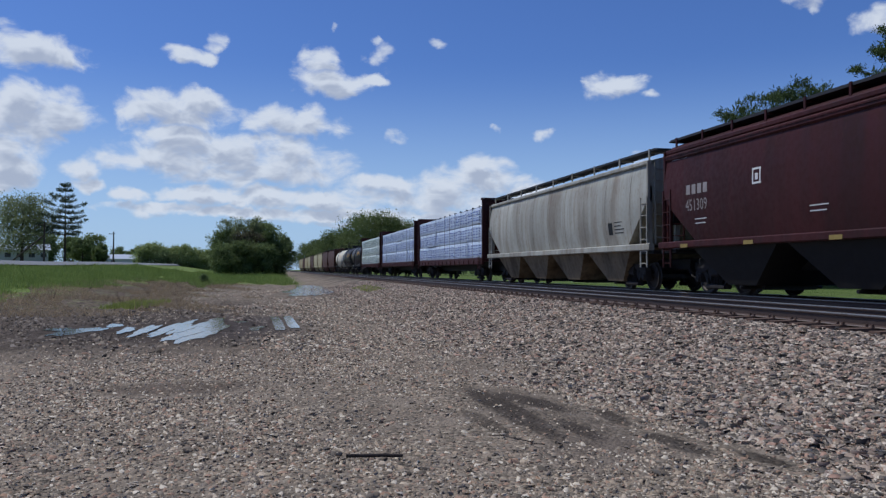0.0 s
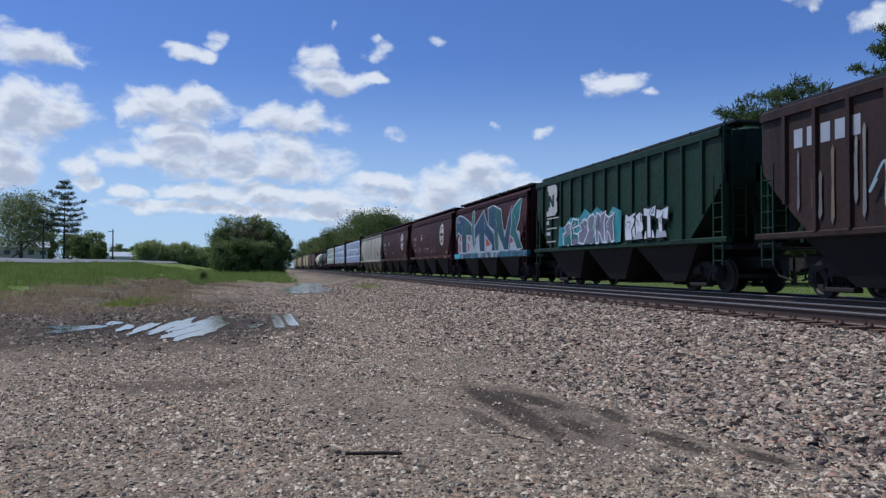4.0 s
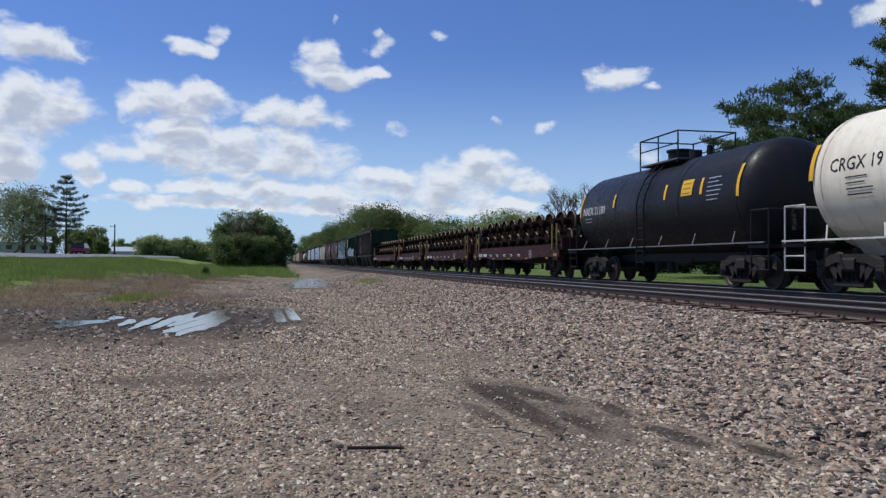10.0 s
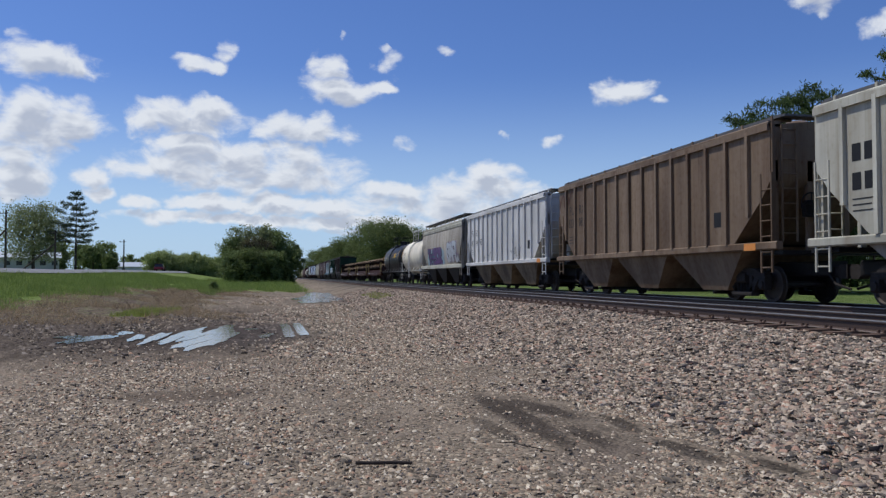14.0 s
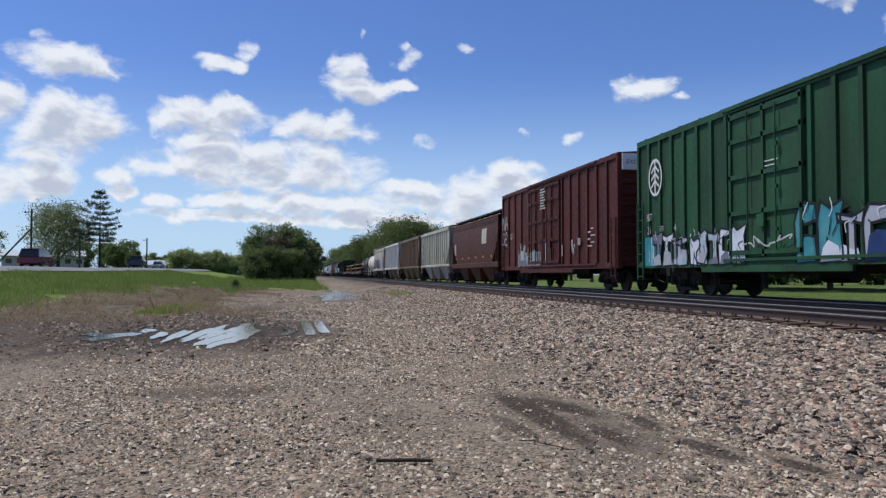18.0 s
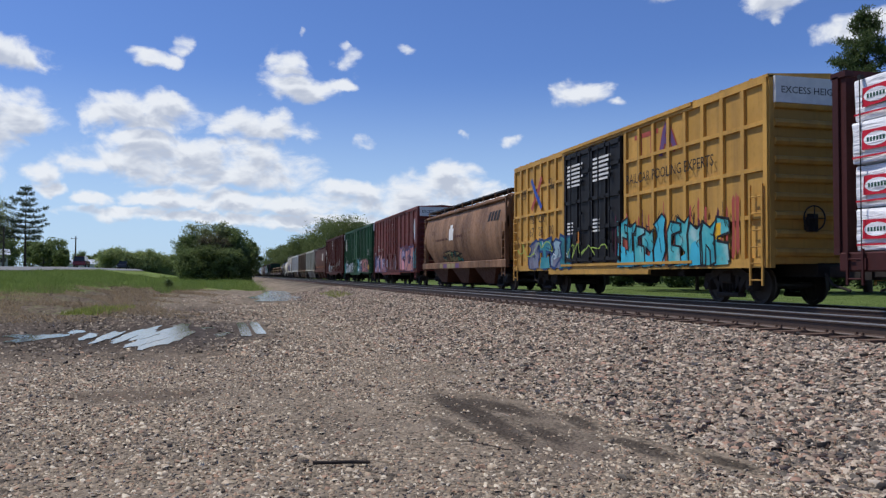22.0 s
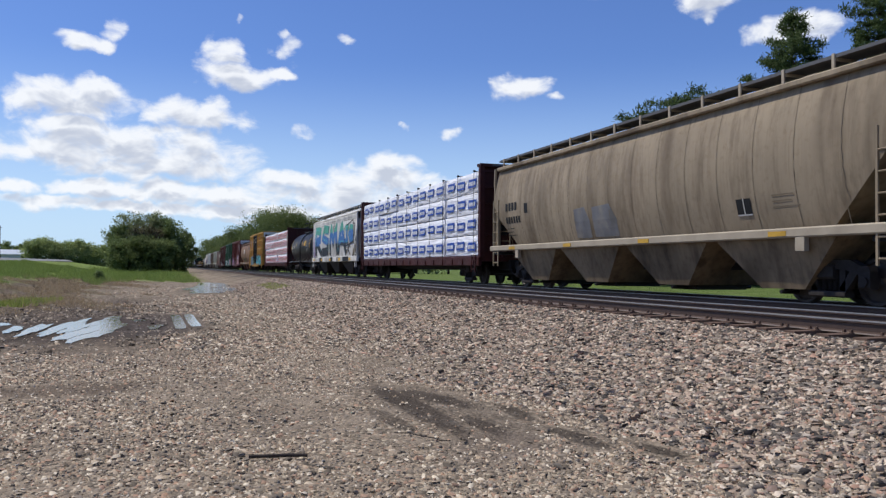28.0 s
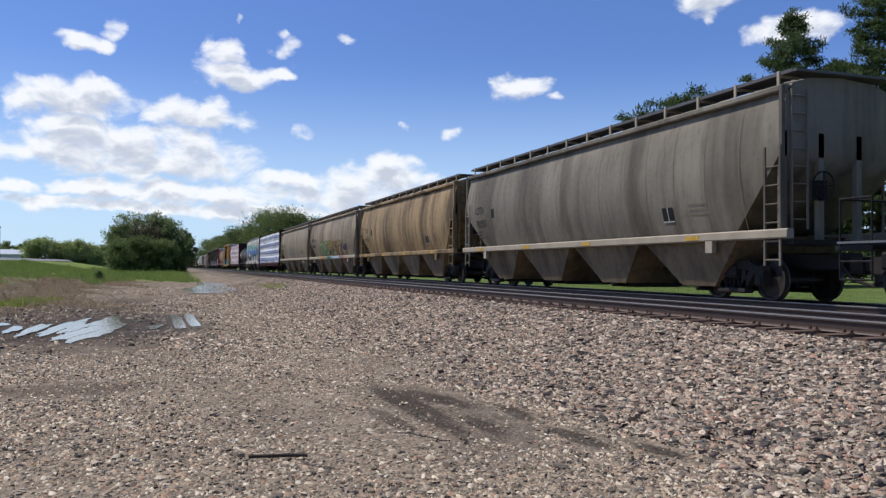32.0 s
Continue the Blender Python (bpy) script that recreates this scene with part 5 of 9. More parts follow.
# ---- flat cars that carry wheelsets ----
def wheel_flat(label, L, zd=1.32):
    car = thing("flat_car", label, "rail car", "flat cars with wheelsets")
    hb = L / 2 - 0.3
    part("deck", Shape().box(-1.5, 1.5, -hb, hb, zd - 0.16, zd), M_FLAT, car)
    for x in (-1, 1):
        a, b = min(x * 1.6, x * 1.46), max(x * 1.6, x * 1.46)
        s = Shape().slab([(-hb, zd + 0.02), (hb, zd + 0.02), (hb, zd - 0.28), (hb - 2.8, zd - 0.30), (hb - 4.2, zd - 0.40), (-hb + 4.2, zd - 0.40), (-hb + 2.8, zd - 0.30), (-hb, zd - 0.28)], a, b)
        part("side_sill", s, M_FLAT, car)
        s = Shape().box(min(x * 1.5, x * 1.42), max(x * 1.5, x * 1.42), -hb + 1.2, hb - 1.2, zd + 0.02, zd + 0.24)
        part("wheel_stop", s, M_FLAT, car)
        for q in (-1, 1):
            for d in (0.45, 1.0):
                y = q * (hb - d)
                part("stake", Shape().box(x * 1.53 - 0.03, x * 1.53 + 0.03, y - 0.03, y + 0.03, zd, zd + 1.1), M_STAKE, car, "dull yellow upright stake")
        for i in range(5):
            y = -hb + 1.5 + (2 * hb - 3) * i / 4
            part("reflector", Shape().box(min(x * 1.6, x * 1.606), max(x * 1.6, x * 1.606), y - 0.16, y + 0.16, zd - 0.37, zd - 0.30), M_STAKE, car)
    width = lambda z: SIDE
    for i in range(9):
        if i != 4:
            marks(car, width, [(hb - 1.3 - 0.19 * i, zd - 0.23, 0.13, 0.16)], M_WHITE, "lettered_bar")
    for i in range(5):
        marks(car, width, [(hb - 3.6 - 0.9 * i * (2 * hb - 6) / 6, zd - 0.16, 0.4, 0.035)], M_WHITE, "stencil_bar")
        marks(car, width, [(hb - 3.7 - 0.9 * i * (2 * hb - 6) / 6, zd - 0.23, 0.3, 0.035)], M_WHITE, "stencil_bar")
    marks(car, width, [(-hb + 3.9, zd - 0.30, 0.32, 0.03), (-hb + 3.9, zd - 0.02, 0.32, 0.03), (-hb + 3.9, zd - 0.28, 0.03, 0.27), (-hb + 3.61, zd - 0.28, 0.03, 0.27), (-hb + 3.76, zd - 0.28, 0.03, 0.27), (-hb + 3.9, zd - 0.16, 0.32, 0.03)], M_WHITE, "stencil_frame")
    part("centre_sill", Shape().box(-0.35, 0.35, -L / 2 + 0.1, L / 2 - 0.1, 0.75, zd - 0.12), M_STEEL, car)
    for q in (-1, 1):
        y = q * hb
        s = Shape().box(-1.5, 1.5, y - 0.08, y + 0.08, zd, zd + 0.5)
        part("end_sill", s, M_FLAT, car)
        s = Shape().box(-1.61, -1.3, y - q * 0.45 - 0.3, y - q * 0.45 + 0.3, zd - 0.42, zd - 0.1)
        part("step_box", s, M_FLAT, car)
        part("step_mark", Shape().box(-1.618, -1.611, y - q * 0.45 - 0.22, y - q * 0.45 + 0.22, zd - 0.26, zd - 0.14), M_STAKE, car)
        st = Shape()
        for d in (-0.24, 0.24):
            st.tube((-1.57, y - q * 0.45 + d, zd - 0.3), (-1.57, y - q * 0.45 + d, 0.45), 0.016, 6)
        st.tube((-1.57, y - q * 0.45 - 0.24, 0.47), (-1.57, y - q * 0.45 + 0.24, 0.47), 0.016, 6)
        part("stirrup_step", st, M_FLAT, car)
    brake_wheel(car, -(hb + 0.15), zd + 0.9)
    running_gear(car, L, 2.3)
    return car


def make_loose_wheelset():
    s = Shape()
    for side in (-1, 1):
        s.lathe(wheel_profile(side), 18)
        s.lathe([(side * 0.81, 0.12), (side * 0.90, 0.12), (side * 0.92, 0.155), (side * 1.14, 0.155), (side * 1.17, 0.12), (side * 1.17, 0.0), (side * 0.81, 0.0)], 14)
    s.tube((-0.7, 0, 0), (0.7, 0, 0), 0.085, 10)
    body = s.mesh("wheelset", M_RUSTWHEEL, 35)
    treads = []
    for side in (-1, 1):
        t = Shape().lathe([(side * 0.794, 0.446), (side * 0.794, 0.4475), (side * 0.722, 0.4585), (side * 0.722, 0.450)], 22, caps=False)
        treads.append(t.mesh("tread", M_TREAD, 35))
    return body, treads


LOOSE, TREAD = make_loose_wheelset()


def wheel_load(label, L, zd=1.32):
    """Two layers of spare wheelsets, the upper ones nested between the lower."""
    load = thing("wheelset_load", label, "wheelsets", "loads of wheelsets")
    hb = L / 2 - 0.95
    n = int(2 * hb / 0.70) + 1
    step = 2 * hb / (n - 1)
    for i in range(n):
        y = -hb + step * i
        shift = -0.05 + (0.09 if i % 2 else -0.09)
        for k, row in enumerate(((y, 0.46), (y + step / 2, 1.24))):
            if k and i == n - 1:
                continue
            w = part("wheelset", LOOSE, None, load, m=pose(shift * (-1 if k else 1) - 0.05, row[0], zd + row[1]))
            for t in TREAD:
                part("tread", t, None, w, "shiny worn tread")
    return load


# ---- ground ----
def smooth(a, b, v):
    t = np.clip((np.asarray(v, dtype=float) - a) / (b - a), 0, 1)
    return t * t * (3 - 2 * t)


def wavy(x, y):
    return (np.sin(x * 1.7 + 0.6 * np.sin(y * 0.9)) * np.sin(y * 1.3 + 0.4 * np.sin(x * 1.1)) * 0.5
            + np.sin(x * 4.1 + y * 1.9) * np.sin(y * 3.7 - x * 1.3) * 0.25)


def ground_z(x, y):
    """Height of the ground: gravel lot, ballast bank under the track, fields that rise to the highway."""
    x, y = np.asarray(x, dtype=float), np.asarray(y, dtype=float)
    d = x - TRACK
    near = 0.60 * (1 - smooth(4.95, 9.2, -d))
    far = 0.60 - 0.27 * smooth(1.8, 4.4, d)
    bank = np.where(d < 0, near, far)
    rise = 0.55 * smooth(78, 160, y) * (1 - smooth(5.0, 9.0, x))
    left = 2.05 * smooth(-7.0, -27.0, x) * smooth(5, 70, y)
    lane = smooth(-30.5, -29.0, x) * (1 - smooth(-23.0, -21.5, x))
    mud = smooth(14, 17, y) * (1 - smooth(27, 31, y)) * (1 - smooth(0.9, 1.6, x)) * smooth(-7, -5.5, x)
    rough_ = wavy(x, y) * 0.02 * (1 - mud) * (1 - smooth(38, 42, y)) * (1 - smooth(7.2, 8.0, x) * (1 - smooth(15, 16, x)))
    return bank + rise + left + 0.06 * lane + rough_


def ground_material():
    mt, nt, b = material("gravel_mud_grass", 0.95)
    b.inputs["Specular IOR Level"].default_value = 0.04
    pos = nt.nodes.new("ShaderNodeNewGeometry")
    sp = nt.nodes.new("ShaderNodeSeparateXYZ")
    nt.links.new(pos.outputs["Position"], sp.inputs[0])
    x, y = sp.outputs[0], sp.outputs[1]
    vor = nt.nodes.new("ShaderNodeTexVoronoi")
    vor.inputs["Scale"].default_value = 26.0
    nt.links.new(pos.outputs["Position"], vor.inputs["Vector"])
    r = nt.nodes.new("ShaderNodeValToRGB")
    cols = [(0.0, (0.093, 0.078, 0.057)), (0.3, (0.232, 0.190, 0.135)), (0.55, (0.330, 0.265, 0.189)), (0.8, (0.391, 0.285, 0.194)), (1.0, (0.567, 0.485, 0.351))]
    while len(r.color_ramp.elements) < len(cols):
        r.color_ramp.elements.new(0.5)
    for e, (p, c) in zip(r.color_ramp.elements, cols):
        e.position, e.color = p, (*c, 1)
    hue = nt.nodes.new("ShaderNodeSeparateColor")
    nt.links.new(vor.outputs["Color"], hue.inputs[0])
    nt.links.new(hue.outputs[0], r.inputs[0])
    wide = noise_of(nt, 0.35, 5, coord="Object")
    mid = noise_of(nt, 1.6, 6, coord="Object")
    fine = noise_of(nt, 9.0, 6, coord="Object")
    jag = calc(nt, "MULTIPLY", calc(nt, "SUBTRACT", mid, 0.5), 3.0)
    big = calc(nt, "MULTIPLY", calc(nt, "SUBTRACT", wide, 0.5), 9.0)
    xx = calc(nt, "ADD", calc(nt, "ADD", x, jag), big)
    gravel = mix(nt, span(nt, wide, 0.35, 0.7, 0.25, 0.6), r.outputs[0], (0.13, 0.106, 0.082))
    # packed lane of finer grit
    dust = mix(nt, fine, (0.20, 0.16, 0.115), (0.37, 0.30, 0.22))
    # grit of the ballast bank, darkened to paint in the shade between stones
    bank = mix(nt, fine, (0.085, 0.072, 0.057), (0.18, 0.15, 0.118))
    gravel = mix(nt, calc(nt, "MULTIPLY", span(nt, xx, 5.4, 8.0), span(nt, x, TRACK + 4.0, TRACK + 3.0)), gravel, bank)
    gravel = mix(nt, calc(nt, "MULTIPLY", span(nt, mid, 0.48, 0.66), span(nt, xx, 7.0, 4.5)), gravel, dust)
    # mud left of the lane
    mud = mix(nt, span(nt, fine, 0.35, 0.65), (0.046, 0.036, 0.028), (0.165, 0.130, 0.098))
    ym = calc(nt, "ADD", y, calc(nt, "MULTIPLY", jag, 2.0))
    m_mud = calc(nt, "MULTIPLY", span(nt, xx, 1.8, -0.6), calc(nt, "MULTIPLY", calc(nt, "MULTIPLY", span(nt, ym, 12.5, 18.5), span(nt, ym, 46.0, 31.0, 0.15, 1.0)), 0.92))
    c = mix(nt, m_mud, gravel, mud)
    # straw and dead weeds, then grass
    litter = noise_of(nt, 7.0, 8, (1, 0.4, 1), "Object", 0.75)
    straw = mix(nt, span(nt, litter, 0.40, 0.62), (0.055, 0.042, 0.031), mix(nt, mid, (0.17, 0.125, 0.088), (0.36, 0.285, 0.20)))
    yy = calc(nt, "SUBTRACT", ym, calc(nt, "MULTIPLY", xx, -1.0))
    m_straw = calc(nt, "MULTIPLY", span(nt, xx, -3.0, -6.0), span(nt, ym, 27.0, 33.0))
    c = mix(nt, m_straw, c, straw)
    blade = noise_of(nt, 3.0, 8, (1, 0.25, 1), "Object", 0.7)
    green = mix(nt, span(nt, blade, 0.3, 0.7), (0.095, 0.145, 0.032), (0.24, 0.30, 0.080))
    green = mix(nt, span(nt, wide, 0.4, 0.7), green, (0.20, 0.25, 0.075))
    green = mix(nt, span(nt, x, TRACK + 2.0, TRACK + 3.0, 0, 0.45), green, (0.055, 0.095, 0.025))
    m_field = calc(nt, "MULTIPLY", span(nt, xx, -10.8, -12.8), span(nt, ym, 30.0, 42.0))
    m_far = calc(nt, "MULTIPLY", span(nt, xx, 3.6, 1.6), span(nt, ym, 76.0, 92.0))
    m_lawn = span(nt, xx, TRACK + 3.8, TRACK + 4.6)
    m_tuft = calc(nt, "MULTIPLY", span(nt, mid, 0.54, 0.62), calc(nt, "MULTIPLY", span(nt, xx, -2.0, -4.5), span(nt, ym, 30.0, 34.0)))
    m_green = calc(nt, "MAXIMUM", calc(nt, "MAXIMUM", m_field, m_far), calc(nt, "MAXIMUM", m_lawn, calc(nt, "MULTIPLY", m_tuft, 0.6)))
    c = mix(nt, m_green, c, green)
    # damp stains with shapes of their own: drip marks on the lane and old wheel ruts

    def stain(c, sx, sy, a, lx, ly, strength, col):
        ca, sa = math.cos(a), math.sin(a)
        u = calc(nt, "ADD", calc(nt, "MULTIPLY", x, ca / lx), calc(nt, "ADD", calc(nt, "MULTIPLY", y, sa / lx), -(sx * ca + sy * sa) / lx))
        v = calc(nt, "ADD", calc(nt, "MULTIPLY", x, -sa / ly), calc(nt, "ADD", calc(nt, "MULTIPLY", y, ca / ly), (sx * sa - sy * ca) / ly))
        d = calc(nt, "ADD", calc(nt, "MULTIPLY", u, u), calc(nt, "MULTIPLY", v, v))
        d = calc(nt, "ADD", d, calc(nt, "MULTIPLY", calc(nt, "SUBTRACT", fine, 0.5), 0.7))
        return mix(nt, span(nt, d, 1.25, 0.4, 0, strength), c, col)

    wet = (0.035, 0.029, 0.024)
    c = stain(c, 2.52, 8.4, 1.59, 1.8, 0.20, 0.85, wet)
    c = stain(c, 2.92, 8.8, 1.83, 0.85, 0.22, 0.8, wet)
    c = stain(c, 2.88, 7.2, 1.62, 0.5, 0.14, 0.85, wet)
    c = stain(c, 2.10, 7.7, 1.65, 0.75, 0.13, 0.6, wet)
    c = stain(c, 3.45, 7.75, 1.5, 0.55, 0.13, 0.7, wet)
    c = stain(c, 3.48, 6.45, 1.65, 0.55, 0.14, 0.75, wet)
    c = stain(c, 3.88, 5.8, 1.65, 0.35, 0.12, 0.75, wet)
    c = stain(c, 2.75, 8.2, 1.65, 2.1, 0.62, 0.45, (0.10, 0.08, 0.062))
    c = stain(c, 2.75, 6.2, 1.2, 0.8, 0.6, 0.5, (0.17, 0.135, 0.105))
    c = stain(c, -1.1, 10.7, 0.15, 1.0, 0.6, 0.65, (0.115, 0.087, 0.064))
    c = stain(c, 1.5, 16.5, 0.3, 0.8, 1.6, 0.5, (0.09, 0.07, 0.055))
    c = stain(c, -2.6, 21.2, 0.0, 3.2, 4.6, 0.55, (0.055, 0.044, 0.037))
    c = stain(c, -0.5, 22.4, 0.0, 1.6, 5.0, 0.55, (0.075, 0.062, 0.055))
    c = stain(c, 2.3, 48.0, 0.0, 2.0, 12.0, 0.15, (0.07, 0.056, 0.044))

    rut = noise_of(nt, 2.2, 7, (1.0, 0.10, 1), "Object", 0.68)
    far_ = span(nt, y, 9.0, 18.0, 0.25, 0.6)
    c = mix(nt, calc(nt, "MULTIPLY", span(nt, rut, 0.50, 0.66), far_), c, mix(nt, 0.6, c, (0.022, 0.017, 0.013)))
    c = mix(nt, calc(nt, "MULTIPLY", span(nt, rut, 0.44, 0.30), calc(nt, "MULTIPLY", far_, 0.7)), c, mix(nt, 0.4, c, (0.50, 0.43, 0.36)))
    clod = noise_of(nt, 2.6, 9, (1, 0.55, 1), "Object", 0.72)
    c = mix(nt, span(nt, clod, 0.50, 0.70, 0, 0.55), c, mix(nt, 0.55, c, (0.02, 0.016, 0.012)))
    c = mix(nt, span(nt, clod, 0.46, 0.30, 0, 0.5), c, mix(nt, 0.35, c, (0.55, 0.48, 0.40)))
    nt.links.new(c, b.inputs["Base Color"])
    bm_ = nt.nodes.new("ShaderNodeBump")
    bm_.inputs["Strength"].default_value, bm_.inputs["Distance"].default_value = 0.9, 0.03
    hgt = calc(nt, "ADD", calc(nt, "MULTIPLY", vor.outputs["Distance"], -0.9), calc(nt, "MULTIPLY", calc(nt, "ADD", fine, calc(nt, "MULTIPLY", clod, 2.0)), 0.7))
    nt.links.new(hgt, bm_.inputs["Height"])
    nt.links.new(bm_.outputs[0], b.inputs["Normal"])
    return mt


def build_ground():
    xs = np.unique(np.round(np.concatenate([np.linspace(-1800, -200, 12), np.linspace(-180, -34, 20), np.linspace(-32, -7, 60), np.linspace(-6.8, 12, 118), np.linspace(12.2, 20, 36), np.linspace(21, 80, 40), np.linspace(100, 1800, 14)]), 3))
    ys = np.unique(np.round(np.concatenate([np.linspace(-900, -20, 12), np.linspace(-15, 2, 14), np.linspace(2.3, 32, 150), np.linspace(32.6, 90, 80), np.linspace(92, 260, 60), np.linspace(280, 3000, 16)]), 3))
    X, Y = np.meshgrid(xs, ys, indexing="ij")
    V = np.stack([X, Y, ground_z(X, Y)], -1).reshape(-1, 3)
    n = len(ys)
    i = (np.arange(len(xs) - 1)[:, None] * n + np.arange(n - 1)[None]).ravel()
    F = np.stack([i, i + n, i + n + 1, i + 1], 1)
    me = raw_mesh("ground", V, F, ground_material())
    me.shade_smooth()
    tagged(new("ground", me), "gravel lot with muddy ruts, ballast bank and green field", "ground", kind="structure")


build_ground()


def stones(name, label, x0, x1, y0, y1, count, size, seed, mat, keep=None, ridge=False, power=1.8, thick=1.0, tilt=0.5):
    """Loose angular stones lying on the ground, joined."""
    rng = np.random.default_rng(seed)
    y = y0 + (y1 - y0) * rng.random(count) ** power
    x = x0 + (x1 - x0) * rng.random(count)
    if keep is not None:
        k = keep(x, y, rng.random(count))
        x, y = x[k], y[k]
    n = len(x)
    r = size * np.exp(np.clip(rng.normal(0, 0.38, n), -0.8, 0.75))
    if ridge:
        base = np.array([(-1, -0.8, -0.7), (1, -0.8, -0.7), (1, 0.8, -0.7), (-1, 0.8, -0.7), (-0.5, 0, 0.6), (0.5, 0, 0.6)]) * 0.5
        f = np.array([(0, 1, 5), (0, 5, 4), (1, 2, 5), (2, 3, 4), (2, 4, 5), (3, 0, 4)])
    else:
        base = np.array([(-1, -1, -0.7), (1, -1, -0.7), (1, 1, -0.7), (-1, 1, -0.7), (-1, -1, 0.7), (1, -1, 0.7), (1, 1, 0.7), (-1, 1, 0.7)]) * 0.5
        f = np.array([(4, 5, 6, 7), (0, 1, 5, 4), (1, 2, 6, 5), (2, 3, 7, 6), (3, 0, 4, 7)])
    k = len(base)
    P = base[None] * (1 + rng.normal(0, 0.3, (n, k, 3)))
    P *= r[:, None, None] * np.stack([0.9 + 0.6 * rng.random(n), 0.5 + 0.4 * rng.random(n), thick * (0.6 + 0.6 * rng.random(n))], 1)[:, None, :]
    a, t = rng.random(n) * math.tau, rng.normal(0, tilt, n)
    ct, s_t = np.cos(t)[:, None], np.sin(t)[:, None]
    P[..., 1], P[..., 2] = P[..., 1] * ct - P[..., 2] * s_t, P[..., 1] * s_t + P[..., 2] * ct
    ca, sa = np.cos(a)[:, None], np.sin(a)[:, None]
    P[..., 0], P[..., 1] = P[..., 0] * ca - P[..., 1] * sa, P[..., 0] * sa + P[..., 1] * ca
    P[..., 0] += x[:, None]
    P[..., 1] += y[:, None]
    P[..., 2] += (ground_z(x, y) + r * 0.22)[:, None]
    F = (np.arange(n)[:, None, None] * k + f[None]).reshape(-1, f.shape[1])
    tagged(new(name, raw_mesh(name, P.reshape(-1, 3), F, mat)), label, "stones", kind="stuff")


M_BALLAST = island("ballast_stone", [(0.060, 0.052, 0.046), (0.26, 0.19, 0.15), (0.368, 0.289, 0.218), (0.183, 0.154, 0.126), (0.475, 0.359, 0.265), (0.28, 0.21, 0.154), (0.563, 0.46, 0.351), (0.097, 0.086, 0.075), (0.433, 0.271, 0.194), (0.67, 0.559, 0.435), (0.238, 0.2, 0.157), (0.141, 0.121, 0.098), (0.39, 0.328, 0.259)])
M_GRIT = island("gravel_stone", [(0.34, 0.281, 0.205), (0.446, 0.347, 0.246), (0.235, 0.19, 0.143), (0.551, 0.448, 0.329), (0.409, 0.269, 0.184), (0.294, 0.241, 0.18), (0.703, 0.605, 0.462), (0.142, 0.118, 0.092)])


# drip stains beside the large one
DRIPS = ((3.45, 7.75), (3.5, 6.45), (3.88, 5.8), (2.9, 7.2))


def on_bank(x, y, u):
    """The coarse stones thin out towards the lot."""
    edge = 4.9 + 0.5 * np.sin(y * 0.6) + 0.3 * np.sin(y * 1.7)
    stain = ((x - 2.9 - 0.1 * (8.2 - y)) / 1.0) ** 2 + ((y - 7.8) / 2.4) ** 2 < 1
    for px, py in DRIPS:
        stain |= ((x - px) / 0.2) ** 2 + ((y - py) / 0.6) ** 2 < 1 + 0.4 * np.sin(x * 11) * np.sin(y * 7)
    return (u < np.clip((x - edge + 2.4) / 3.8, 0.02, 1) ** 1.4) & ~stain


def bare_spots(x, y, u):
    """Fewer stones on the drip stains and in the muddy ground."""
    u = np.where((y > 15) & (y < 30) & (x < 1.2), u * 6, u)
    d1 = ((x - 2.75 - 0.1 * (8.2 - y)) / 0.75) ** 2 + ((y - 8.2) / 1.9) ** 2
    for px, py in DRIPS:
        d1 = np.minimum(d1, ((x - px) / 0.2) ** 2 + ((y - py) / 0.6) ** 2)
    d2 = ((x + 1.1) / 1.0) ** 2 + ((y - 10.6) / 0.8) ** 2
    mud = (y > 15) & (x < 0.5)
    thin = 0.55 + 0.45 * np.sin(x * 1.3 + 0.8 * np.sin(y * 0.7)) * np.sin(y * 0.5 + x * 0.4)
    return (u < np.where(d1 < 1.0 + 0.5 * np.sin(x * 9) * np.sin(y * 6), 0.05, np.where(d2 < 1, 0.15, np.where(mud, 0.12, np.where(x > 5, 1.0, thin)))))


# water-filled ruts: middle and half widths
RUTS = ((-1.6, 21.3, 0.75, 4.4), (-2.5, 21.4, 0.9, 3.0), (-3.3, 21.0, 0.5, 1.8), (-4.6, 20.9, 0.8, 1.7), (-3.95, 22.6, 0.3, 0.9), (0.25, 23.1, 0.24, 3.4), (0.63, 23.5, 0.24, 3.2), (-0.28, 21.0, 0.25, 1.1), (-0.75, 23.6, 0.3, 0.6))


def lane_only(x, y, u):
    """Pebbles of the lane, sparse on the muddy ground beside it, none on the broad puddle."""
    edge = 0.2 - 0.05 * (y - 15) + 1.2 * np.sin(y * 0.35) + 0.5 * np.sin(y * 1.3)
    wet = (np.abs(x - 2.5 - 0.085 * (y - 52)) < 2.1) & (y > 44)
    for px, py, lx, ly in RUTS:
        wet |= ((x - px) / lx) ** 2 + ((y - py) / ly) ** 2 < 1
    return (u < np.where(x > edge, 0.8, 0.10)) & ~wet


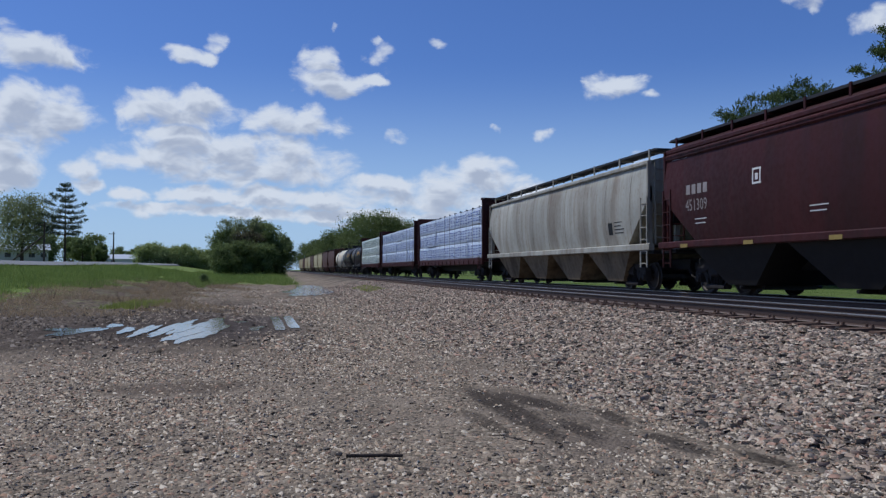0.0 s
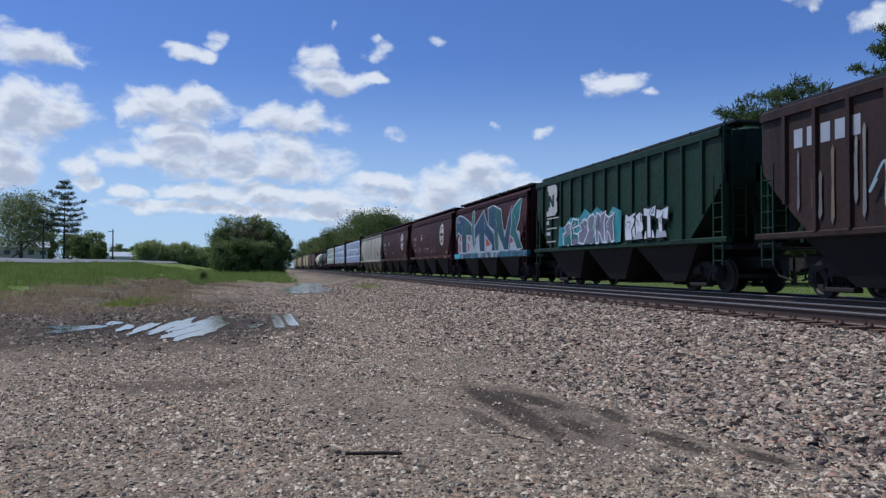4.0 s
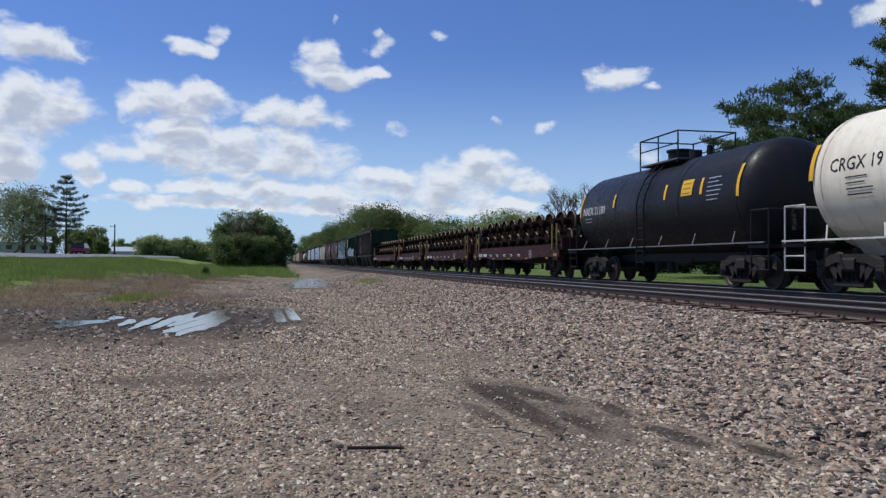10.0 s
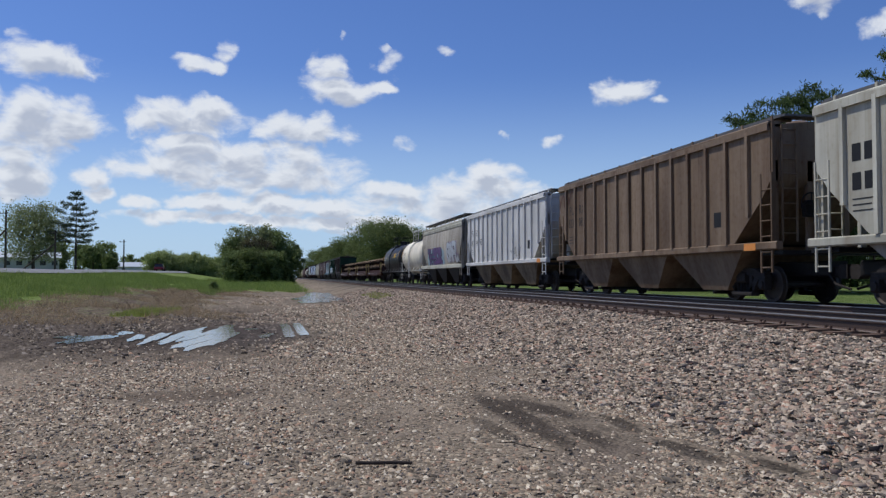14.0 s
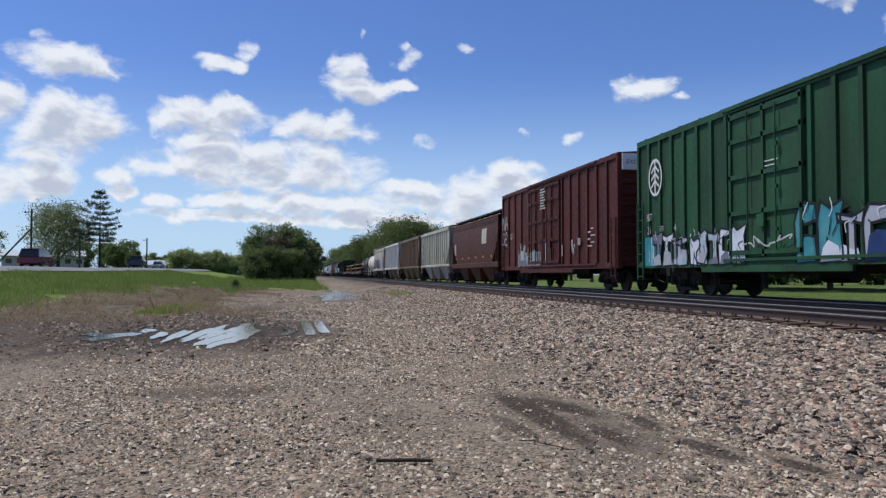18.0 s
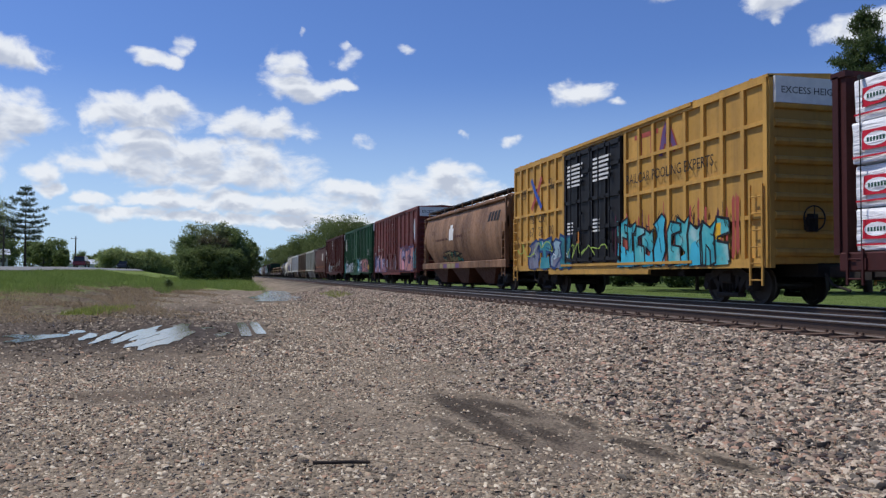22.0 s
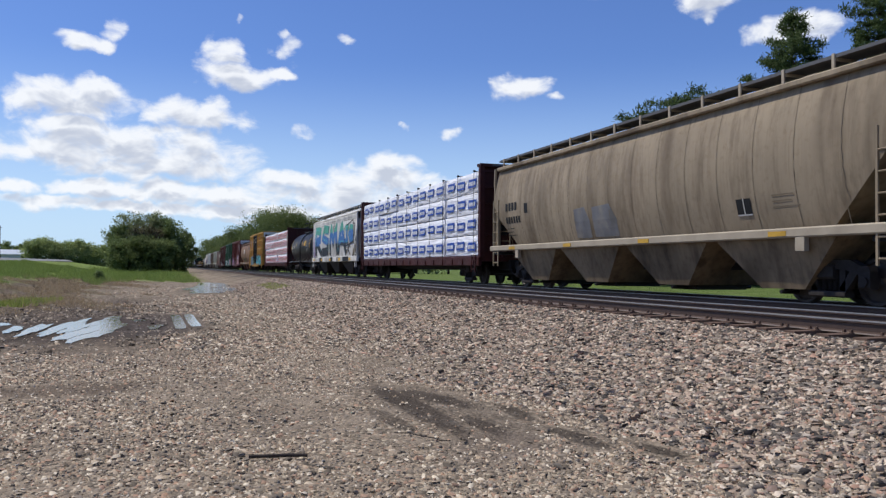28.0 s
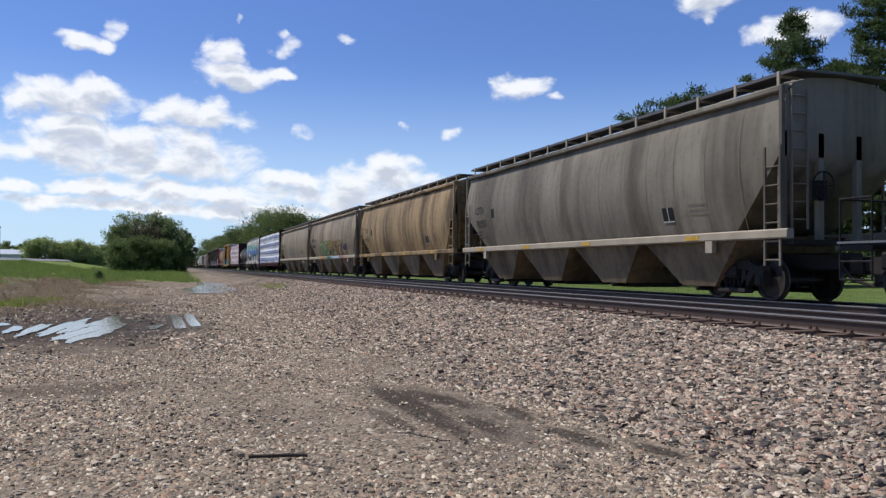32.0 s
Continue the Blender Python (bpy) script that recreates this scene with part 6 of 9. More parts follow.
# ---- the track ----
def build_track(centre, label):
    M_RAIL = plain("rusty_rail", (0.085, 0.055, 0.042), 0.6, 0.5, 0.3, 8, 0.2)
    # part of the polished head's shine is painted in as a paler colour
    M_HEAD = plain("polished_rail_head", (0.36, 0.35, 0.34), 0.40, 0.5, 0.1, 4, 0.0)
    M_FOOT = plain("dusty_rail_foot", (0.30, 0.235, 0.19), 0.85, 0, 0.25, 5, 0.1)
    M_TIE = plain("weathered_tie", (0.13, 0.085, 0.062), 0.9, 0, 0.4, 3, 0.5)
    track = thing("railway_track", label, "railway track", kind="structure", m=pose(centre, 0, 0))
    for x in (-0.755, 0.755):
        prof = [(-0.075, -0.18), (0.075, -0.18), (0.075, -0.165), (0.012, -0.145), (0.010, -0.05), (0.036, -0.038), (0.036, -0.008), (-0.036, -0.008), (-0.036, -0.038), (-0.010, -0.05), (-0.012, -0.145), (-0.075, -0.165)]
        part("rail", Shape().loft([[(x + a, y, RAIL + b) for a, b in prof] for y in (-60, 900)]), M_RAIL, track, "long rusty steel rail")
        part("rail_foot", Shape().box(x - 0.077, x + 0.077, -60, 900, RAIL - 0.182, RAIL - 0.163), M_FOOT, track, "dusty rail foot")
        part("rail_head", Shape().box(x - 0.038, x + 0.038, -60, 900, RAIL - 0.016, RAIL), M_HEAD, track, "polished running surface")
    tie = Shape().box(-1.29, 1.29, -0.11, 0.11, RAIL - 0.36, RAIL - 0.185, 0.0)
    for x in (-0.755, 0.755):
        tie.box(x - 0.18, x + 0.18, -0.1, 0.1, RAIL - 0.19, RAIL - 0.172)
        for q in (-1, 1):
            for a in (-0.06, 0.06):
                tie.box(x + q * 0.1 - 0.02, x + q * 0.1 + 0.02, a - 0.015, a + 0.015, RAIL - 0.18, RAIL - 0.13)
    me = tie.mesh("tie", M_TIE)
    for i in range(150):
        part("tie", me, None, track, m=pose(random.uniform(-0.03, 0.03), 2 + i * 0.6, 0))
    rest = Shape()
    for i in range(690):
        rest.box(-1.29, 1.29, 92 + i * 0.6, 92.22 + i * 0.6, RAIL - 0.36, RAIL - 0.185)
    tagged(part("far_ties", rest, M_TIE, track), kind="stuff")


build_track(NEAR_TRACK, "empty railway track with polished rails on wooden ties")
build_track(TRACK, "railway track with steel rails under the rolling train")

# ---- water ----
M_WATER, _nt, _b = material("puddle_water", 0.03)
_b.inputs["Base Color"].default_value = (0.09, 0.08, 0.066, 1)
_b.inputs["Specular IOR Level"].default_value = 0.9
_b.inputs["IOR"].default_value = 1.45
bump(_nt, _b, noise_of(_nt, 14.0, 2), 0.10, 0.02)
M_RIPPLED, _nt, _b = material("rippled_water", 0.06)
_b.inputs["Base Color"].default_value = (0.09, 0.08, 0.066, 1)
_b.inputs["Specular IOR Level"].default_value = 0.9
_b.inputs["IOR"].default_value = 1.45
bump(_nt, _b, noise_of(_nt, 2.2, 2), 0.8, 0.05)


def puddle(label, blobs, seed, lift=0.014, square=2.0, ragged=1.0, mat=None):
    """Shallow water: the union of a few long blobs with ragged shores, laid just over the mud."""
    rng = random.Random(seed)
    s = Shape()
    for k, (x, y, lx, ly, a) in enumerate(blobs):
        n = 40
        ph = [rng.uniform(0, 6.28) for _ in range(4)]
        top = []
        for i in range(n):
            t = i * math.tau / n
            r = 1 + 0.16 * math.sin(3 * t + ph[0]) + 0.10 * math.sin(5 * t + ph[1]) + 0.07 * math.sin(9 * t + ph[2]) + 0.05 * math.sin(14 * t + ph[3])
            r = 1 + (r - 1) * ragged
            cu, sv = math.cos(t), math.sin(t)
            u, v = lx * r * math.copysign(abs(cu) ** (2 / square), cu), ly * r * math.copysign(abs(sv) ** (2 / square), sv)
            top.append((x + u * math.cos(a) - v * math.sin(a), y + u * math.sin(a) + v * math.cos(a)))
        z = float(ground_z(x, y)) + lift + 0.002 * k
        s.add([(p, q, z) for p, q in top], [tuple(range(n))])
    tagged(new("puddle", s.mesh("puddle", mat or M_WATER)), label, "puddle", kind="structure")


puddle("long rain puddle in the muddy ruts", [(-1.56, 20.6, 0.46, 3.0, -0.03), (-1.50, 23.4, 0.30, 2.2, -0.03), (-1.90, 19.4, 0.26, 1.7, -0.09), (-2.36, 21.6, 0.20, 2.9, -0.08), (-2.08, 21.0, 0.2, 1.6, -0.05), (-2.9, 20.7, 0.18, 1.8, -0.02), (-3.35, 20.7, 0.15, 1.1, 0.03)], 1)
puddle("shallow rain puddle in the muddy ruts", [(-4.45, 20.7, 0.42, 1.25, -0.2), (-5.0, 21.3, 0.3, 0.6, 0.3)], 2)
puddle("small rain puddle in a wheel rut", [(-3.95, 22.6, 0.2, 0.7, 0.1)], 3)
puddle("narrow puddle in a wheel rut", [(0.25, 23.1, 0.14, 2.9, 0.02)], 4, 0.016, 6.0, 0.25)
puddle("narrow puddle in a wheel rut", [(0.63, 23.5, 0.14, 2.7, 0.015)], 5, 0.016, 6.0, 0.25)
puddle("small puddle beside the wheel ruts", [(-0.28, 21.0, 0.15, 0.8, -0.12)], 6)
puddle("small puddle beside the wheel ruts", [(-0.75, 23.6, 0.2, 0.35, 0.1)], 8)
puddle("broad rain puddle across the lane", [(2.5, 52.0, 1.15, 6.0, -0.06), (3.2, 60.0, 1.6, 11.0, -0.08), (3.9, 68.0, 1.75, 9.0, -0.08)], 7, 0.02, mat=M_RIPPLED)


def off_puddles(x, y, u):
    """Clods thin out away from the ruts and leave the water open."""
    wet = np.zeros(len(x), dtype=bool)
    for px, py, lx, ly in RUTS:
        wet |= ((x - px) / lx) ** 2 + ((y - py) / ly) ** 2 < 1
    band = np.exp(-((y - 25) / 8.0) ** 2) * np.exp(-((x + 3.8) / 3.6) ** 2) * (0.6 + 0.4 * np.sin(x * 2.1 + y * 0.9))
    return (u < band) & ~wet


# ---- stick on the gravel ----
M_STICK = plain("weathered_wood", (0.045, 0.036, 0.030), 0.85, 0, 0.4, 12, 0.5)
_s = Shape()
_pts = [(0.61, 6.39), (0.75, 6.35), (0.9, 6.33), (1.04, 6.28)]
for (xa, ya), (xb, yb) in zip(_pts, _pts[1:]):
    _s.tube((xa, ya, 0.035 + float(ground_z(xa, ya))), (xb, yb, 0.035 + float(ground_z(xb, yb))), 0.016, 7, 0.014)
tagged(new("wooden_stick", _s.mesh("wooden_stick", M_STICK, 40)), "short dark weathered stick lying on the gravel", "stick")
_s = Shape()
_pts = [(1.93, 6.98), (2.05, 6.93), (2.12, 6.78), (2.2, 6.66), (2.22, 6.55), (2.3, 6.52)]
for (xa, ya), (xb, yb) in zip(_pts, _pts[1:]):
    _s.tube((xa, ya, 0.03 + float(ground_z(xa, ya))), (xb, yb, 0.03 + float(ground_z(xb, yb))), 0.005, 6)
tagged(new("twig", _s.mesh("twig", M_STICK, 40)), "thin crooked twig lying on the gravel", "stick")


# ---- vegetation ----
def leaf_material(name, a, b_, rough=0.6):
    mt, nt, b = material(name, rough)
    b.inputs["Specular IOR Level"].default_value = 0.1
    geo = nt.nodes.new("ShaderNodeNewGeometry")
    c = mix(nt, geo.outputs["Random Per Island"], a, b_)
    n = noise_of(nt, 0.5, 4)
    c = mix(nt, span(nt, n, 0.35, 0.7, 0, 0.5), c, tuple(v * 0.75 for v in a))
    nt.links.new(c, b.inputs["Base Color"])
    tr = nt.nodes.new("ShaderNodeBsdfTranslucent")
    nt.links.new(c, tr.inputs[0])
    mx = nt.nodes.new("ShaderNodeMixShader")
    mx.inputs[0].default_value = 0.4
    out = nt.nodes["Material Output"]
    nt.links.new(b.outputs[0], mx.inputs[1])
    nt.links.new(tr.outputs[0], mx.inputs[2])
    nt.links.new(mx.outputs[0], out.inputs[0])
    return mt


M_STALK = plain("dead_stalk", (0.15, 0.105, 0.075), 0.9, 0, 0.3, 8, 0)
M_BARK = plain("brown_bark", (0.075, 0.055, 0.042), 0.95, 0, 0.4, 3, 0.6)
M_PINE = leaf_material("pine_needles", (0.058, 0.090, 0.034), (0.135, 0.178, 0.068))
M_PINEFAR = leaf_material("dark_spruce_needles", (0.075, 0.10, 0.07), (0.13, 0.165, 0.105))
M_LEAF = leaf_material("summer_leaves", (0.105, 0.140, 0.048), (0.22, 0.262, 0.095))
M_LEAFDARK = leaf_material("deep_green_leaves", (0.135, 0.182, 0.064), (0.27, 0.325, 0.122))
M_LEAFLIGHT = leaf_material("spring_leaves", (0.26, 0.32, 0.115), (0.45, 0.50, 0.21))
# olive leaves, paled so that the haze of distance is in their colour
M_LEAFHAZE = leaf_material("hazed_olive_leaves", (0.20, 0.23, 0.105), (0.35, 0.38, 0.185))
# darker than the other leaves: the shrubs' shade is put into the colour
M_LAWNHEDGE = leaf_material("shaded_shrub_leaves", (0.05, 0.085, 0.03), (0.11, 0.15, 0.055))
M_GRASS = leaf_material("grass_blades", (0.18, 0.25, 0.055), (0.37, 0.43, 0.13))
M_LAWN = leaf_material("lawn_blades", (0.09, 0.15, 0.035), (0.19, 0.25, 0.07))
M_WEED = leaf_material("yellow_green_weeds", (0.26, 0.31, 0.06), (0.44, 0.46, 0.13))
M_BUD = leaf_material("brown_green_buds", (0.16, 0.14, 0.08), (0.26, 0.25, 0.13))
M_STRAW = leaf_material("dry_weeds", (0.27, 0.195, 0.115), (0.48, 0.375, 0.235))



def leaf_cloud(centres, radii, per, size, seed, flat=1.0):
    """Small leaf quads scattered loosely round the given centres, most of them facing the sky."""
    rng = np.random.default_rng(seed)
    C = np.repeat(np.asarray(centres), per, axis=0)
    R = np.repeat(np.asarray(radii), per)
    n = len(C)
    p = C + np.clip(rng.normal(0, 0.46, (n, 3)), -0.85, 0.85) * R[:, None] * np.array([1, 1, flat])
    nrm = rng.normal(size=(n, 3)) + np.array([0, -0.25, 0.9])
    nrm /= np.linalg.norm(nrm, axis=1)[:, None]
    a = np.cross(nrm, rng.normal(size=(n, 3)))
    a /= np.linalg.norm(a, axis=1)[:, None]
    b = np.cross(nrm, a)
    s = (size * np.exp(rng.normal(0, 0.3, n)))[:, None]
    V = np.stack([p - a * s, p + b * s * 0.6, p + a * s, p - b * s * 0.6], 1).reshape(-1, 3)
    return V, np.arange(n * 4).reshape(-1, 4)


def limbs(shape, base, height, spread, n, rng, r):
    """A tapered trunk with rising limbs; returns the limbs' ends."""
    x, y, z = base
    pts = [Vector((x + rng.uniform(-0.03, 0.03) * height * i / 5, y + rng.uniform(-0.03, 0.03) * height * i / 5, z + height * 0.85 * i / 5)) for i in range(6)]
    for i in range(5):
        shape.tube(pts[i], pts[i + 1], r * (1 - i * 0.17), 8, r * (1 - (i + 1) * 0.17))
    ends = []
    for i in range(n):
        k = rng.uniform(0.25, 0.95)
        p = pts[0].lerp(pts[5], k)
        a = i * 2.4 + rng.uniform(-0.4, 0.4)
        out = spread * (1 - 0.45 * k) * rng.uniform(0.5, 0.95)
        e = p + Vector((math.cos(a) * out, math.sin(a) * out, out * rng.uniform(0.25, 0.9)))
        mid = p.lerp(e, 0.5) + Vector((0, 0, -0.08 * out))
        rr = r * 0.38 * (1 - 0.5 * k)
        shape.tube(p, mid, rr, 6, rr * 0.7)
        shape.tube(mid, e, rr * 0.7, 6, rr * 0.25)
        ends += [mid.lerp(e, 0.4), e]
    return ends


def broadleaf(label, x, y, height, spread, mat, seed, density=1.0, leaf=0.16, name="tree", low=0.25, category="tree", group="broadleaf trees"):
    rng = random.Random(seed)
    z = float(ground_z(x, y)) - 0.05
    t = thing(name, label, category, group)
    s = Shape()
    ends = limbs(s, (x, y, z), height, spread, 14, rng, 0.028 * height)
    part("trunk", s, M_BARK, t, smooth=60)
    cs, rs = [tuple(e) for e in ends], [spread * rng.uniform(0.18, 0.32) for e in ends]
    for _ in range(int(60 * density)):
        k = rng.uniform(low, 1.0)
        a, q = rng.uniform(0, 6.28), math.sqrt(rng.random())
        w = spread * math.sqrt(max(0.05, 1 - ((k - 0.55) / 0.52) ** 2)) * rng.uniform(0.85, 1.08)
        cs.append((x + math.cos(a) * w * q, y + math.sin(a) * w * q, z + height * k))
        rs.append(spread * rng.uniform(0.14, 0.3))
    V, F = leaf_cloud(cs, [r * 1.5 for r in rs], int(115 * density), leaf * 0.68, seed, 0.8)
    part("crown", raw_mesh("crown", V, F, mat), None, t)
    return t


def pine(label, x, y, height, spread, seed, mat=M_PINE, top=1.0, tuft=0.42, layers=17, lean=0.0, openness=0.0, droop=0.12, clear=0.14, limbs_per=5):
    """White pine: tiers of level limbs that turn up at their ends, each carrying flat plates of needle tufts."""
    rng = random.Random(seed)
    z = float(ground_z(x, y)) - 0.05
    t = thing("pine_tree", label, "tree", "pines")
    s = Shape()
    for i in range(8):
        s.tube((x + lean * i / 8, y, z + height * i / 8), (x + lean * (i + 1) / 8, y, z + height * (i + 1) / 8), 0.016 * height * (1 - i / 8.6), 9, 0.016 * height * (1 - (i + 1) / 8.6))
    tufts = []
    for k in range(layers):
        h = clear + (0.98 - clear) * k / (layers - 1)
        reach = spread * (1 - 0.84 * max(0, (h - 0.3) / 0.7) ** top) * rng.uniform(0.75, 1.1)
        a0 = rng.uniform(0, 6.28)
        for j in range(limbs_per):
            if rng.random() < openness:
                continue
            a = a0 + j * math.tau / limbs_per + rng.uniform(-0.35, 0.35)
            L = reach * rng.uniform(0.5, 1.08)
            p = Vector((x + lean * h, y, z + height * h))
            d = Vector((math.cos(a), math.sin(a), rng.uniform(-droop, 0.16)))
            q = p + d * L * 0.6
            e = q + d * L * 0.4 + Vector((0, 0, 0.13 * L))
            r = 0.008 * height * (1 - h * 0.8)
            s.tube(p, q, r, 5, r * 0.5)
            s.tube(q, e, r * 0.5, 5, r * 0.15)
            n = max(6, int(L * L * 0.8 + L * 3.6))
            for i in range(n):
                f = 0.22 + 0.78 * rng.random() ** 0.75
                wide = 0.36 * L * math.sin(min(1.0, 1.25 * (1.05 - f) + 0.22) * 1.5)
                side = Vector((-d.y, d.x, 0)) * rng.uniform(-1, 1) * wide
                c = (p.lerp(q, f / 0.6) if f < 0.6 else q.lerp(e, (f - 0.6) / 0.4)) + side + Vector((0, 0, rng.uniform(-0.08, 0.22)))
                tufts.append(tuple(c))
    for i in range(14):
        tufts.append((x + lean + rng.uniform(-0.4, 0.4), y + rng.uniform(-0.4, 0.4), z + height * rng.uniform(0.93, 1.03)))
    part("trunk", s, M_BARK, t, smooth=60)
    rg = np.random.default_rng(seed)
    C = np.asarray(tufts)
    per = 24
    C = np.repeat(C, per, axis=0) + rg.normal(0, tuft * 0.42, (len(C) * per, 3)) * np.array([1, 1, 0.6])
    n = len(C)
    d = rg.normal(size=(n, 3)) + np.array([0, 0, 0.45])
    d /= np.linalg.norm(d, axis=1)[:, None]
    w = np.cross(d, rg.normal(size=(n, 3)) * 0.6 + np.array([0, 0, 1.0]))
    w /= np.linalg.norm(w, axis=1)[:, None]
    ln = (tuft * 0.5 * np.exp(rg.normal(0, 0.25, n)))[:, None]
    V = np.stack([C - w * ln * 0.15, C + w * ln * 0.15, C + d * ln + w * ln * 0.09, C + d * ln - w * ln * 0.09], 1).reshape(-1, 3)
    part("needles", raw_mesh("needles", V, np.arange(n * 4).reshape(-1, 4), mat), None, t)
    return t


def bare_tree(label, x, y, height, seed):
    """A tree still nearly leafless: forks down to fine twigs."""
    rng = random.Random(seed)
    t = thing("bare_tree", label, "tree", "bare trees")
    s = Shape()
    tips = []

    def grow(p, d, l, r, depth):
        e = p + d * l
        s.tube(p, e, r, 5, r * 0.66)
        if depth == 0:
            tips.append(tuple(e))
            return
        for _ in range(3 if depth > 1 else 3):
            v = Vector((rng.uniform(-1, 1), rng.uniform(-1, 1), rng.uniform(-0.1, 0.9))).normalized()
            grow(e, (d * 0.9 + v * 0.75).normalized(), l * rng.uniform(0.62, 0.82), r * 0.6, depth - 1)

    grow(Vector((x, y, float(ground_z(x, y)) - 0.05)), Vector((0, 0, 1)), height * 0.25, height * 0.02, 5)
    part("trunk", s, M_BARK, t)
    V, F = leaf_cloud(tips, [0.5] * len(tips), 9, 0.07, seed)
    tagged(part("bud_cover", raw_mesh("bud_cover", V, F, M_BUD), None, t), kind="stuff")
    return t


def at(azimuth, dist):
    return dist * math.sin(radians(azimuth)), dist * math.cos(radians(azimuth))


def blades(name, label, x0, x1, y0, y1, n, h, mat, seed, keep=None, lean=0.25):
    rg = np.random.default_rng(seed)
    x, y = x0 + (x1 - x0) * rg.random(n), y0 + (y1 - y0) * rg.random(n)
    if keep is not None:
        k = keep(x, y)
        x, y = x[k], y[k]
    n = len(x)
    hh = h * np.exp(rg.normal(0, 0.35, n)) * (0.75 + 0.6 * np.clip(np.sin(x * 0.9 + 1.3 * np.sin(y * 0.31)) * np.sin(y * 0.47 + x * 0.2), 0, 1))
    a = rg.random(n) * math.tau
    dx, dy = np.cos(a), np.sin(a)
    z = ground_z(x, y) - 0.02
    w = (0.012 + 0.02 * rg.random(n)) * min(1.0, h / 0.2)
    lx, ly = rg.normal(0, lean, n) * hh, rg.normal(0, lean, n) * hh
    V = np.stack([np.stack([x - dx * w, y - dy * w, z], 1), np.stack([x + dx * w, y + dy * w, z], 1), np.stack([x + lx, y + ly, z + hh], 1)], 1).reshape(-1, 3)
    tagged(new(name, raw_mesh(name, V, np.arange(n * 3).reshape(-1, 3), mat)), label, "grass", kind="stuff")


def build_plants():
    # pines on the lawn behind the track
    x, y = at(35.8, 66)
    pine("tall dark white pine on the mown lawn", x, y, 14.7, 12.8, 11, top=1.45, layers=14, tuft=0.44, droop=0.10, limbs_per=7, openness=0.14)
    x, y = at(42.3, 72)
    pine("tall white pine with a ragged top on the lawn", x, y, 22.3, 5.6, 12, top=2.2, layers=22, tuft=0.5, openness=0.14, limbs_per=7)
    x, y = at(47.3, 70)
    pine("tall white pine with a ragged top on the lawn", x, y, 23.3, 5.6, 13, top=2.2, layers=22, tuft=0.5, openness=0.14, limbs_per=7)
    x, y = at(52.0, 74)
    pine("tall dark white pine on the mown lawn", x, y, 22.0, 6.6, 14, top=1.8, layers=18, tuft=0.5)
    x, y = at(32.0, 74)
    pine("lower white pine at the edge of the lawn", x, y, 11.5, 6.0, 15, top=1.2, layers=13, tuft=0.5)
    # woods beyond the lawn
    for i, (a, d, h, sp) in enumerate([(3.6, 330, 12, 7), (5.0, 290, 15, 8), (6.4, 265, 17.5, 9), (7.6, 250, 18, 9), (8.8, 250, 16, 8), (10.2, 245, 14, 8), (4.2, 320, 12, 8), (2.9, 420, 14, 9)]):
        broadleaf("leafy green tree in the wood beside the track", *at(a, d), h, sp, M_LEAF, 30 + i, 1.6, 0.30, group="wood beside the track")
    for i, (a, d, h, sp, mt) in enumerate([(11.6, 180, 10.5, 5, M_LEAFDARK), (13.2, 175, 10, 5, M_LEAFDARK), (14.8, 165, 10, 5, M_LEAFLIGHT), (16.2, 160, 11, 5, M_LEAFLIGHT), (17.8, 160, 10.5, 5, M_LEAFLIGHT), (19.2, 160, 9.5, 5, M_LEAFLIGHT), (26.8, 130, 7.5, 4, M_LEAFLIGHT), (24.8, 140, 8.0, 4, M_LEAF), (28.6, 120, 7.5, 4, M_LEAFDARK), (33, 130, 9, 5, M_LEAFDARK), (37, 125, 9, 5, M_LEAF), (41, 128, 9, 5, M_LEAFDARK), (45, 125, 9, 5, M_LEAF), (49, 125, 9, 5, M_LEAFDARK), (53, 125, 9, 5, M_LEAFDARK)]):
        broadleaf("green tree behind the lawn", *at(a, d), h, sp, mt, 60 + i, 0.9, 0.27, low=0.1, group="trees behind the lawn")
    bare_tree("tree with bare grey branches behind the lawn", *at(20.6, 122), 15.0, 5)
    bare_tree("tree with bare grey branches behind the lawn", *at(22.9, 118), 15.5, 9)
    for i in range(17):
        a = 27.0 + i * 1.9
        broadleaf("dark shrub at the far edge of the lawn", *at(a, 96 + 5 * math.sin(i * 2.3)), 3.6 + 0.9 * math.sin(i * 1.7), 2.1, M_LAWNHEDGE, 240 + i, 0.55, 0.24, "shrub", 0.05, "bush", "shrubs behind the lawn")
    # the big bush and the hedge at the end of the field
    for i, (a, d, h, sp, mt) in enumerate([(-3.2, 140, 7.6, 2.4, M_LEAFDARK), (-2.4, 141, 9.4, 2.6, M_LEAFHAZE), (-1.5, 141, 8.4, 2.2, M_LEAFDARK), (-0.9, 140, 9.8, 2.4, M_LEAFHAZE), (0.1, 139, 8.6, 2.6, M_LEAFDARK), (0.9, 138, 6.2, 2.2, M_LEAFDARK), (-2.9, 136, 5.0, 2.4, M_LEAFDARK), (-0.4, 136, 5.0, 2.6, M_LEAFDARK), (-1.7, 135, 5.5, 2.6, M_LEAF)]):
        broadleaf("dense green bush at the end of the field", *at(a, d), h, sp, mt, 90 + i, 1.15, 0.17, "bush", 0.06, "bush", "bushes at the end of the field")
    bare_tree("thin bare sapling in the bush", *at(-0.7, 137), 9.8, 21)
    for i in range(8):
        a = -8.1 + i * 0.58
        broadleaf("light green hedge bush across the field", *at(a, 215), 4.4 + 0.8 * math.sin(i * 1.9), 3.2, M_LEAFLIGHT, 110 + i, 0.8, 0.23, "hedge_bush", 0.05, "bush", "hedge across the field")
    # trees by the highway
    x, y = at(-15.4, 150)
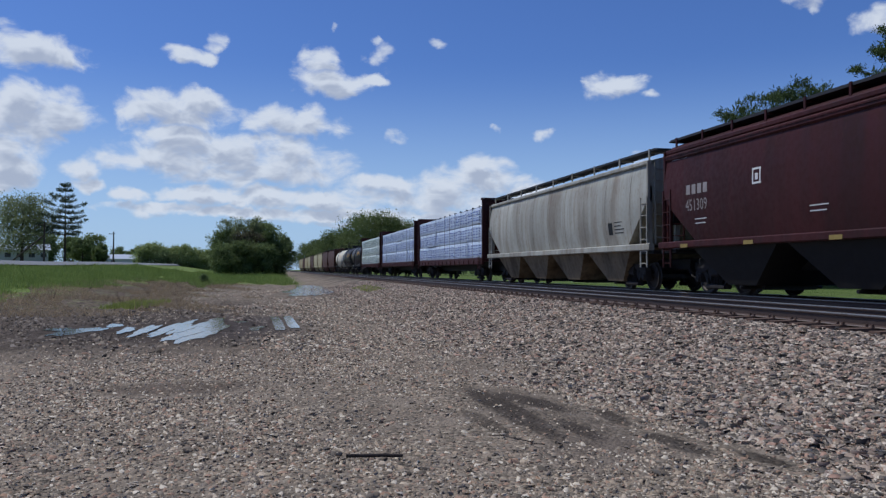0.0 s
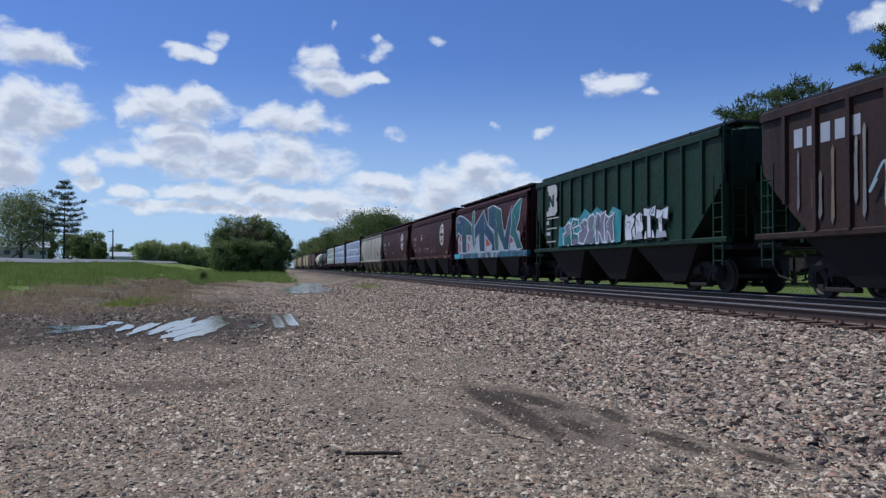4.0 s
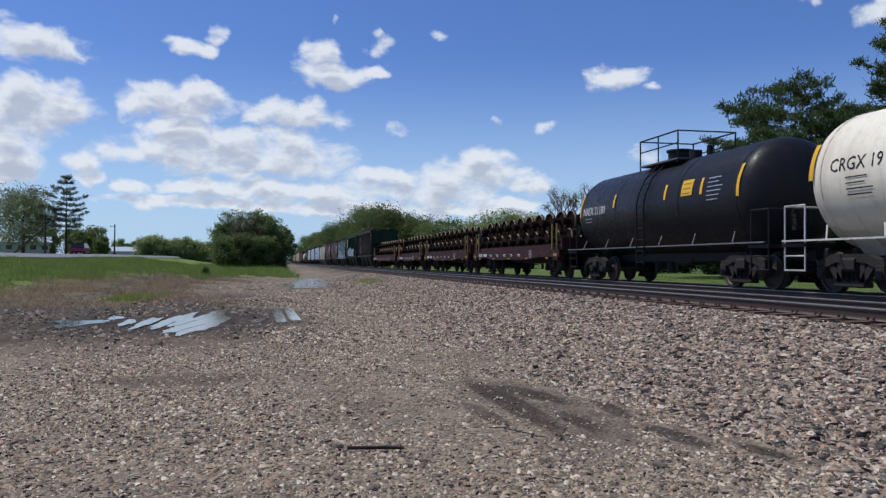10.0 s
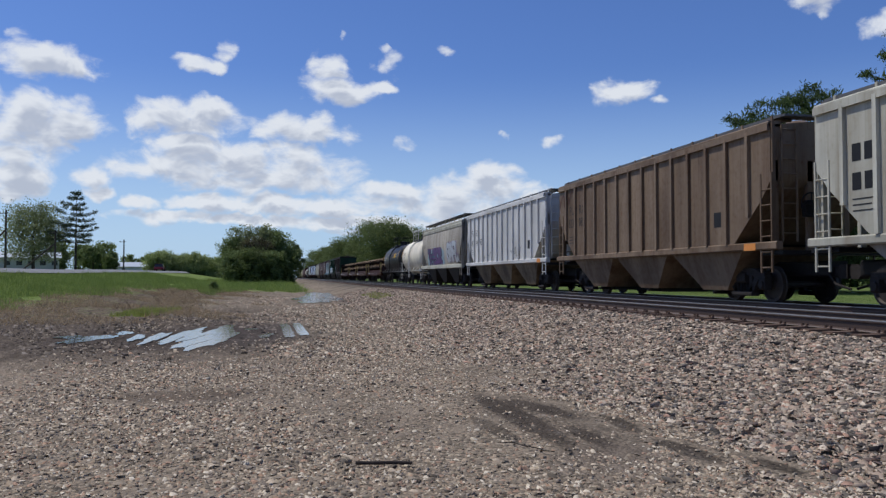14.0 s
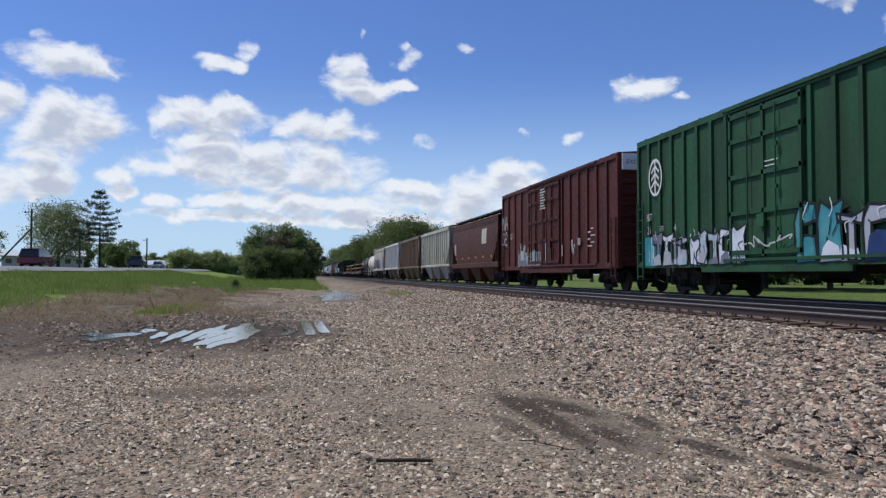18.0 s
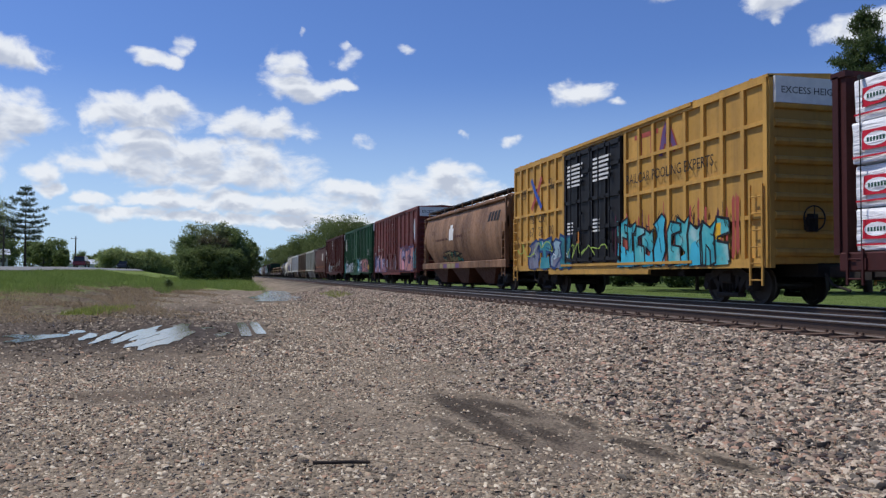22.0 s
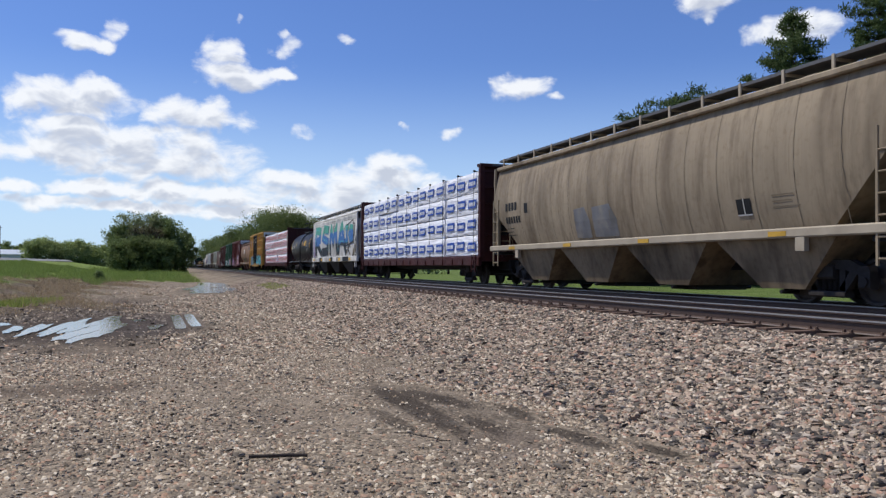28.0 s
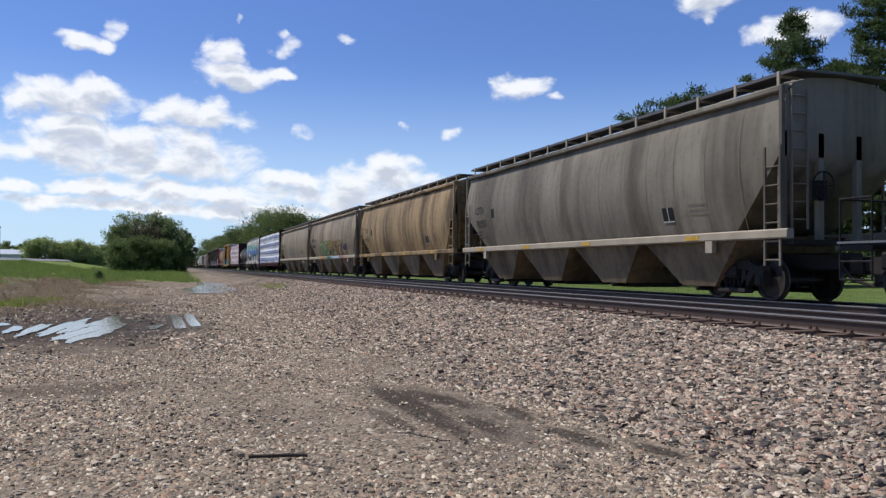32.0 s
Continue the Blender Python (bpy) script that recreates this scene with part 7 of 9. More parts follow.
    broadleaf("round green tree beside the farm building", x, y, 10.6, 5.6, M_LEAFHAZE, 130, 1.35, 0.2, low=0.22, group="trees by the highway")
    broadleaf("round green tree beside the farm building", *at(-19.6, 155), 7.0, 3.4, M_LEAFDARK, 131, 0.6, 0.22, low=0.45, group="trees by the highway")
    x, y = at(-12.95, 148)
    pine("dark conifer with flat tiers by the highway", x, y, 13.0, 4.9, 132, M_PINEFAR, 2.4, 0.36, 10, openness=0.12, droop=0.02, clear=0.36)
    for i, (a, d, h) in enumerate([(-11.9, 165, 4.6), (-11.3, 170, 5.2), (-10.9, 160, 3.2), (-12.5, 172, 5.0), (-13.8, 175, 5.5), (-9.8, 250, 5.0), (-8.9, 260, 4.6)]):
        broadleaf("green shrub beyond the highway", *at(a, d), h, h * 0.5, M_LEAFDARK, 140 + i, 0.6, 0.26, "shrub", 0.05, "bush", "shrubs beyond the highway")
    for i in range(26):
        a = -40 + i * 1.6 + random.uniform(-0.5, 0.5)
        if -21 < a < -2:
            a -= 24
        broadleaf("distant tree on the horizon", *at(a, 330 + random.uniform(-20, 30)), 9 + random.uniform(-1, 3), 6.5, M_LEAFDARK, 160 + i, 0.35, 0.7, low=0.05, group="distant trees")
    for i in range(12):
        broadleaf("distant tree on the horizon", *at(31 + i * 3.2, 260), 12, 8, M_LEAFDARK, 200 + i, 0.35, 0.7, low=0.05, group="distant trees")
    # small dark bush and field weeds
    broadleaf("small dark bush in the weeds", *at(-4.3, 84), 1.0, 0.5, M_LEAFDARK, 220, 0.4, 0.07, "small_bush", 0.05, "bush", "weeds")
    blades("field_grass", "green grass of the roadside field", -21.4, -9, 36, 140, 90000, 0.26, M_GRASS, 5, lambda x, y: (x < -12.2 + 1.1 * np.sin(y * 0.23) + 0.6 * np.sin(y * 0.9)))
    blades("verge_grass", "grass at the end of the gravel lane", -12, 5, 62, 150, 46000, 0.40, M_GRASS, 6, lambda x, y: (x < 2.2 + 0.8 * np.sin(y * 0.4)) & (y + 9 * np.sin(x * 0.8) + 5 * np.sin(x * 2.3 + y * 0.2) > 80))
    blades("lawn_grass", "mown lawn behind the track", 17.2, 40, 12, 70, 60000, 0.06, M_LAWN, 7)
    blades("dry_weeds", "dry straw-coloured weeds at the field's edge", -13.5, -0.5, 27, 95, 60000, 0.15, M_STRAW, 8, lambda x, y: (np.sin(x * 1.1 + y * 0.35) * np.sin(y * 0.22) > -0.35) & (x + 1.6 * np.sin(y * 0.41 + x) + 1.3 * np.sin(y * 1.9 + x * 3.7) < -3.2), 0.9)
    blades("weed_tuft", "green weeds in the straw", -6.6, -3.8, 31, 41, 5000, 0.17, M_WEED, 9, lambda x, y: ((x + 5.2) / 1.3) ** 2 + ((y - 35.5) / 4.2) ** 2 + 0.9 * np.sin(x * 3.1 + y) * np.sin(y * 1.3 - x * 2) < 0.62)
    blades("weed_tuft", "green weeds beside the ballast", 5.6, 6.6, 46, 56, 900, 0.14, M_WEED, 10)
    s = Shape()
    for i in range(26):
        rng = random.Random(300 + i)
        x, y = rng.uniform(-12, -3.5), rng.uniform(34, 80)
        z = float(ground_z(x, y))
        for _ in range(9):
            a = rng.uniform(0, 6.28)
            s.tube((x, y, z), (x + 0.25 * math.cos(a), y + 0.25 * math.sin(a), z + rng.uniform(0.25, 0.6)), 0.006, 4, 0.002)
    tagged(new("dead_weeds", s.mesh("dead_weeds", M_STALK)), "dead brown weed stalks in the straw", "weed", kind="stuff")


build_plants()


# ---- the highway, poles, buildings and traffic ----
def build_roadside():
    M_ROAD = plain("pale_concrete_road", (0.27, 0.265, 0.25), 0.85, 0, 0.12, 0.6, 0.2)
    M_WOODPOLE = plain("grey_pole_wood", (0.085, 0.068, 0.055), 0.9, 0, 0.3, 4, 0.3)
    M_WALLW = plain("pale_siding", (0.55, 0.56, 0.57), 0.7, 0, 0.12, 3, 0.2)
    M_ROOF = plain("grey_metal_roof", (0.50, 0.53, 0.55), 0.5, 0.2, 0.12, 3, 0.2)
    M_GLASS = plain("dark_window_glass", (0.02, 0.025, 0.03), 0.1, 0, 0.2, 2, 0)
    ys = [-200, -50, 20, 40, 60, 70, 90, 120, 200, 400, 1500]
    s = Shape()
    s.loft([[(-29.2, y, float(ground_z(-26, y)) + dz) for dz in (-0.3, 0.13)] + [(-22.6, y, float(ground_z(-26, y)) + 0.13), (-21.6, y, float(ground_z(-26, y)) - 0.25)] for y in ys])
    tagged(new("highway", s.mesh("highway", M_ROAD)), "pale concrete highway along the field", "road", kind="structure")
    M_PAINT = plain("yellow_road_paint", (0.6, 0.42, 0.05), 0.8, 0, 0.2, 3, 0)
    s = Shape()
    for y0, y1 in zip(ys, ys[1:]):
        za, zb = float(ground_z(-26, y0)) + 0.136, float(ground_z(-26, y1)) + 0.136
        s.add([(-25.97, y0, za), (-25.83, y0, za), (-25.83, y1, zb), (-25.97, y1, zb)], [(0, 1, 2, 3)])
    tagged(new("road_marking", s.mesh("road_marking", M_PAINT)), "worn yellow centre line of the highway", "road marking", kind="structure")

    def pole(a, d, h, label, brace=True, arm=True):
        x, y = at(a, d)
        z = float(ground_z(x, y)) - 0.1
        t = thing("utility_pole", label, "utility pole", "utility poles")
        part("pole", Shape().tube((x, y, z), (x, y, z + h), 0.17, 10, 0.11), M_WOODPOLE, t, smooth=60)
        if arm:
            s = Shape().tube((x - 0.9, y, z + h - 0.5), (x + 0.3, y, z + h - 0.35), 0.05, 6)
            s.lathe([(0, 0), (0, 0.07), (0.22, 0.05), (0.22, 0)], 8, "z", (x - 0.8, y, z + h - 0.45))
            part("cross_arm", s, M_WOODPOLE, t)
        if brace:
            part("push_brace", Shape().tube((x - 4.8, y - 0.3, z), (x, y, z + h * 0.68), 0.14, 8, 0.11), M_WOODPOLE, t)

    pole(-16.95, 122, 8.2, "grey wooden utility pole with a slanted brace")
    pole(-14.15, 140, 6.4, "grey wooden utility pole with a slanted brace")
    pole(-10.05, 178, 6.6, "thin grey wooden utility pole", False)

    def shed(name, a0, a1, d, h, rh, label, windows):
        x0, y0 = at(a0, d)
        x1, y1 = at(a1, d)
        z = min(float(ground_z(x0, y0)), float(ground_z(x1, y1))) - 0.1
        w = math.hypot(x1 - x0, y1 - y0)
        t = thing(name, label, "building", "farm buildings", m=Matrix.Translation((x0, y0, z)) @ Matrix.Rotation(math.atan2(y1 - y0, x1 - x0), 4, "Z"))
        s = Shape().box(0, w, 0, 7, 0, h)
        part("wall", s, M_WALLW, t, "pale siding")
        s = Shape().loft([[(x, -0.4, h - 0.05), (x, -0.4, h + 0.05), (x, 3.5, h + rh), (x, 7.4, h + 0.05), (x, 7.4, h - 0.05), (x, 3.5, h + rh - 0.12)] for x in (-0.4, w + 0.4)])
        part("roof", s, M_ROOF, t, "pale metal roof")
        for i in range(windows):
            x = w * (i + 0.6) / windows
            win = part("window", Shape().box(x - 0.55, x + 0.55, -0.05, 0.02, h * 0.4, h * 0.8), M_WALLW, t)
            part("pane", Shape().box(x - 0.46, x + 0.46, -0.07, -0.04, h * 0.44, h * 0.77), M_GLASS, win)

    shed("farm_building", -18.6, -13.9, 158, 2.3, 1.1, "low pale farm building with a row of windows", 7)
    shed("long_shed", -12.2, -8.2, 235, 1.7, 1.3, "long low shed with a pale metal roof", 3)


def make_vehicle(name, label, paint, L, W, H, cab, bed=False):
    """A passenger car or pickup, front towards -Y."""
    M_TYRE = plain("tyre_rubber", (0.02, 0.02, 0.02), 0.9, 0, 0.2, 8, 0)
    M_CGLASS = plain("car_glass", (0.015, 0.018, 0.02), 0.08, 0, 0.1, 2, 0)
    M_LAMP = plain("head_lamp", (0.85, 0.85, 0.82), 0.15, 0, 0.05, 2, 0)
    t = thing(name, label, "car", "traffic on the highway")
    h = W / 2
    b = 0.52 * H
    s = Shape()
    prof = [(-L / 2, 0.35), (-L / 2 + 0.08, b * 0.95), (-L * 0.22, b * 1.1), (L * 0.3, b * 1.12), (L / 2 - 0.05, b * 1.02), (L / 2, 0.4), (L * 0.42, 0.25), (-L * 0.42, 0.25)]
    s.loft([[(x, y, z) for y, z in prof] for x in (-h, h)])
    part("body", s, paint, t, smooth=30)
    c0, c1 = cab
    s = Shape()
    lo = [(-h * 0.95, c0 - 0.5, b * 1.08), (h * 0.95, c0 - 0.5, b * 1.08), (h * 0.95, c1 + 0.4, b * 1.08), (-h * 0.95, c1 + 0.4, b * 1.08)]
    hi = [(-h * 0.78, c0 + 0.15, H - 0.05), (h * 0.78, c0 + 0.15, H - 0.05), (h * 0.78, c1, H - 0.05), (-h * 0.78, c1, H - 0.05)]
    s.loft([lo, hi])
    part("glasshouse", s, M_CGLASS, t)
    part("roof", Shape().box(-h * 0.8, h * 0.8, c0 + 0.1, c1 + 0.05, H - 0.06, H, 0.02), paint, t)
    if bed:
        part("bed_side", Shape().box(-h, -h + 0.08, c1 + 0.3, L / 2 - 0.05, b * 0.9, b * 1.35).box(h - 0.08, h, c1 + 0.3, L / 2 - 0.05, b * 0.9, b * 1.35), paint, t)
    for x in (-1, 1):
        part("headlight", Shape().box(x * h * 0.75 - 0.18, x * h * 0.75 + 0.18, -L / 2 - 0.02, -L / 2 + 0.1, b * 0.68, b * 0.88), M_LAMP, t)
        for y in (-L * 0.31, L * 0.31):
            w = part("wheel", Shape().lathe([(x * (h - 0.2), 0), (x * (h - 0.2), 0.33), (x * (h + 0.01), 0.33), (x * (h + 0.01), 0)], 16, "x", (0, y, 0.33)), M_TYRE, t, smooth=40)
            part("rim", Shape().lathe([(x * (h + 0.005), 0), (x * (h + 0.005), 0.2), (x * (h + 0.02), 0.17), (x * (h + 0.02), 0)], 12, "x", (0, y, 0.33)), M_GALV, w)
    return t


build_roadside()


# ---- the train: each car with its length and its place along the train ----
TRAIN = []
LOADS = []


def place(car, lead, tail, *loads):
    """lead, tail: where the car's ends lie along the train, in train units."""
    TRAIN.append((car, (lead + tail) / 2 * K))
    for ob in loads:
        TRAIN.append((ob, (lead + tail) / 2 * K))


def span_of(lead, tail):
    return (lead - tail) * K


SIGN = lambda y, z, n, s=1.0: [(y - i * 0.24 * s, z, 0.17 * s, 0.26 * s) for i in range(n)]
SMALL = lambda y, z, rows_, n=5: [(y, z - 0.12 * i, 0.55 + 0.07 * ((i * 7 + n) % 4), 0.026) for i in range(rows_)]


def emblem(car, width, y, z, r):
    """A round white badge with a dark cross on it."""
    s = Shape()
    n = 28
    for a, b in ((1.0, 0.80), (0.68, 0.0)):
        for i in range(n):
            t0, t1 = i * math.tau / n, (i + 1) * math.tau / n
            q = []
            for rr, t in ((a, t0), (a, t1), (max(b, 0.01), t1), (max(b, 0.01), t0)):
                zz = z + r * rr * math.sin(t)
                q.append((-width(zz) - 0.008, y + r * rr * math.cos(t) * 0.86, zz))
            s.add(q, [(0, 1, 2, 3)])
    badge = part("round_emblem", s, M_WHITE, car, "round white emblem")
    s = Shape()
    for l, h in ((0.26, 1.36), (1.36, 0.26)):
        for i in range(4):
            za, zb = z - r * h / 2 + r * h * i / 4, z - r * h / 2 + r * h * (i + 1) / 4
            o = 0.016 if l > h else 0.014
            s.add([(-width(za) - o, y + r * l / 2, za), (-width(za) - o, y - r * l / 2, za), (-width(zb) - o, y - r * l / 2, zb), (-width(zb) - o, y + r * l / 2, zb)], [(0, 1, 2, 3)])
    part("emblem_cross", s, M_MAROON, badge)


def build_train():
    # far head of the train
    lead = 154.0
    for i in range(9):
        L = span_of(15.6, 0)
        car, w = covered_hopper("pale yellow covered hopper car with dark running boards", L, M_OLDHOP if i % 3 else M_BROWN, 4.3, 1.55, 4.55)
        place(car, lead + 15.6, lead)
        lead += 16.3
    car, w = covered_hopper("brown covered hopper car", span_of(153, 138), M_BROWN, 4.2, 1.55, 4.5)
    place(car, 153, 138)
    for a, b, mt in ((137, 124.6, M_TANKWHITE), (123.8, 111.4, M_TANKBLACK), (110.6, 98.4, M_TANKBLACK)):
        car, w = tank_car("tank car with a rounded shell" if mt is M_TANKBLACK else "white tank car with a rounded shell", span_of(a, b), mt)
        place(car, a, b)
    # three lumber cars
    for a, b, wrap, style, txt in ((97.2, 80.4, M_WRAPGREEN, "bars", "pale wrapped"), (79.3, 60.7, M_WRAPBLUE, "stripe", "blue and white wrapped"), (59.4, 40.5, M_WRAPBLUE, "stripe", "blue and white wrapped")):
        L = span_of(a, b)
        car = centerbeam("dark red centre-beam flat car with end bulkheads", L, M_BEAM, 4.72, 1.42)
        load = lumber_load(txt + " lumber stacked on the flat car", L, wrap, 3, 6, style, 1.46, 4.35, int(a))
        place(car, a, b, load)
    # pale grey hopper
    L = span_of(39.7, 21.6)
    car, w = covered_hopper("pale grey covered hopper car with rust stains", L, M_GRAYCAR, 4.18, 1.62, 4.45, bulge=0.12, sill_h=0.22, under=M_UNDER, board=M_WALK, top_board=0.40, bays=4, tuck=1.2, crown=1.3, seams=9)
    marks(car, w, [(-L / 2 + 3.4, 2.0, 0.34, 0.42)], M_BLACK, "stencil_box")
    marks(car, w, SMALL(-L / 2 + 2.9, 2.4, 4), M_BLACK)
    place(car, 39.7, 21.6)
    # maroon hoppers
    for a, b, num in ((21.3, 6.1, "451309"), (5.2, -9.6, "460565")):
        L = span_of(a, b)
        car, w = covered_hopper("unseen dark maroon covered hopper car added behind the last tank car with a round white emblem", L, M_MAROON, 4.28, 1.62, 4.72, bulge=0.12, sill_h=0.2, bays=3, top_board=0.38, posts=11, under=M_STEEL, fascia=0.26, tuck=1.0, crown=1.1)
        y = L / 2 - 1.75
        marks(car, w, [(y - 0.30 * i, 2.92, 0.21, 0.27) for i in range(4)], M_DULLMARK, "lettered_bars")
        lettering(car, w, num, y + 0.05, 2.46, 0.46, M_DULLMARK, "car_number", 0.84)
        marks(car, w, SMALL(y - 0.4, 2.2, 2), M_WHITE)
        marks(car, w, [(L / 2 - 0.75, 4.02, 0.9, 0.1)], M_WHITE, "end_stencil")
        marks(car, w, [(y - 3.2, 2.9, 0.36, 0.05), (y - 3.2, 3.25, 0.36, 0.05), (y - 3.2, 2.9, 0.05, 0.4), (y - 3.5, 2.9, 0.05, 0.4), (y - 3.32, 3.0, 0.12, 0.16)], M_WHITE, "stencil_frame")
        marks(car, w, SMALL(y - 5.3, 2.2, 2), M_WHITE)
        marks(car, w, [(-L / 2 + 2.3, 1.72, 0.4, 0.2)], M_STAKE, "yellow_patch")
        emblem(car, w, -L / 2 + 3.3, 3.05, 0.74)
        for i in range(5):
            y2 = L / 2 - 1.7 - i * (L - 3.6) / 4
            part("reflector", Shape().box(-1.64, -1.63, y2 - 0.2, y2 + 0.2, 1.43, 1.53), M_STAKE, car)
        if num == "460565":
            for k in range(3):
                scribble(car, w, L / 2 - 3.2 - 2.6 * k, 1.8, 1.9, 0.55, M_DULLMARK, 40 + k, 14, 0.014)
        place(car, a, b)
    # maroon hopper under a large spray painting
    a, b = -10.3, -24.3
    L = span_of(a, b)
    car, w = covered_hopper("maroon covered hopper car covered in blue and white graffiti", L, M_MAROON, 4.28, 1.62, 4.72, bulge=0.10, sill_h=0.3, sill=M_SILLPAINT, top_board=0.38, under=M_STEEL, fascia=0.2)
    shape_paint(car, w, L, [(0.8, 1.64), (13.6, 1.64), (13.5, 2.5), (12.4, 2.75), (9.4, 2.6), (7.6, 2.7), (4.6, 2.75), (1.4, 2.8), (0.7, 2.5)], M_CHALK, None, 0, 0.004, "spray_background")
    for u, z, wide, h in ((1.15, 1.75, 0.35, 0.55), (1.35, 2.35, 0.3, 0.4), (3.4, 1.75, 0.3, 0.5), (3.6, 2.35, 0.4, 0.3), (4.9, 2.1, 0.4, 0.45), (7.5, 1.95, 0.8, 0.45), (9.3, 2.2, 0.25, 0.4), (10.5, 1.9, 0.5, 0.4), (12.0, 2.0, 0.4, 0.45), (12.75, 2.2, 0.35, 0.5)):
        shape_paint(car, w, L, [(u, z), (u + wide, z + 0.05), (u + wide * 0.8, z + h), (u - 0.08, z + h * 0.92)], M_REDSPRAY, None, 0, 0.009, "red_wedge")
    letters = [
        ([(0.35, 3.85), (1.0, 4.02), (2.3, 3.86), (3.6, 3.55), (4.55, 3.2), (4.6, 2.62), (3.15, 2.72), (3.05, 1.66), (2.0, 1.66), (1.95, 2.72), (0.95, 2.95), (0.55, 2.6)], M_NAVYGREEN),
        ([(4.42, 3.25), (4.5, 4.02), (4.75, 4.16), (5.02, 3.85), (4.98, 2.7), (5.1, 2.0), (4.6, 1.95), (4.55, 2.5)], M_SEAGREEN),
        ([(5.05, 3.12), (6.9, 3.95), (7.9, 3.1), (9.35, 2.5), (9.4, 1.66), (8.5, 1.66), (8.7, 1.95), (7.25, 2.62), (7.1, 1.66), (6.1, 1.66), (6.05, 2.65), (5.15, 2.35)], M_NAVYGREEN),
        ([(7.8, 4.0), (8.7, 4.12), (10.4, 3.75), (11.1, 2.35), (12.2, 3.85), (12.3, 2.9), (11.6, 1.66), (10.9, 1.66), (9.9, 2.6), (9.9, 1.66), (9.3, 1.66), (9.2, 2.75), (8.2, 3.0)], M_NAVYGREEN),
        ([(12.0, 3.2), (12.5, 3.75), (13.75, 4.18), (13.5, 3.1), (13.0, 2.6), (13.9, 1.7), (13.0, 1.66), (12.5, 2.2), (11.9, 2.4)], M_SEAGREEN),
    ]
    for k, (pts, fill) in enumerate(letters):
        form = shape_paint(car, w, L, pts, fill, M_CHALK, 0.042, 0.016 + 0.009 * (k % 2))
        thin = Shape()
        u = (pts[0][0] + pts[3][0]) / 2
        ribbon(thin, w, flow([(L / 2 - u, 3.3), (L / 2 - u - 0.25, 3.0), (L / 2 - u - 0.1, 2.85)]), 0.016, 0.034)
        part("inner_line", thin, M_ICE, form)
    scribble(car, w, L / 2 - 0.7, 3.5, 0.9, 0.25, M_CHALK, 47, 9, 0.02, 0.04)
    marks(car, lambda z: 1.635, [(L / 2 - 0.3, 1.36, 1.4, 0.26)], M_CYAN, "blue_sill_paint")
    place(car, a, b)
    # green ribbed hopper
    a, b = -25.0, -39.7
    L = span_of(a, b)
    car, w = covered_hopper("dark green ribbed covered hopper car with white lettering", L, M_DKGREEN, 4.42, 1.62, 4.55, ribs=13, bays=3, bulge=0.0, top_board=0.22, under=M_STEEL, sill_h=0.16)
    y = L / 2 - 2.0
    over = lambda z: 1.668
    block = patch(car, over, [(y + 0.1, 2.95), (y - 0.9, 2.95), (y - 1.15, 3.1), (y - 1.15, 3.45), (y - 1.02, 3.58), (y - 1.15, 3.72), (y - 1.15, 4.08), (y - 0.95, 4.22), (y, 4.22), (y, 4.0), (y - 0.14, 3.98), (y - 0.14, 3.18), (y + 0.1, 3.15)], M_FADEDWHITE, 0.004, "block_emblem", "worn white block emblem")
    patch(block, over, [(y - 0.13, 3.82), (y - 0.33, 3.82), (y - 0.6, 3.56), (y - 0.6, 3.82), (y - 0.8, 3.82), (y - 0.8, 3.3), (y - 0.62, 3.3), (y - 0.33, 3.58), (y - 0.33, 3.3), (y - 0.13, 3.32)], M_DKGREEN, 0.009, "emblem_notch")
    for i, (zz, ln, hh) in enumerate(((2.82, 1.45, 0.05), (2.6, 0.3, 0.15), (2.4, 1.2, 0.05), (2.15, 0.45, 0.13), (1.85, 1.1, 0.05))):
        marks(car, over, [(y + 0.1, zz, ln, hh)], M_FADEDWHITE, "lettered_bar")
    shape_paint(car, over, L, [(3.3, 1.66), (9.2, 1.66), (9.3, 2.7), (8.6, 2.9), (8.2, 2.6), (7.2, 3.0), (6.7, 2.75), (6.1, 3.0), (5.6, 2.7), (4.6, 2.75), (4.0, 2.4), (3.4, 2.45)], M_TEALFADE, None, 0, 0.004, "spray_background")
    mural(car, over, L, 4.1, 8.7, 1.68, 2.8, [M_SMOKE, M_SMOKE, M_SEAGREEN], M_PALE, 52, 0.78, 0.03, 0.012, M_SEAGREEN, 0.2)
    mural(car, over, L, 9.5, 12.4, 1.7, 2.75, [M_PALE, M_CHROME], M_BLACK, 53, 0.8, 0.035, 0.012, M_BLACK, 0.2)
    place(car, a, b)
    # sooty ribbed hopper
    a, b = -40.6, -54.9
    L = span_of(a, b)
    car, w = covered_hopper("soot-dark ribbed covered hopper car with a green end", L, M_SOOT, 4.42, 1.62, 4.6, ribs=13, bays=3, bulge=0.0, ends=M_DKGREEN, top_board=0.2, under=M_STEEL, sill_h=0.16)
    part("green_end", Shape().box(-1.5, 1.5, -L / 2 + 0.395, -L / 2 + 0.415, 3.1, 4.45), M_DKGREEN, car, "dark green end sheet")
    for k in range(5):
        marks(car, w, [(L / 2 - 1.6 - 0.45 * k, 3.5, 0.3, 0.42)], M_CHROME, "lettered_bars")
    streaks(car, lambda z: 1.61, L, 1.4, 13.6, 1.8, 4.2, [M_PATCH, M_SEAM, M_DULLMARK], 61, 30)
    scribble(car, lambda z: 1.668, L / 2 - 4.2, 1.75, 1.5, 1.2, M_HAZEBLUE, 60, 8, 0.03)
    place(car, a, b)
    # flat cars with spare wheelsets
    for a, b in ((-56.2, -72.3), (-73.1, -85.0), (-85.6, -99.4), (-100.0, -113.9)):
        L = span_of(a, b)
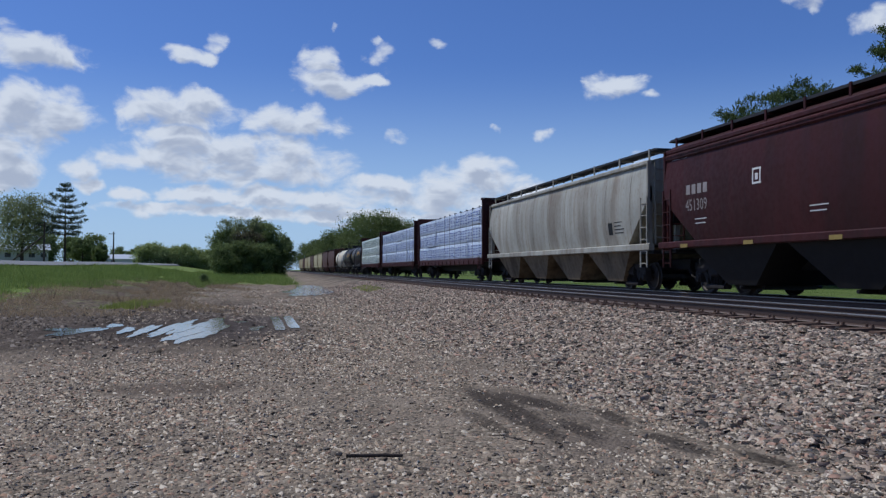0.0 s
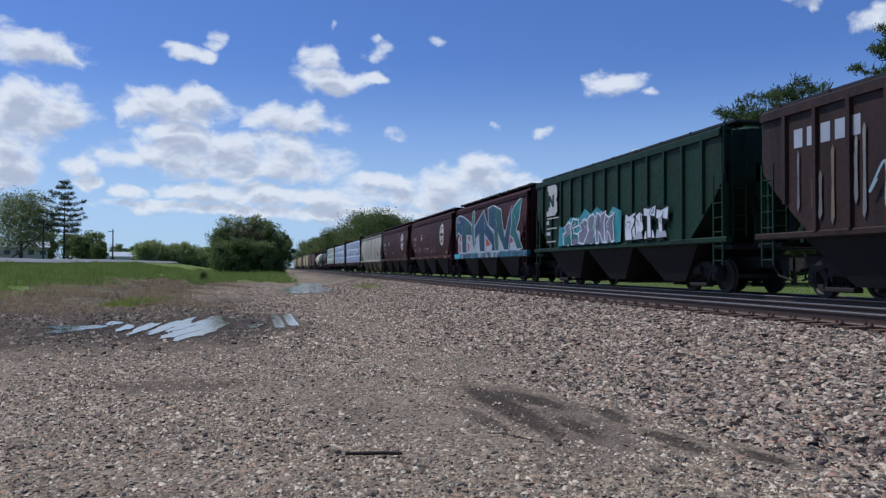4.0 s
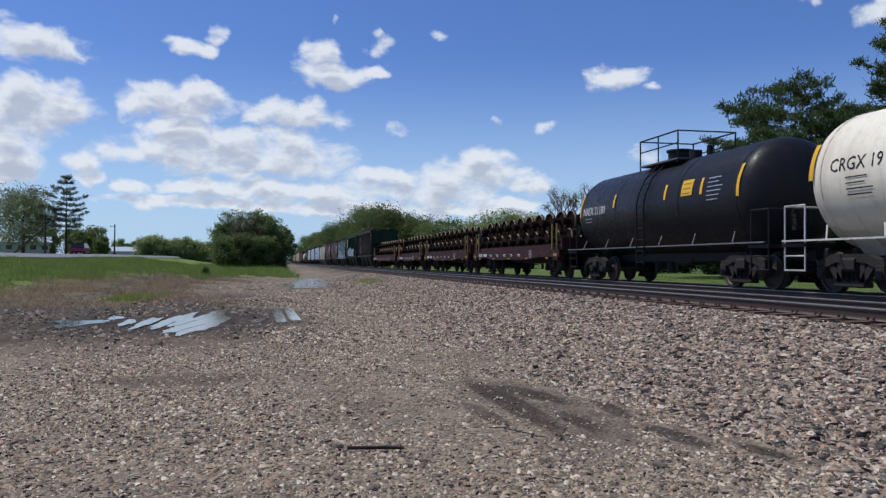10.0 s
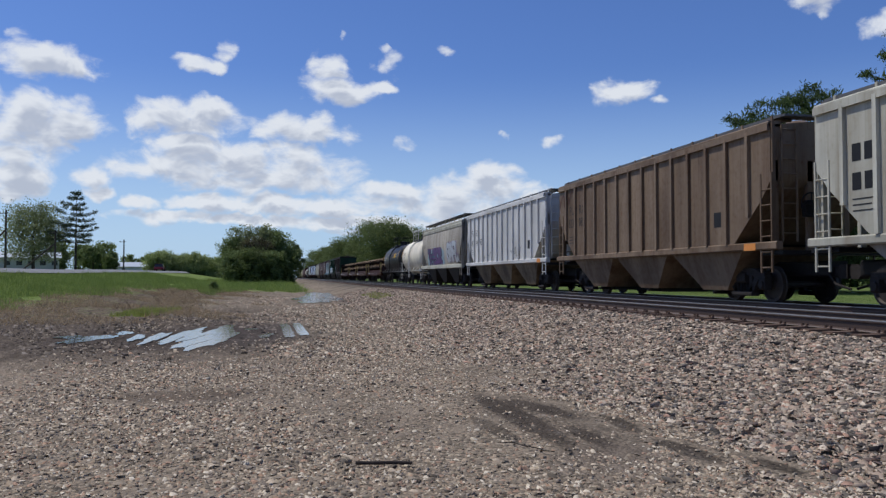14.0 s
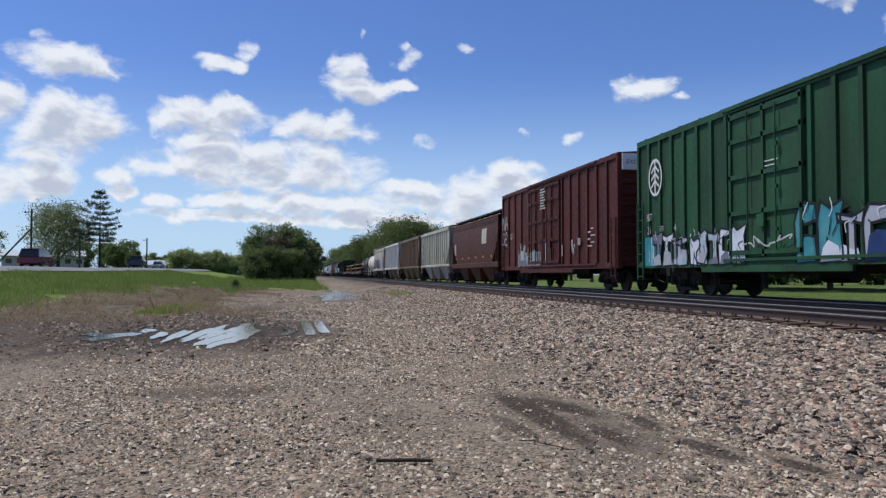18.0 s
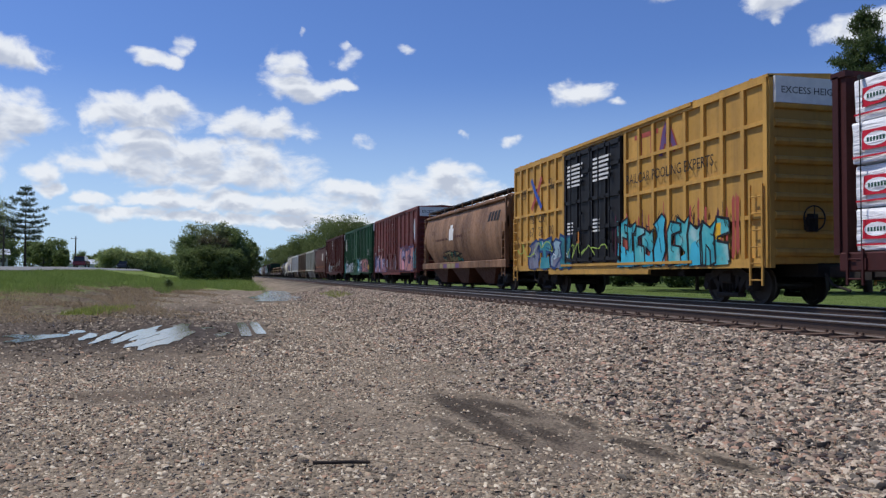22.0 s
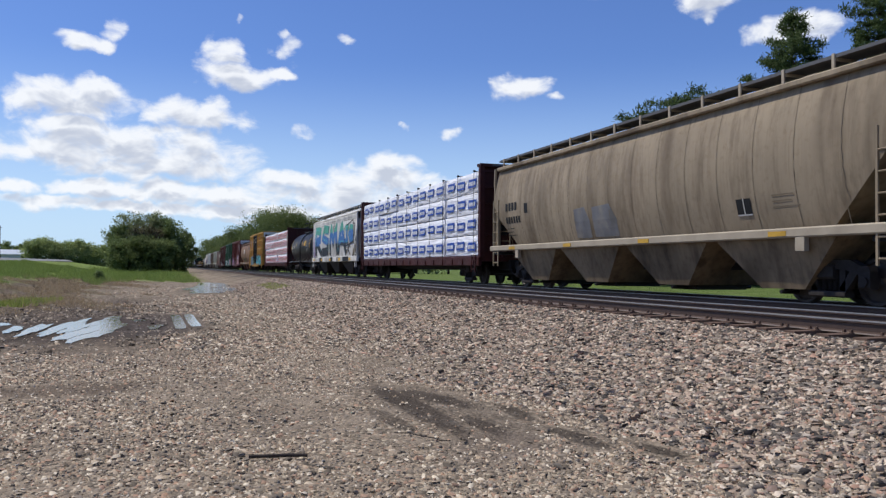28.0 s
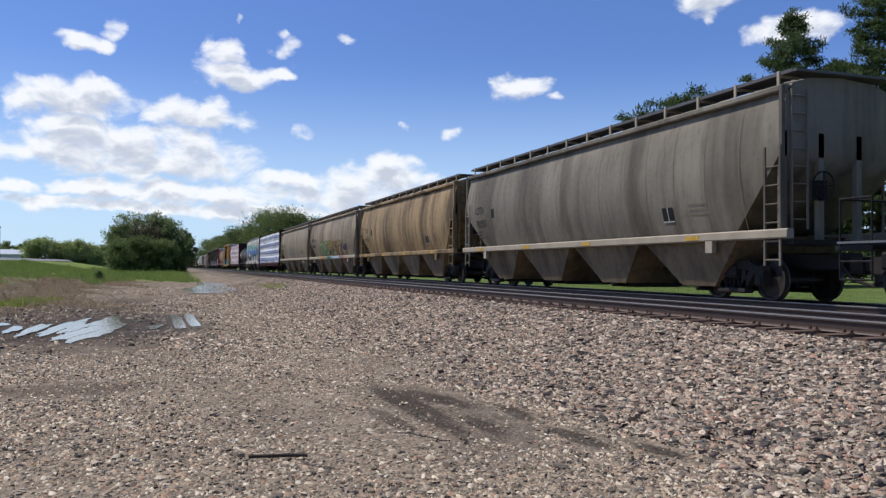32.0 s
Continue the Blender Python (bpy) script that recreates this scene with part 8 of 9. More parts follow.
        place(wheel_flat("red-brown flat car with yellow stakes", L), a, b, wheel_load("two layers of rusty wheelsets on the flat car", L))
    # black and white tank cars
    a, b = -114.2, -127.0
    L = span_of(a, b)
    car, w = tank_car("black tank car with yellow stripes", L, M_TANKBLACK)
    lettering(car, w, "NASX 21180", L / 2 - 1.75, 2.55, 0.42, M_WHITE, "car_number", 0.9)
    marks(car, w, SMALL(L / 2 - 2.0, 2.4, 2) + SMALL(-L / 2 + 3.0, 3.1, 6), M_CHROME, "stencil_bars", 0.012)
    place(car, a, b)
    a, b = -127.1, -138.4
    L = span_of(a, b)
    car, w = tank_car("white tank car with black lettering", L, M_TANKWHITE, 1.54, 2.60, False, M_WHITECAR)
    lettering(car, w, "CRGX 19", L / 2 - 1.9, 2.72, 0.4, M_BLACK, "reporting_mark", 0.95)
    marks(car, w, SMALL(L / 2 - 2.4, 2.55, 4), M_BLACK, "stencil_bars", 0.012)
    marks(car, w, [(L / 2 - 1.25, 2.6, 0.14, 0.8)], M_YELLOW, "yellow_stripe", 0.012)
    place(car, a, b)
    # beige hopper with two spray pieces
    a, b = -138.7, -152.9
    L = span_of(a, b)
    car, w = covered_hopper("dirty beige covered hopper car with purple and silver graffiti", L, M_BEIGE, 4.42, 1.62, 4.75, bulge=0.14, tuck=1.1, crown=1.3, trim=M_CREAM, seams=11, sill_h=0.26, sill=M_CREAM, fascia=0.34, top_board=0.42, posts=10, under=M_STEEL)
    shape_paint(car, w, L, [(2.3, 1.66), (8.9, 1.66), (9.0, 2.6), (8.0, 2.95), (6.5, 2.85), (5.5, 3.0), (4.2, 2.8), (3.2, 2.75), (2.5, 2.2)], M_HAZEBLUE, None, 0, 0.003, "spray_background")
    spray(car, w, "THEOR", L / 2 - 2.8, 1.68, 5.4, 1.22, M_VIOLET, M_BLACK, 0.40, 5, None, 0.07, 0.05, True, M_SEAGREEN)
    spray(car, w, "GAFL", L / 2 - 10.0, 1.75, 3.6, 1.4, M_CHROME, M_BLACK, 0.44, 6, M_LILAC, 0.05, 0.05, True, M_PALE)
    marks(car, w, SMALL(-L / 2 + 2.9, 3.0, 4), M_BLACK)
    lettering(car, w, "CBFX", L / 2 - 1.2, 3.05, 0.34, M_BLACK, "reporting_mark", 0.9)
    place(car, a, b)
    # ribbed hoppers
    for a, b, paint, und, txt, ink in ((-153.8, -168.6, M_SILVER, M_UNDER, "light grey ribbed covered hopper car", M_BLACK), (-169.6, -184.3, M_RUSTTAN, M_RUSTTAN, "rust-stained tan ribbed covered hopper car", M_BLACK), (-185.1, -199.4, M_CREAM, M_GREYCAR, "faded cream ribbed covered hopper car", M_BLACK)):
        L = span_of(a, b)
        car, w = covered_hopper(txt, L, paint, 4.45, 1.62, 4.6, ribs=14, bays=3, bulge=0.0, under=und, top_board=0.2, sill_h=0.2, board=M_GALV, posts=12)
        y = L / 2 - 1.55
        if paint is M_SILVER:
            for tx, dy, zz in (("FU", 0.0, 3.2), ("RX", -1.0, 3.2), ("82", 0.0, 2.62), ("14", -1.0, 2.62), ("98", -2.0, 2.62)):
                lettering(car, w, tx, y + dy, zz, 0.5, ink, "reporting_mark" if zz > 3 else "car_number", 0.95)
            for k in range(2):
                scribble(car, w, L / 2 - 4.6 - 5.4 * k, 1.75, 1.8, 0.5, M_BLACK, 78 + k, 9, 0.012)
        elif paint is M_RUSTTAN:
            lettering(car, w, "FU", y, 3.25, 0.5, ink, "reporting_mark")
            lettering(car, w, "RX", y - 1.05, 3.25, 0.5, ink, "reporting_mark")
            lettering(car, w, "823", y + 0.08, 2.75, 0.5, ink, "car_number", 0.8)
            lettering(car, w, "082", y - 1.05, 2.75, 0.5, ink, "car_number", 0.8)
            scribble(car, w, L / 2 - 0.6, 3.6, 1.4, 0.7, M_BROWN, 77, 9, 0.03)
        else:
            marks(car, w, [(y - 0.36 * i, 3.15, 0.26, 0.36) for i in (0, 1, 3, 4)] + [(y - 0.36 * i, 2.55, 0.26, 0.36) for i in (0, 1, 3, 4)], ink, "lettered_bars")
        marks(car, w, SMALL(y, 2.35, 3) + [(-L / 2 + 3.0, 2.1, 0.36, 0.4)], ink)
        part("reflector", Shape().box(-1.636, -1.63, -L / 2 + 1.0, -L / 2 + 1.5, 1.42, 1.6), M_ORANGE, car)
        place(car, a, b)
    # rusty brown hopper
    a, b = -200.1, -214.1
    L = span_of(a, b)
    car, w = covered_hopper("rusty brown covered hopper car with faded yellow patches", L, M_BROWN, 4.30, 1.55, 4.6, bulge=0.12, fascia=0.4, sill_h=0.34, board=M_GALV, top_board=0.34)
    marks(car, w, [(-L / 2 + 4.6, 2.75, 1.3, 0.95)], M_CREAM, "faded_emblem")
    marks(car, w, [(L / 2 - 1.2, 2.2, 0.55, 0.8)], M_CREAM, "faded_patch")
    marks(car, w, [(L / 2 - 3.0 - 1.7 * i, 2.05, 0.5, 0.3) for i in range(4)], M_BROWN, "stencil_bars")
    for i in range(6):
        marks(car, w, [(L / 2 - 1.6 - 2.2 * i, 1.85, 0.4, 0.12)], M_ORANGE, "reflector")
    place(car, a, b)
    # boxcars
    a, b = -214.9, -231.4
    L = span_of(a, b)
    car, w = boxcar("brown-red boxcar with worn white and grey graffiti", L, M_BOXBROWN, 5.25, 1.0, 0.6, 5.0, 2, ribs=(4, 6))
    spray(car, lambda z: 1.68, "NA", L / 2 - 0.45, 3.2, 1.3, 0.9, M_FADEDWHITE, M_BOXBROWN, 0.12, 70)
    spray(car, lambda z: 1.68, "SE", L / 2 - 0.45, 2.35, 1.1, 0.8, M_FADEDWHITE, M_BOXBROWN, 0.12, 71)
    lettering(car, w, "794", L / 2 - 1.0, 2.72, 0.42, M_WHITE, "car_number", 0.85)
    lettering(car, w, "621", L / 2 - 1.85, 2.72, 0.42, M_WHITE, "car_number", 0.85)
    marks(car, w, SMALL(L / 2 - 1.0, 2.55, 3) + SMALL(0.2, 4.5, 5), M_WHITE)
    foot = lambda z: 1.676
    streaks(car, foot, L, 3.4, 8.6, 1.15, 2.5, [M_PATCH, M_SMOKE, M_FADEDWHITE, M_HAZEBLUE], 80, 26)
    mural(car, foot, L, 4.0, 7.8, 1.2, 1.95, [M_PATCH, M_SMOKE, M_HAZEBLUE], M_FADEDWHITE, 81, 0.62, 0.018, 0.012, M_FADEDWHITE, 0.35)
    scribble(car, foot, L / 2 - 12.2, 1.5, 0.5, 0.9, M_FADEDWHITE, 82, 7, 0.02)
    for u, z, a_, h in ((9.6, 1.55, 0.12, 0.5), (10.9, 1.6, 0.14, 0.5), (13.0, 2.0, 0.34, 0.3)):
        marks(car, foot, [(L / 2 - u, z, a_, h)], M_DULLMARK, "stencil_box")
    marks(car, foot, [(L / 2 - 14.2 - 0.35 * (i % 2), 1.9 + 0.14 * i, 0.5 - 0.1 * (i % 3), 0.05) for i in range(6)], M_FADEDWHITE, "stencil_bars")
    marks(car, lambda z: 1.735, [(0.9, 3.9 + 0.13 * i, 0.8 - 0.1 * (i % 3), 0.06) for i in range(8)], M_FADEDWHITE, "door_stencil")
    part("placard", Shape().box(-1.72, -1.69, L / 2 - 4.9, L / 2 - 4.4, 1.5, 2.0), M_CHROME, car, "grey placard holder")
    part("yellow_mark", Shape().box(-1.69, -1.68, L / 2 - 5.7, L / 2 - 5.55, 1.5, 2.1), M_YELLOW, car)
    place(car, a, b)
    a, b = -232.6, -249.4
    L = span_of(a, b)
    car, w = boxcar("green boxcar with pale graffiti along its foot", L, M_BOXGREEN, 5.3, 0.98, 1.0, 3.3, 1, ribs=(7, 9))
    s = Shape()
    y, z = L / 2 - 1.7, 3.95
    ring = lambda r, q: (-1.69, y + 0.5 * r * math.cos(q), z + 0.62 * r * math.sin(q))
    s.loft([[ring(1, i * math.tau / 24) for i in range(24)], [ring(0.85, i * math.tau / 24) for i in range(24)]], caps=False)
    badge = part("oval_emblem", s, M_WHITE, car, "white oval emblem")
    marks(badge, lambda z: 1.69, [(y + 0.04, z - 0.6, 0.08, 1.15)], M_WHITE, "emblem_stroke")
    for k in range(3):
        for q in (-1, 1):
            p = Shape()
            ribbon(p, lambda z: 1.69, [(y + q * 0.26, z - 0.3 + 0.24 * k), (y, z - 0.1 + 0.24 * k)], 0.035, 0.004 + q * 0.001)
            part("emblem_stroke", p, M_WHITE, badge)
    foot = lambda z: 1.676
    lettering(car, foot, "IBT", L / 2 - 1.0, 2.55, 0.34, M_FADEDWHITE, "reporting_mark", 0.9)
    for tx, u in (("21", 1.05), ("10", 1.95), ("4", 3.0)):
        lettering(car, foot, tx, L / 2 - u, 2.12, 0.34, M_FADEDWHITE, "car_number", 0.9)
    shape_paint(car, foot, L, [(0.6, 1.05), (2.0, 1.05), (2.1, 2.0), (0.8, 2.0)], M_TEALFADE, None, 0, 0.003, "spray_background")
    mural(car, foot, L, 1.6, 7.0, 1.06, 2.25, [M_ICE, M_PALE, M_SMOKE, M_CHROME], M_BLACK, 90, 0.62, 0.028, 0.010, M_PALE, 0.35)
    streaks(car, foot, L, 1.0, 7.0, 1.06, 2.1, [M_PALE, M_HAZEBLUE, M_TEALFADE], 93, 16, 0.004)
    mural(car, foot, L, 9.4, 12.3, 1.06, 2.5, [M_NAVY, M_CHROME, M_PALE, M_TEALFADE], M_BLACK, 91, 0.72, 0.035, 0.010, M_PALE, 0.3)
    streaks(car, foot, L, 12.2, 16.6, 1.06, 2.5, [M_ROSE, M_BERRY, M_FADEDWHITE], 94, 26, 0.004)
    mural(car, foot, L, 12.4, 16.0, 1.1, 2.45, [M_BERRY, M_ROSE, M_SALMON], M_MAROONSPRAY, 92, 0.62, 0.022, 0.012, M_PALE, 0.25)
    scribble(car, lambda z: 1.74, 1.9, 1.35, 2.2, 0.5, M_FADEDWHITE, 192, 10, 0.02)
    marks(car, lambda z: 1.68, SMALL(1.0, 3.6, 3) + SMALL(-L / 2 + 2.2, 3.0, 4), M_WHITE)
    part("yellow_mark", Shape().box(-1.69, -1.68, -L / 2 + 1.5, -L / 2 + 2.0, 1.3, 1.7), M_DULLYELLOW, car)
    place(car, a, b)
    a, b = -250.5, -266.6
    L = span_of(a, b)
    car, w = boxcar("faded red boxcar with bright letter graffiti", L, M_BOXRED, 5.3, 0.98, 0.9, 4.0, 2, ribs=(4, 5))
    lettering(car, w, "SNC", L / 2 - 1.15, 2.85, 0.5, M_WHITE, "reporting_mark", 0.85)
    lettering(car, w, "120", L / 2 - 1.05, 2.15, 0.5, M_WHITE, "car_number", 0.85)
    lettering(car, w, "047", L / 2 - 2.2, 2.15, 0.5, M_WHITE, "car_number", 0.85)
    marks(car, lambda z: 1.675, SMALL(0.4, 4.6, 4), M_WHITE)
    foot = lambda z: 1.675
    mural(car, foot, L, 0.9, 6.4, 1.06, 2.5, [M_SUNSET, M_LILAC, M_SALMON, M_NAVY], M_NAVY, 100, 0.6, 0.028, 0.010, M_PALE, 0.35)
    for k, (yy, zz, ln) in enumerate(((L / 2 - 2.5, 2.65, 0.9), (L / 2 - 3.9, 2.75, 0.9), (L / 2 - 0.8, 2.4, 0.7))):
        scribble(car, foot, yy, zz, ln, 0.3, M_FADEDWHITE, 195 + k, 7, 0.02, 0.03)
    streaks(car, lambda z: 1.74, L, 6.6, 10.6, 1.2, 2.5, [M_OLDMIX, M_PATCH, M_ROSE, M_SMOKE], 101, 26)
    shape_paint(car, foot, L, [(11.0, 1.05), (16.4, 1.05), (16.4, 2.3), (15.6, 2.95), (14.4, 2.8), (13.4, 2.95), (12.2, 2.7), (11.3, 2.6)], M_MAROONSPRAY, None, 0, 0.003, "spray_background")
    mural(car, foot, L, 11.2, 15.8, 1.1, 2.9, [M_SALMON, M_SALMON, M_LILAC, M_PINK], M_NAVY, 102, 0.85, 0.045, 0.010, M_PALE, 0.2)
    shape_paint(car, foot, L, [(15.9, 1.25), (16.7, 1.25), (16.6, 2.6), (16.2, 2.7), (15.8, 2.3)], M_TEALFADE, None, 0, 0.008, "spray_background")
    scribble(car, foot, -L / 2 + 1.1, 3.0, 0.4, 1.6, M_PALE, 198, 11, 0.025, 0.03)
    place(car, a, b)
    # copper-brown hopper
    a, b = -267.6, -283.1
    L = span_of(a, b)
    car, w = covered_hopper("faded copper-brown covered hopper car with dark lettering", L, M_COPPER, 4.30, 1.52, 4.62, bulge=0.18, tuck=1.9, crown=1.5, seams=7, sill_h=0.36, board=M_WALK, top_board=0.36, under=M_BROWN)
    marks(car, w, [(L / 2 - 6.4, 2.75, 0.9, 0.62), (L / 2 - 6.6, 3.37, 0.5, 0.22)], M_WHITE, "white_emblem")
    marks(car, w, [(L / 2 - 3.3 - 0.36 * i, 2.78, 0.26, 0.12) for i in range(8)] + [(L / 2 - 7.7 - 0.36 * i, 2.85, 0.26, 0.12) for i in range(4)], M_BROWN, "lettered_bars")
    for i in range(4):
        yy = -L / 2 + 3.0 - 0.44 * i
        patch(car, w, [(yy, 3.35), (yy - 0.3, 3.35), (yy - 0.42, 3.8), (yy - 0.12, 3.8)], M_BLACK, 0.01, "lettered_bar")
    mural(car, w, L, 4.6, 8.6, 1.56, 2.2, [M_OLIVE, M_JUNGLE, M_SEAGREEN], M_BLACK, 110, 0.6, 0.03, 0.008, M_BLACK, 0.5)
    for k in range(5):
        marks(car, lambda z: 1.635, [(L / 2 - 4.6 - 0.85 * k, 1.2, 0.7, 0.24)], (M_OLIVE, M_VIOLET, M_OLIVE)[k % 3], "painted_sill", 0.006)
    lettering(car, w, "GPFX", L / 2 - 2.3, 3.2, 0.34, M_BROWN, "reporting_mark", 0.85)
    place(car, a, b)
    # yellow boxcar
    a, b = -283.9, -300.2
    L = span_of(a, b)
    car, w = boxcar("yellow excess-height boxcar with black doors and cyan graffiti", L, M_BOXYELLOW, 5.32, 0.98, 0.75, 4.4, 2, M_STEEL, (7, 8), True)
    s = Shape()
    y, z = L / 2 - 2.9, 4.02
    for q in (-1, 1):
        p = Shape()
        ribbon(p, lambda z: 1.68, [(y + q * 0.5, z + 0.55), (y + q * 0.06, z), (y, z - 0.04), (y - q * 0.5, z - 0.55)], 0.10, 0.008 + q * 0.004)
        part("crossed_arrow", p, M_REDSPRAY if q < 0 else M_LOGOBLUE, car)
    over = lambda z: 1.678
    for tx, u, zz, sz in (("next", 1.25, 4.15, 0.36), ("load", 1.25, 3.9, 0.36), ("any", 4.15, 4.3, 0.36), ("road", 4.15, 4.05, 0.36)):
        lettering(car, over, tx, L / 2 - u, zz, sz, M_BLACK, "slogan", 0.8)
    for tx, u, zz in (("TB", 2.15, 2.85), ("OX", 3.1, 2.85), ("67", 2.15, 2.35), ("28", 3.1, 2.35), ("00", 4.2, 2.35)):
        lettering(car, over, tx, L / 2 - u, zz, 0.5, M_BLACK, "reporting_mark" if zz > 2.5 else "car_number", 0.9)
    marks(car, w, [(-2.4, 4.2, 0.2, 0.75), (-2.4 + 0.25, 4.85, 0.7, 0.14), (-3.1, 4.2, 0.2, 0.75), (-3.1 + 0.25, 4.85, 0.7, 0.14)], M_REDSPRAY, "red_emblem")
    spray(car, w, "A", -3.6, 4.15, 0.9, 0.95, M_VIOLET, M_REDSPRAY, 0.2, 115)
    lettering(car, over, "RAILCAR POOLING EXPERTS", -1.75, 3.55, 0.42, M_BLACK, "slogan", 0.86)
    for q in (0, 1):
        marks(car, lambda z: 1.735, [(2.6 - q * 2.1, 4.6 - 0.14 * i, 1.3 - 0.1 * (i % 3), 0.07) for i in range(6)], M_WHITE, "door_stencil")
        marks(car, lambda z: 1.735, [(2.6 - q * 2.1, 2.6 - 0.12 * i, 0.5, 0.06) for i in range(4)], M_WHITE, "door_stencil")
    part("door_sticker", Shape().box(-1.75, -1.74, 1.6, 1.8, 1.9, 2.3), M_ORANGE, car)
    foot = lambda z: 1.675
    mural(car, foot, L, 2.3, 6.3, 1.06, 2.35, [M_SMOKE, M_HAZEBLUE, M_TEALFADE], M_NAVY, 120, 1.0, 0.05, 0.010, M_PALE, 0.25)
    scribble(car, foot, L / 2 - 1.0, 1.2, 3.6, 0.9, M_LIME, 122, 12, 0.02, 0.05)
    scribble(car, lambda z: 1.74, 2.5, 1.3, 3.2, 0.7, M_LIME, 125, 12, 0.02)
    streaks(car, foot, L, 9.4, 16.2, 1.2, 2.9, [M_MAROONSPRAY, M_REDSPRAY], 223, 34, 0.003)
    mural(car, foot, L, 9.8, 15.8, 1.06, 2.6, [M_LAGOON, M_LAGOON, M_CYAN], M_BLACK, 121, 0.6, 0.03, 0.012, M_BLACK, 0.3)
    part("yellow_label", Shape().box(-1.69, -1.68, -L / 2 + 2.0, -L / 2 + 2.7, 1.7, 2.1), M_YELLOW, car)
    place(car, a, b)
    # lumber with red prints
    a, b = -301.7, -321.6
    L = span_of(a, b)
    place(centerbeam("dark red centre-beam flat car with end bulkheads", L, M_BEAM, 4.78, 1.22), a, b,
          lumber_load("white wrapped lumber with red printed frames on the flat car", L, M_WRAP, 4, 5, "red", 1.26, 4.62, 130))
    # black tank car
    a, b = -322.4, -335.3
    L = span_of(a, b)
    car, w = tank_car("black tank car with yellow stripes and white lettering", L, M_TANKBLACK, 1.52, 2.58, mid=-0.9)
    lettering(car, w, "NASX 21070", L / 2 - 1.75, 2.55, 0.42, M_WHITE, "car_number", 0.9)
    marks(car, w, SMALL(L / 2 - 1.9, 2.3, 2) + SMALL(-L / 2 + 3.2, 2.7, 5), M_WHITE, "stencil_bars", 0.012)
    for k in range(2):
        scribble(car, w, L / 2 - 3.6, 1.85, 1.3, 0.8, M_DULLMARK, 140 + k, 14, 0.010)
    place(car, a, b)
    # white hopper under a long spray painting
    a, b = -335.8, -352.2
    L = span_of(a, b)
    car, w = covered_hopper("chalky white covered hopper car covered in green and blue graffiti", L, M_WHITECAR, 4.42, 1.55, 4.8, bulge=0.12, fascia=0.42, sill_h=0.36, board=M_GALV, top_board=0.44, posts=12, under=M_STEEL)
    for u, a_, zt in ((0.45, 0.9, 3.4),):
        shape_paint(car, w, L, [(u, 1.6), (u + a_, 1.6), (u + a_ * 0.9, 2.5), (u + a_ * 0.5, zt), (u + 0.1, zt - 0.5)], M_LILAC, None, 0, 0.003, "spray_background")
    spray(car, w, "RSMA", L / 2 - 1.5, 1.58, 12.4, 2.5, M_FADE, M_FADEDWHITE, 0.21, 150, None, 0.02, 0.03, False, M_LAGOON, 1)
    shape_paint(car, w, L, [(13.3, 3.5), (13.8, 3.7), (14.9, 3.8), (15.9, 4.0), (16.0, 3.75), (16.5, 3.7), (16.4, 3.0), (16.0, 2.6), (14.9, 2.35), (13.9, 2.3), (13.4, 2.8)], M_WHITECAR, M_BLACK, 0.04, 0.03, "spray_background")
    spray(car, w, "IG", L / 2 - 13.5, 2.42, 2.7, 1.25, M_FADE, M_FADEDWHITE, 0.34, 151, None, 0.03, 0.022, False, M_LAGOON, 0, None, 0.03)
    zig = Shape()
    ribbon(zig, w, [(L / 2 - 15.0, 1.62), (L / 2 - 14.7, 1.9), (L / 2 - 14.2, 2.0), (L / 2 - 14.9, 2.25), (L / 2 - 15.2, 2.2)], 0.045, 0.03)
    part("sprayed_accent", zig, M_BLACK, car)
    for yy in (L / 2 - 5.4, L / 2 - 7.2, L / 2 - 9.2):
        accent = Shape()
        ribbon(accent, w, [(yy, 3.85), (yy - 0.22, 3.45), (yy - 0.5, 3.9)], 0.04, 0.04)
        part("sprayed_accent", accent, M_BLACK, car)
    lettering(car, lambda z: w(z) + 0.04, "AEX", L / 2 - 1.75, 2.6, 0.4, M_BLACK, "reporting_mark", 0.9)
    lettering(car, lambda z: w(z) + 0.04, "7385", L / 2 - 1.6, 2.12, 0.4, M_BLACK, "car_number", 0.9)
    for k in range(6):
        marks(car, lambda z: 1.635, [(L / 2 - 1.4 - 2.3 * k, 1.2, 0.9 + 0.5 * (k % 3), 0.33)], M_BLACK if k % 2 else M_GREYCAR, "painted_sill", 0.006)
    for i in range(5):
        y2 = L / 2 - 1.2 - i * (L - 3.4) / 4
        part("reflector", Shape().box(-1.645, -1.63, y2 - 0.25, y2 + 0.25, 1.26, 1.44), M_YELLOW, car)
    marks(car, w, SMALL(-L / 2 + 3.4, 2.6, 7), M_BLACK)
    place(car, a, b)
    # lumber with blue prints
    a, b = -353.0, -372.8
    L = span_of(a, b)
    place(centerbeam("dark red centre-beam flat car with end bulkheads", L, M_BEAM, 4.85, 1.22), a, b,
          lumber_load("white wrapped lumber with blue printed panels on the flat car", L, M_WRAP, 4, 5, "blue", 1.26, 4.68, 160))
    # long hoppers of the tail
    for a, b, paint, txt in ((-373.6, -391.1, M_DRAB, "dented dirty beige long covered hopper car"), (-391.7, -409.1, M_DRAB, "dirty beige long covered hopper car with small bright graffiti"), (-409.9, -427.2, M_TAN, "streaked tan long covered hopper car"), (-428.0, -445.7, M_ASHBROWN, "weathered grey long covered hopper car")):
        L = span_of(a, b)
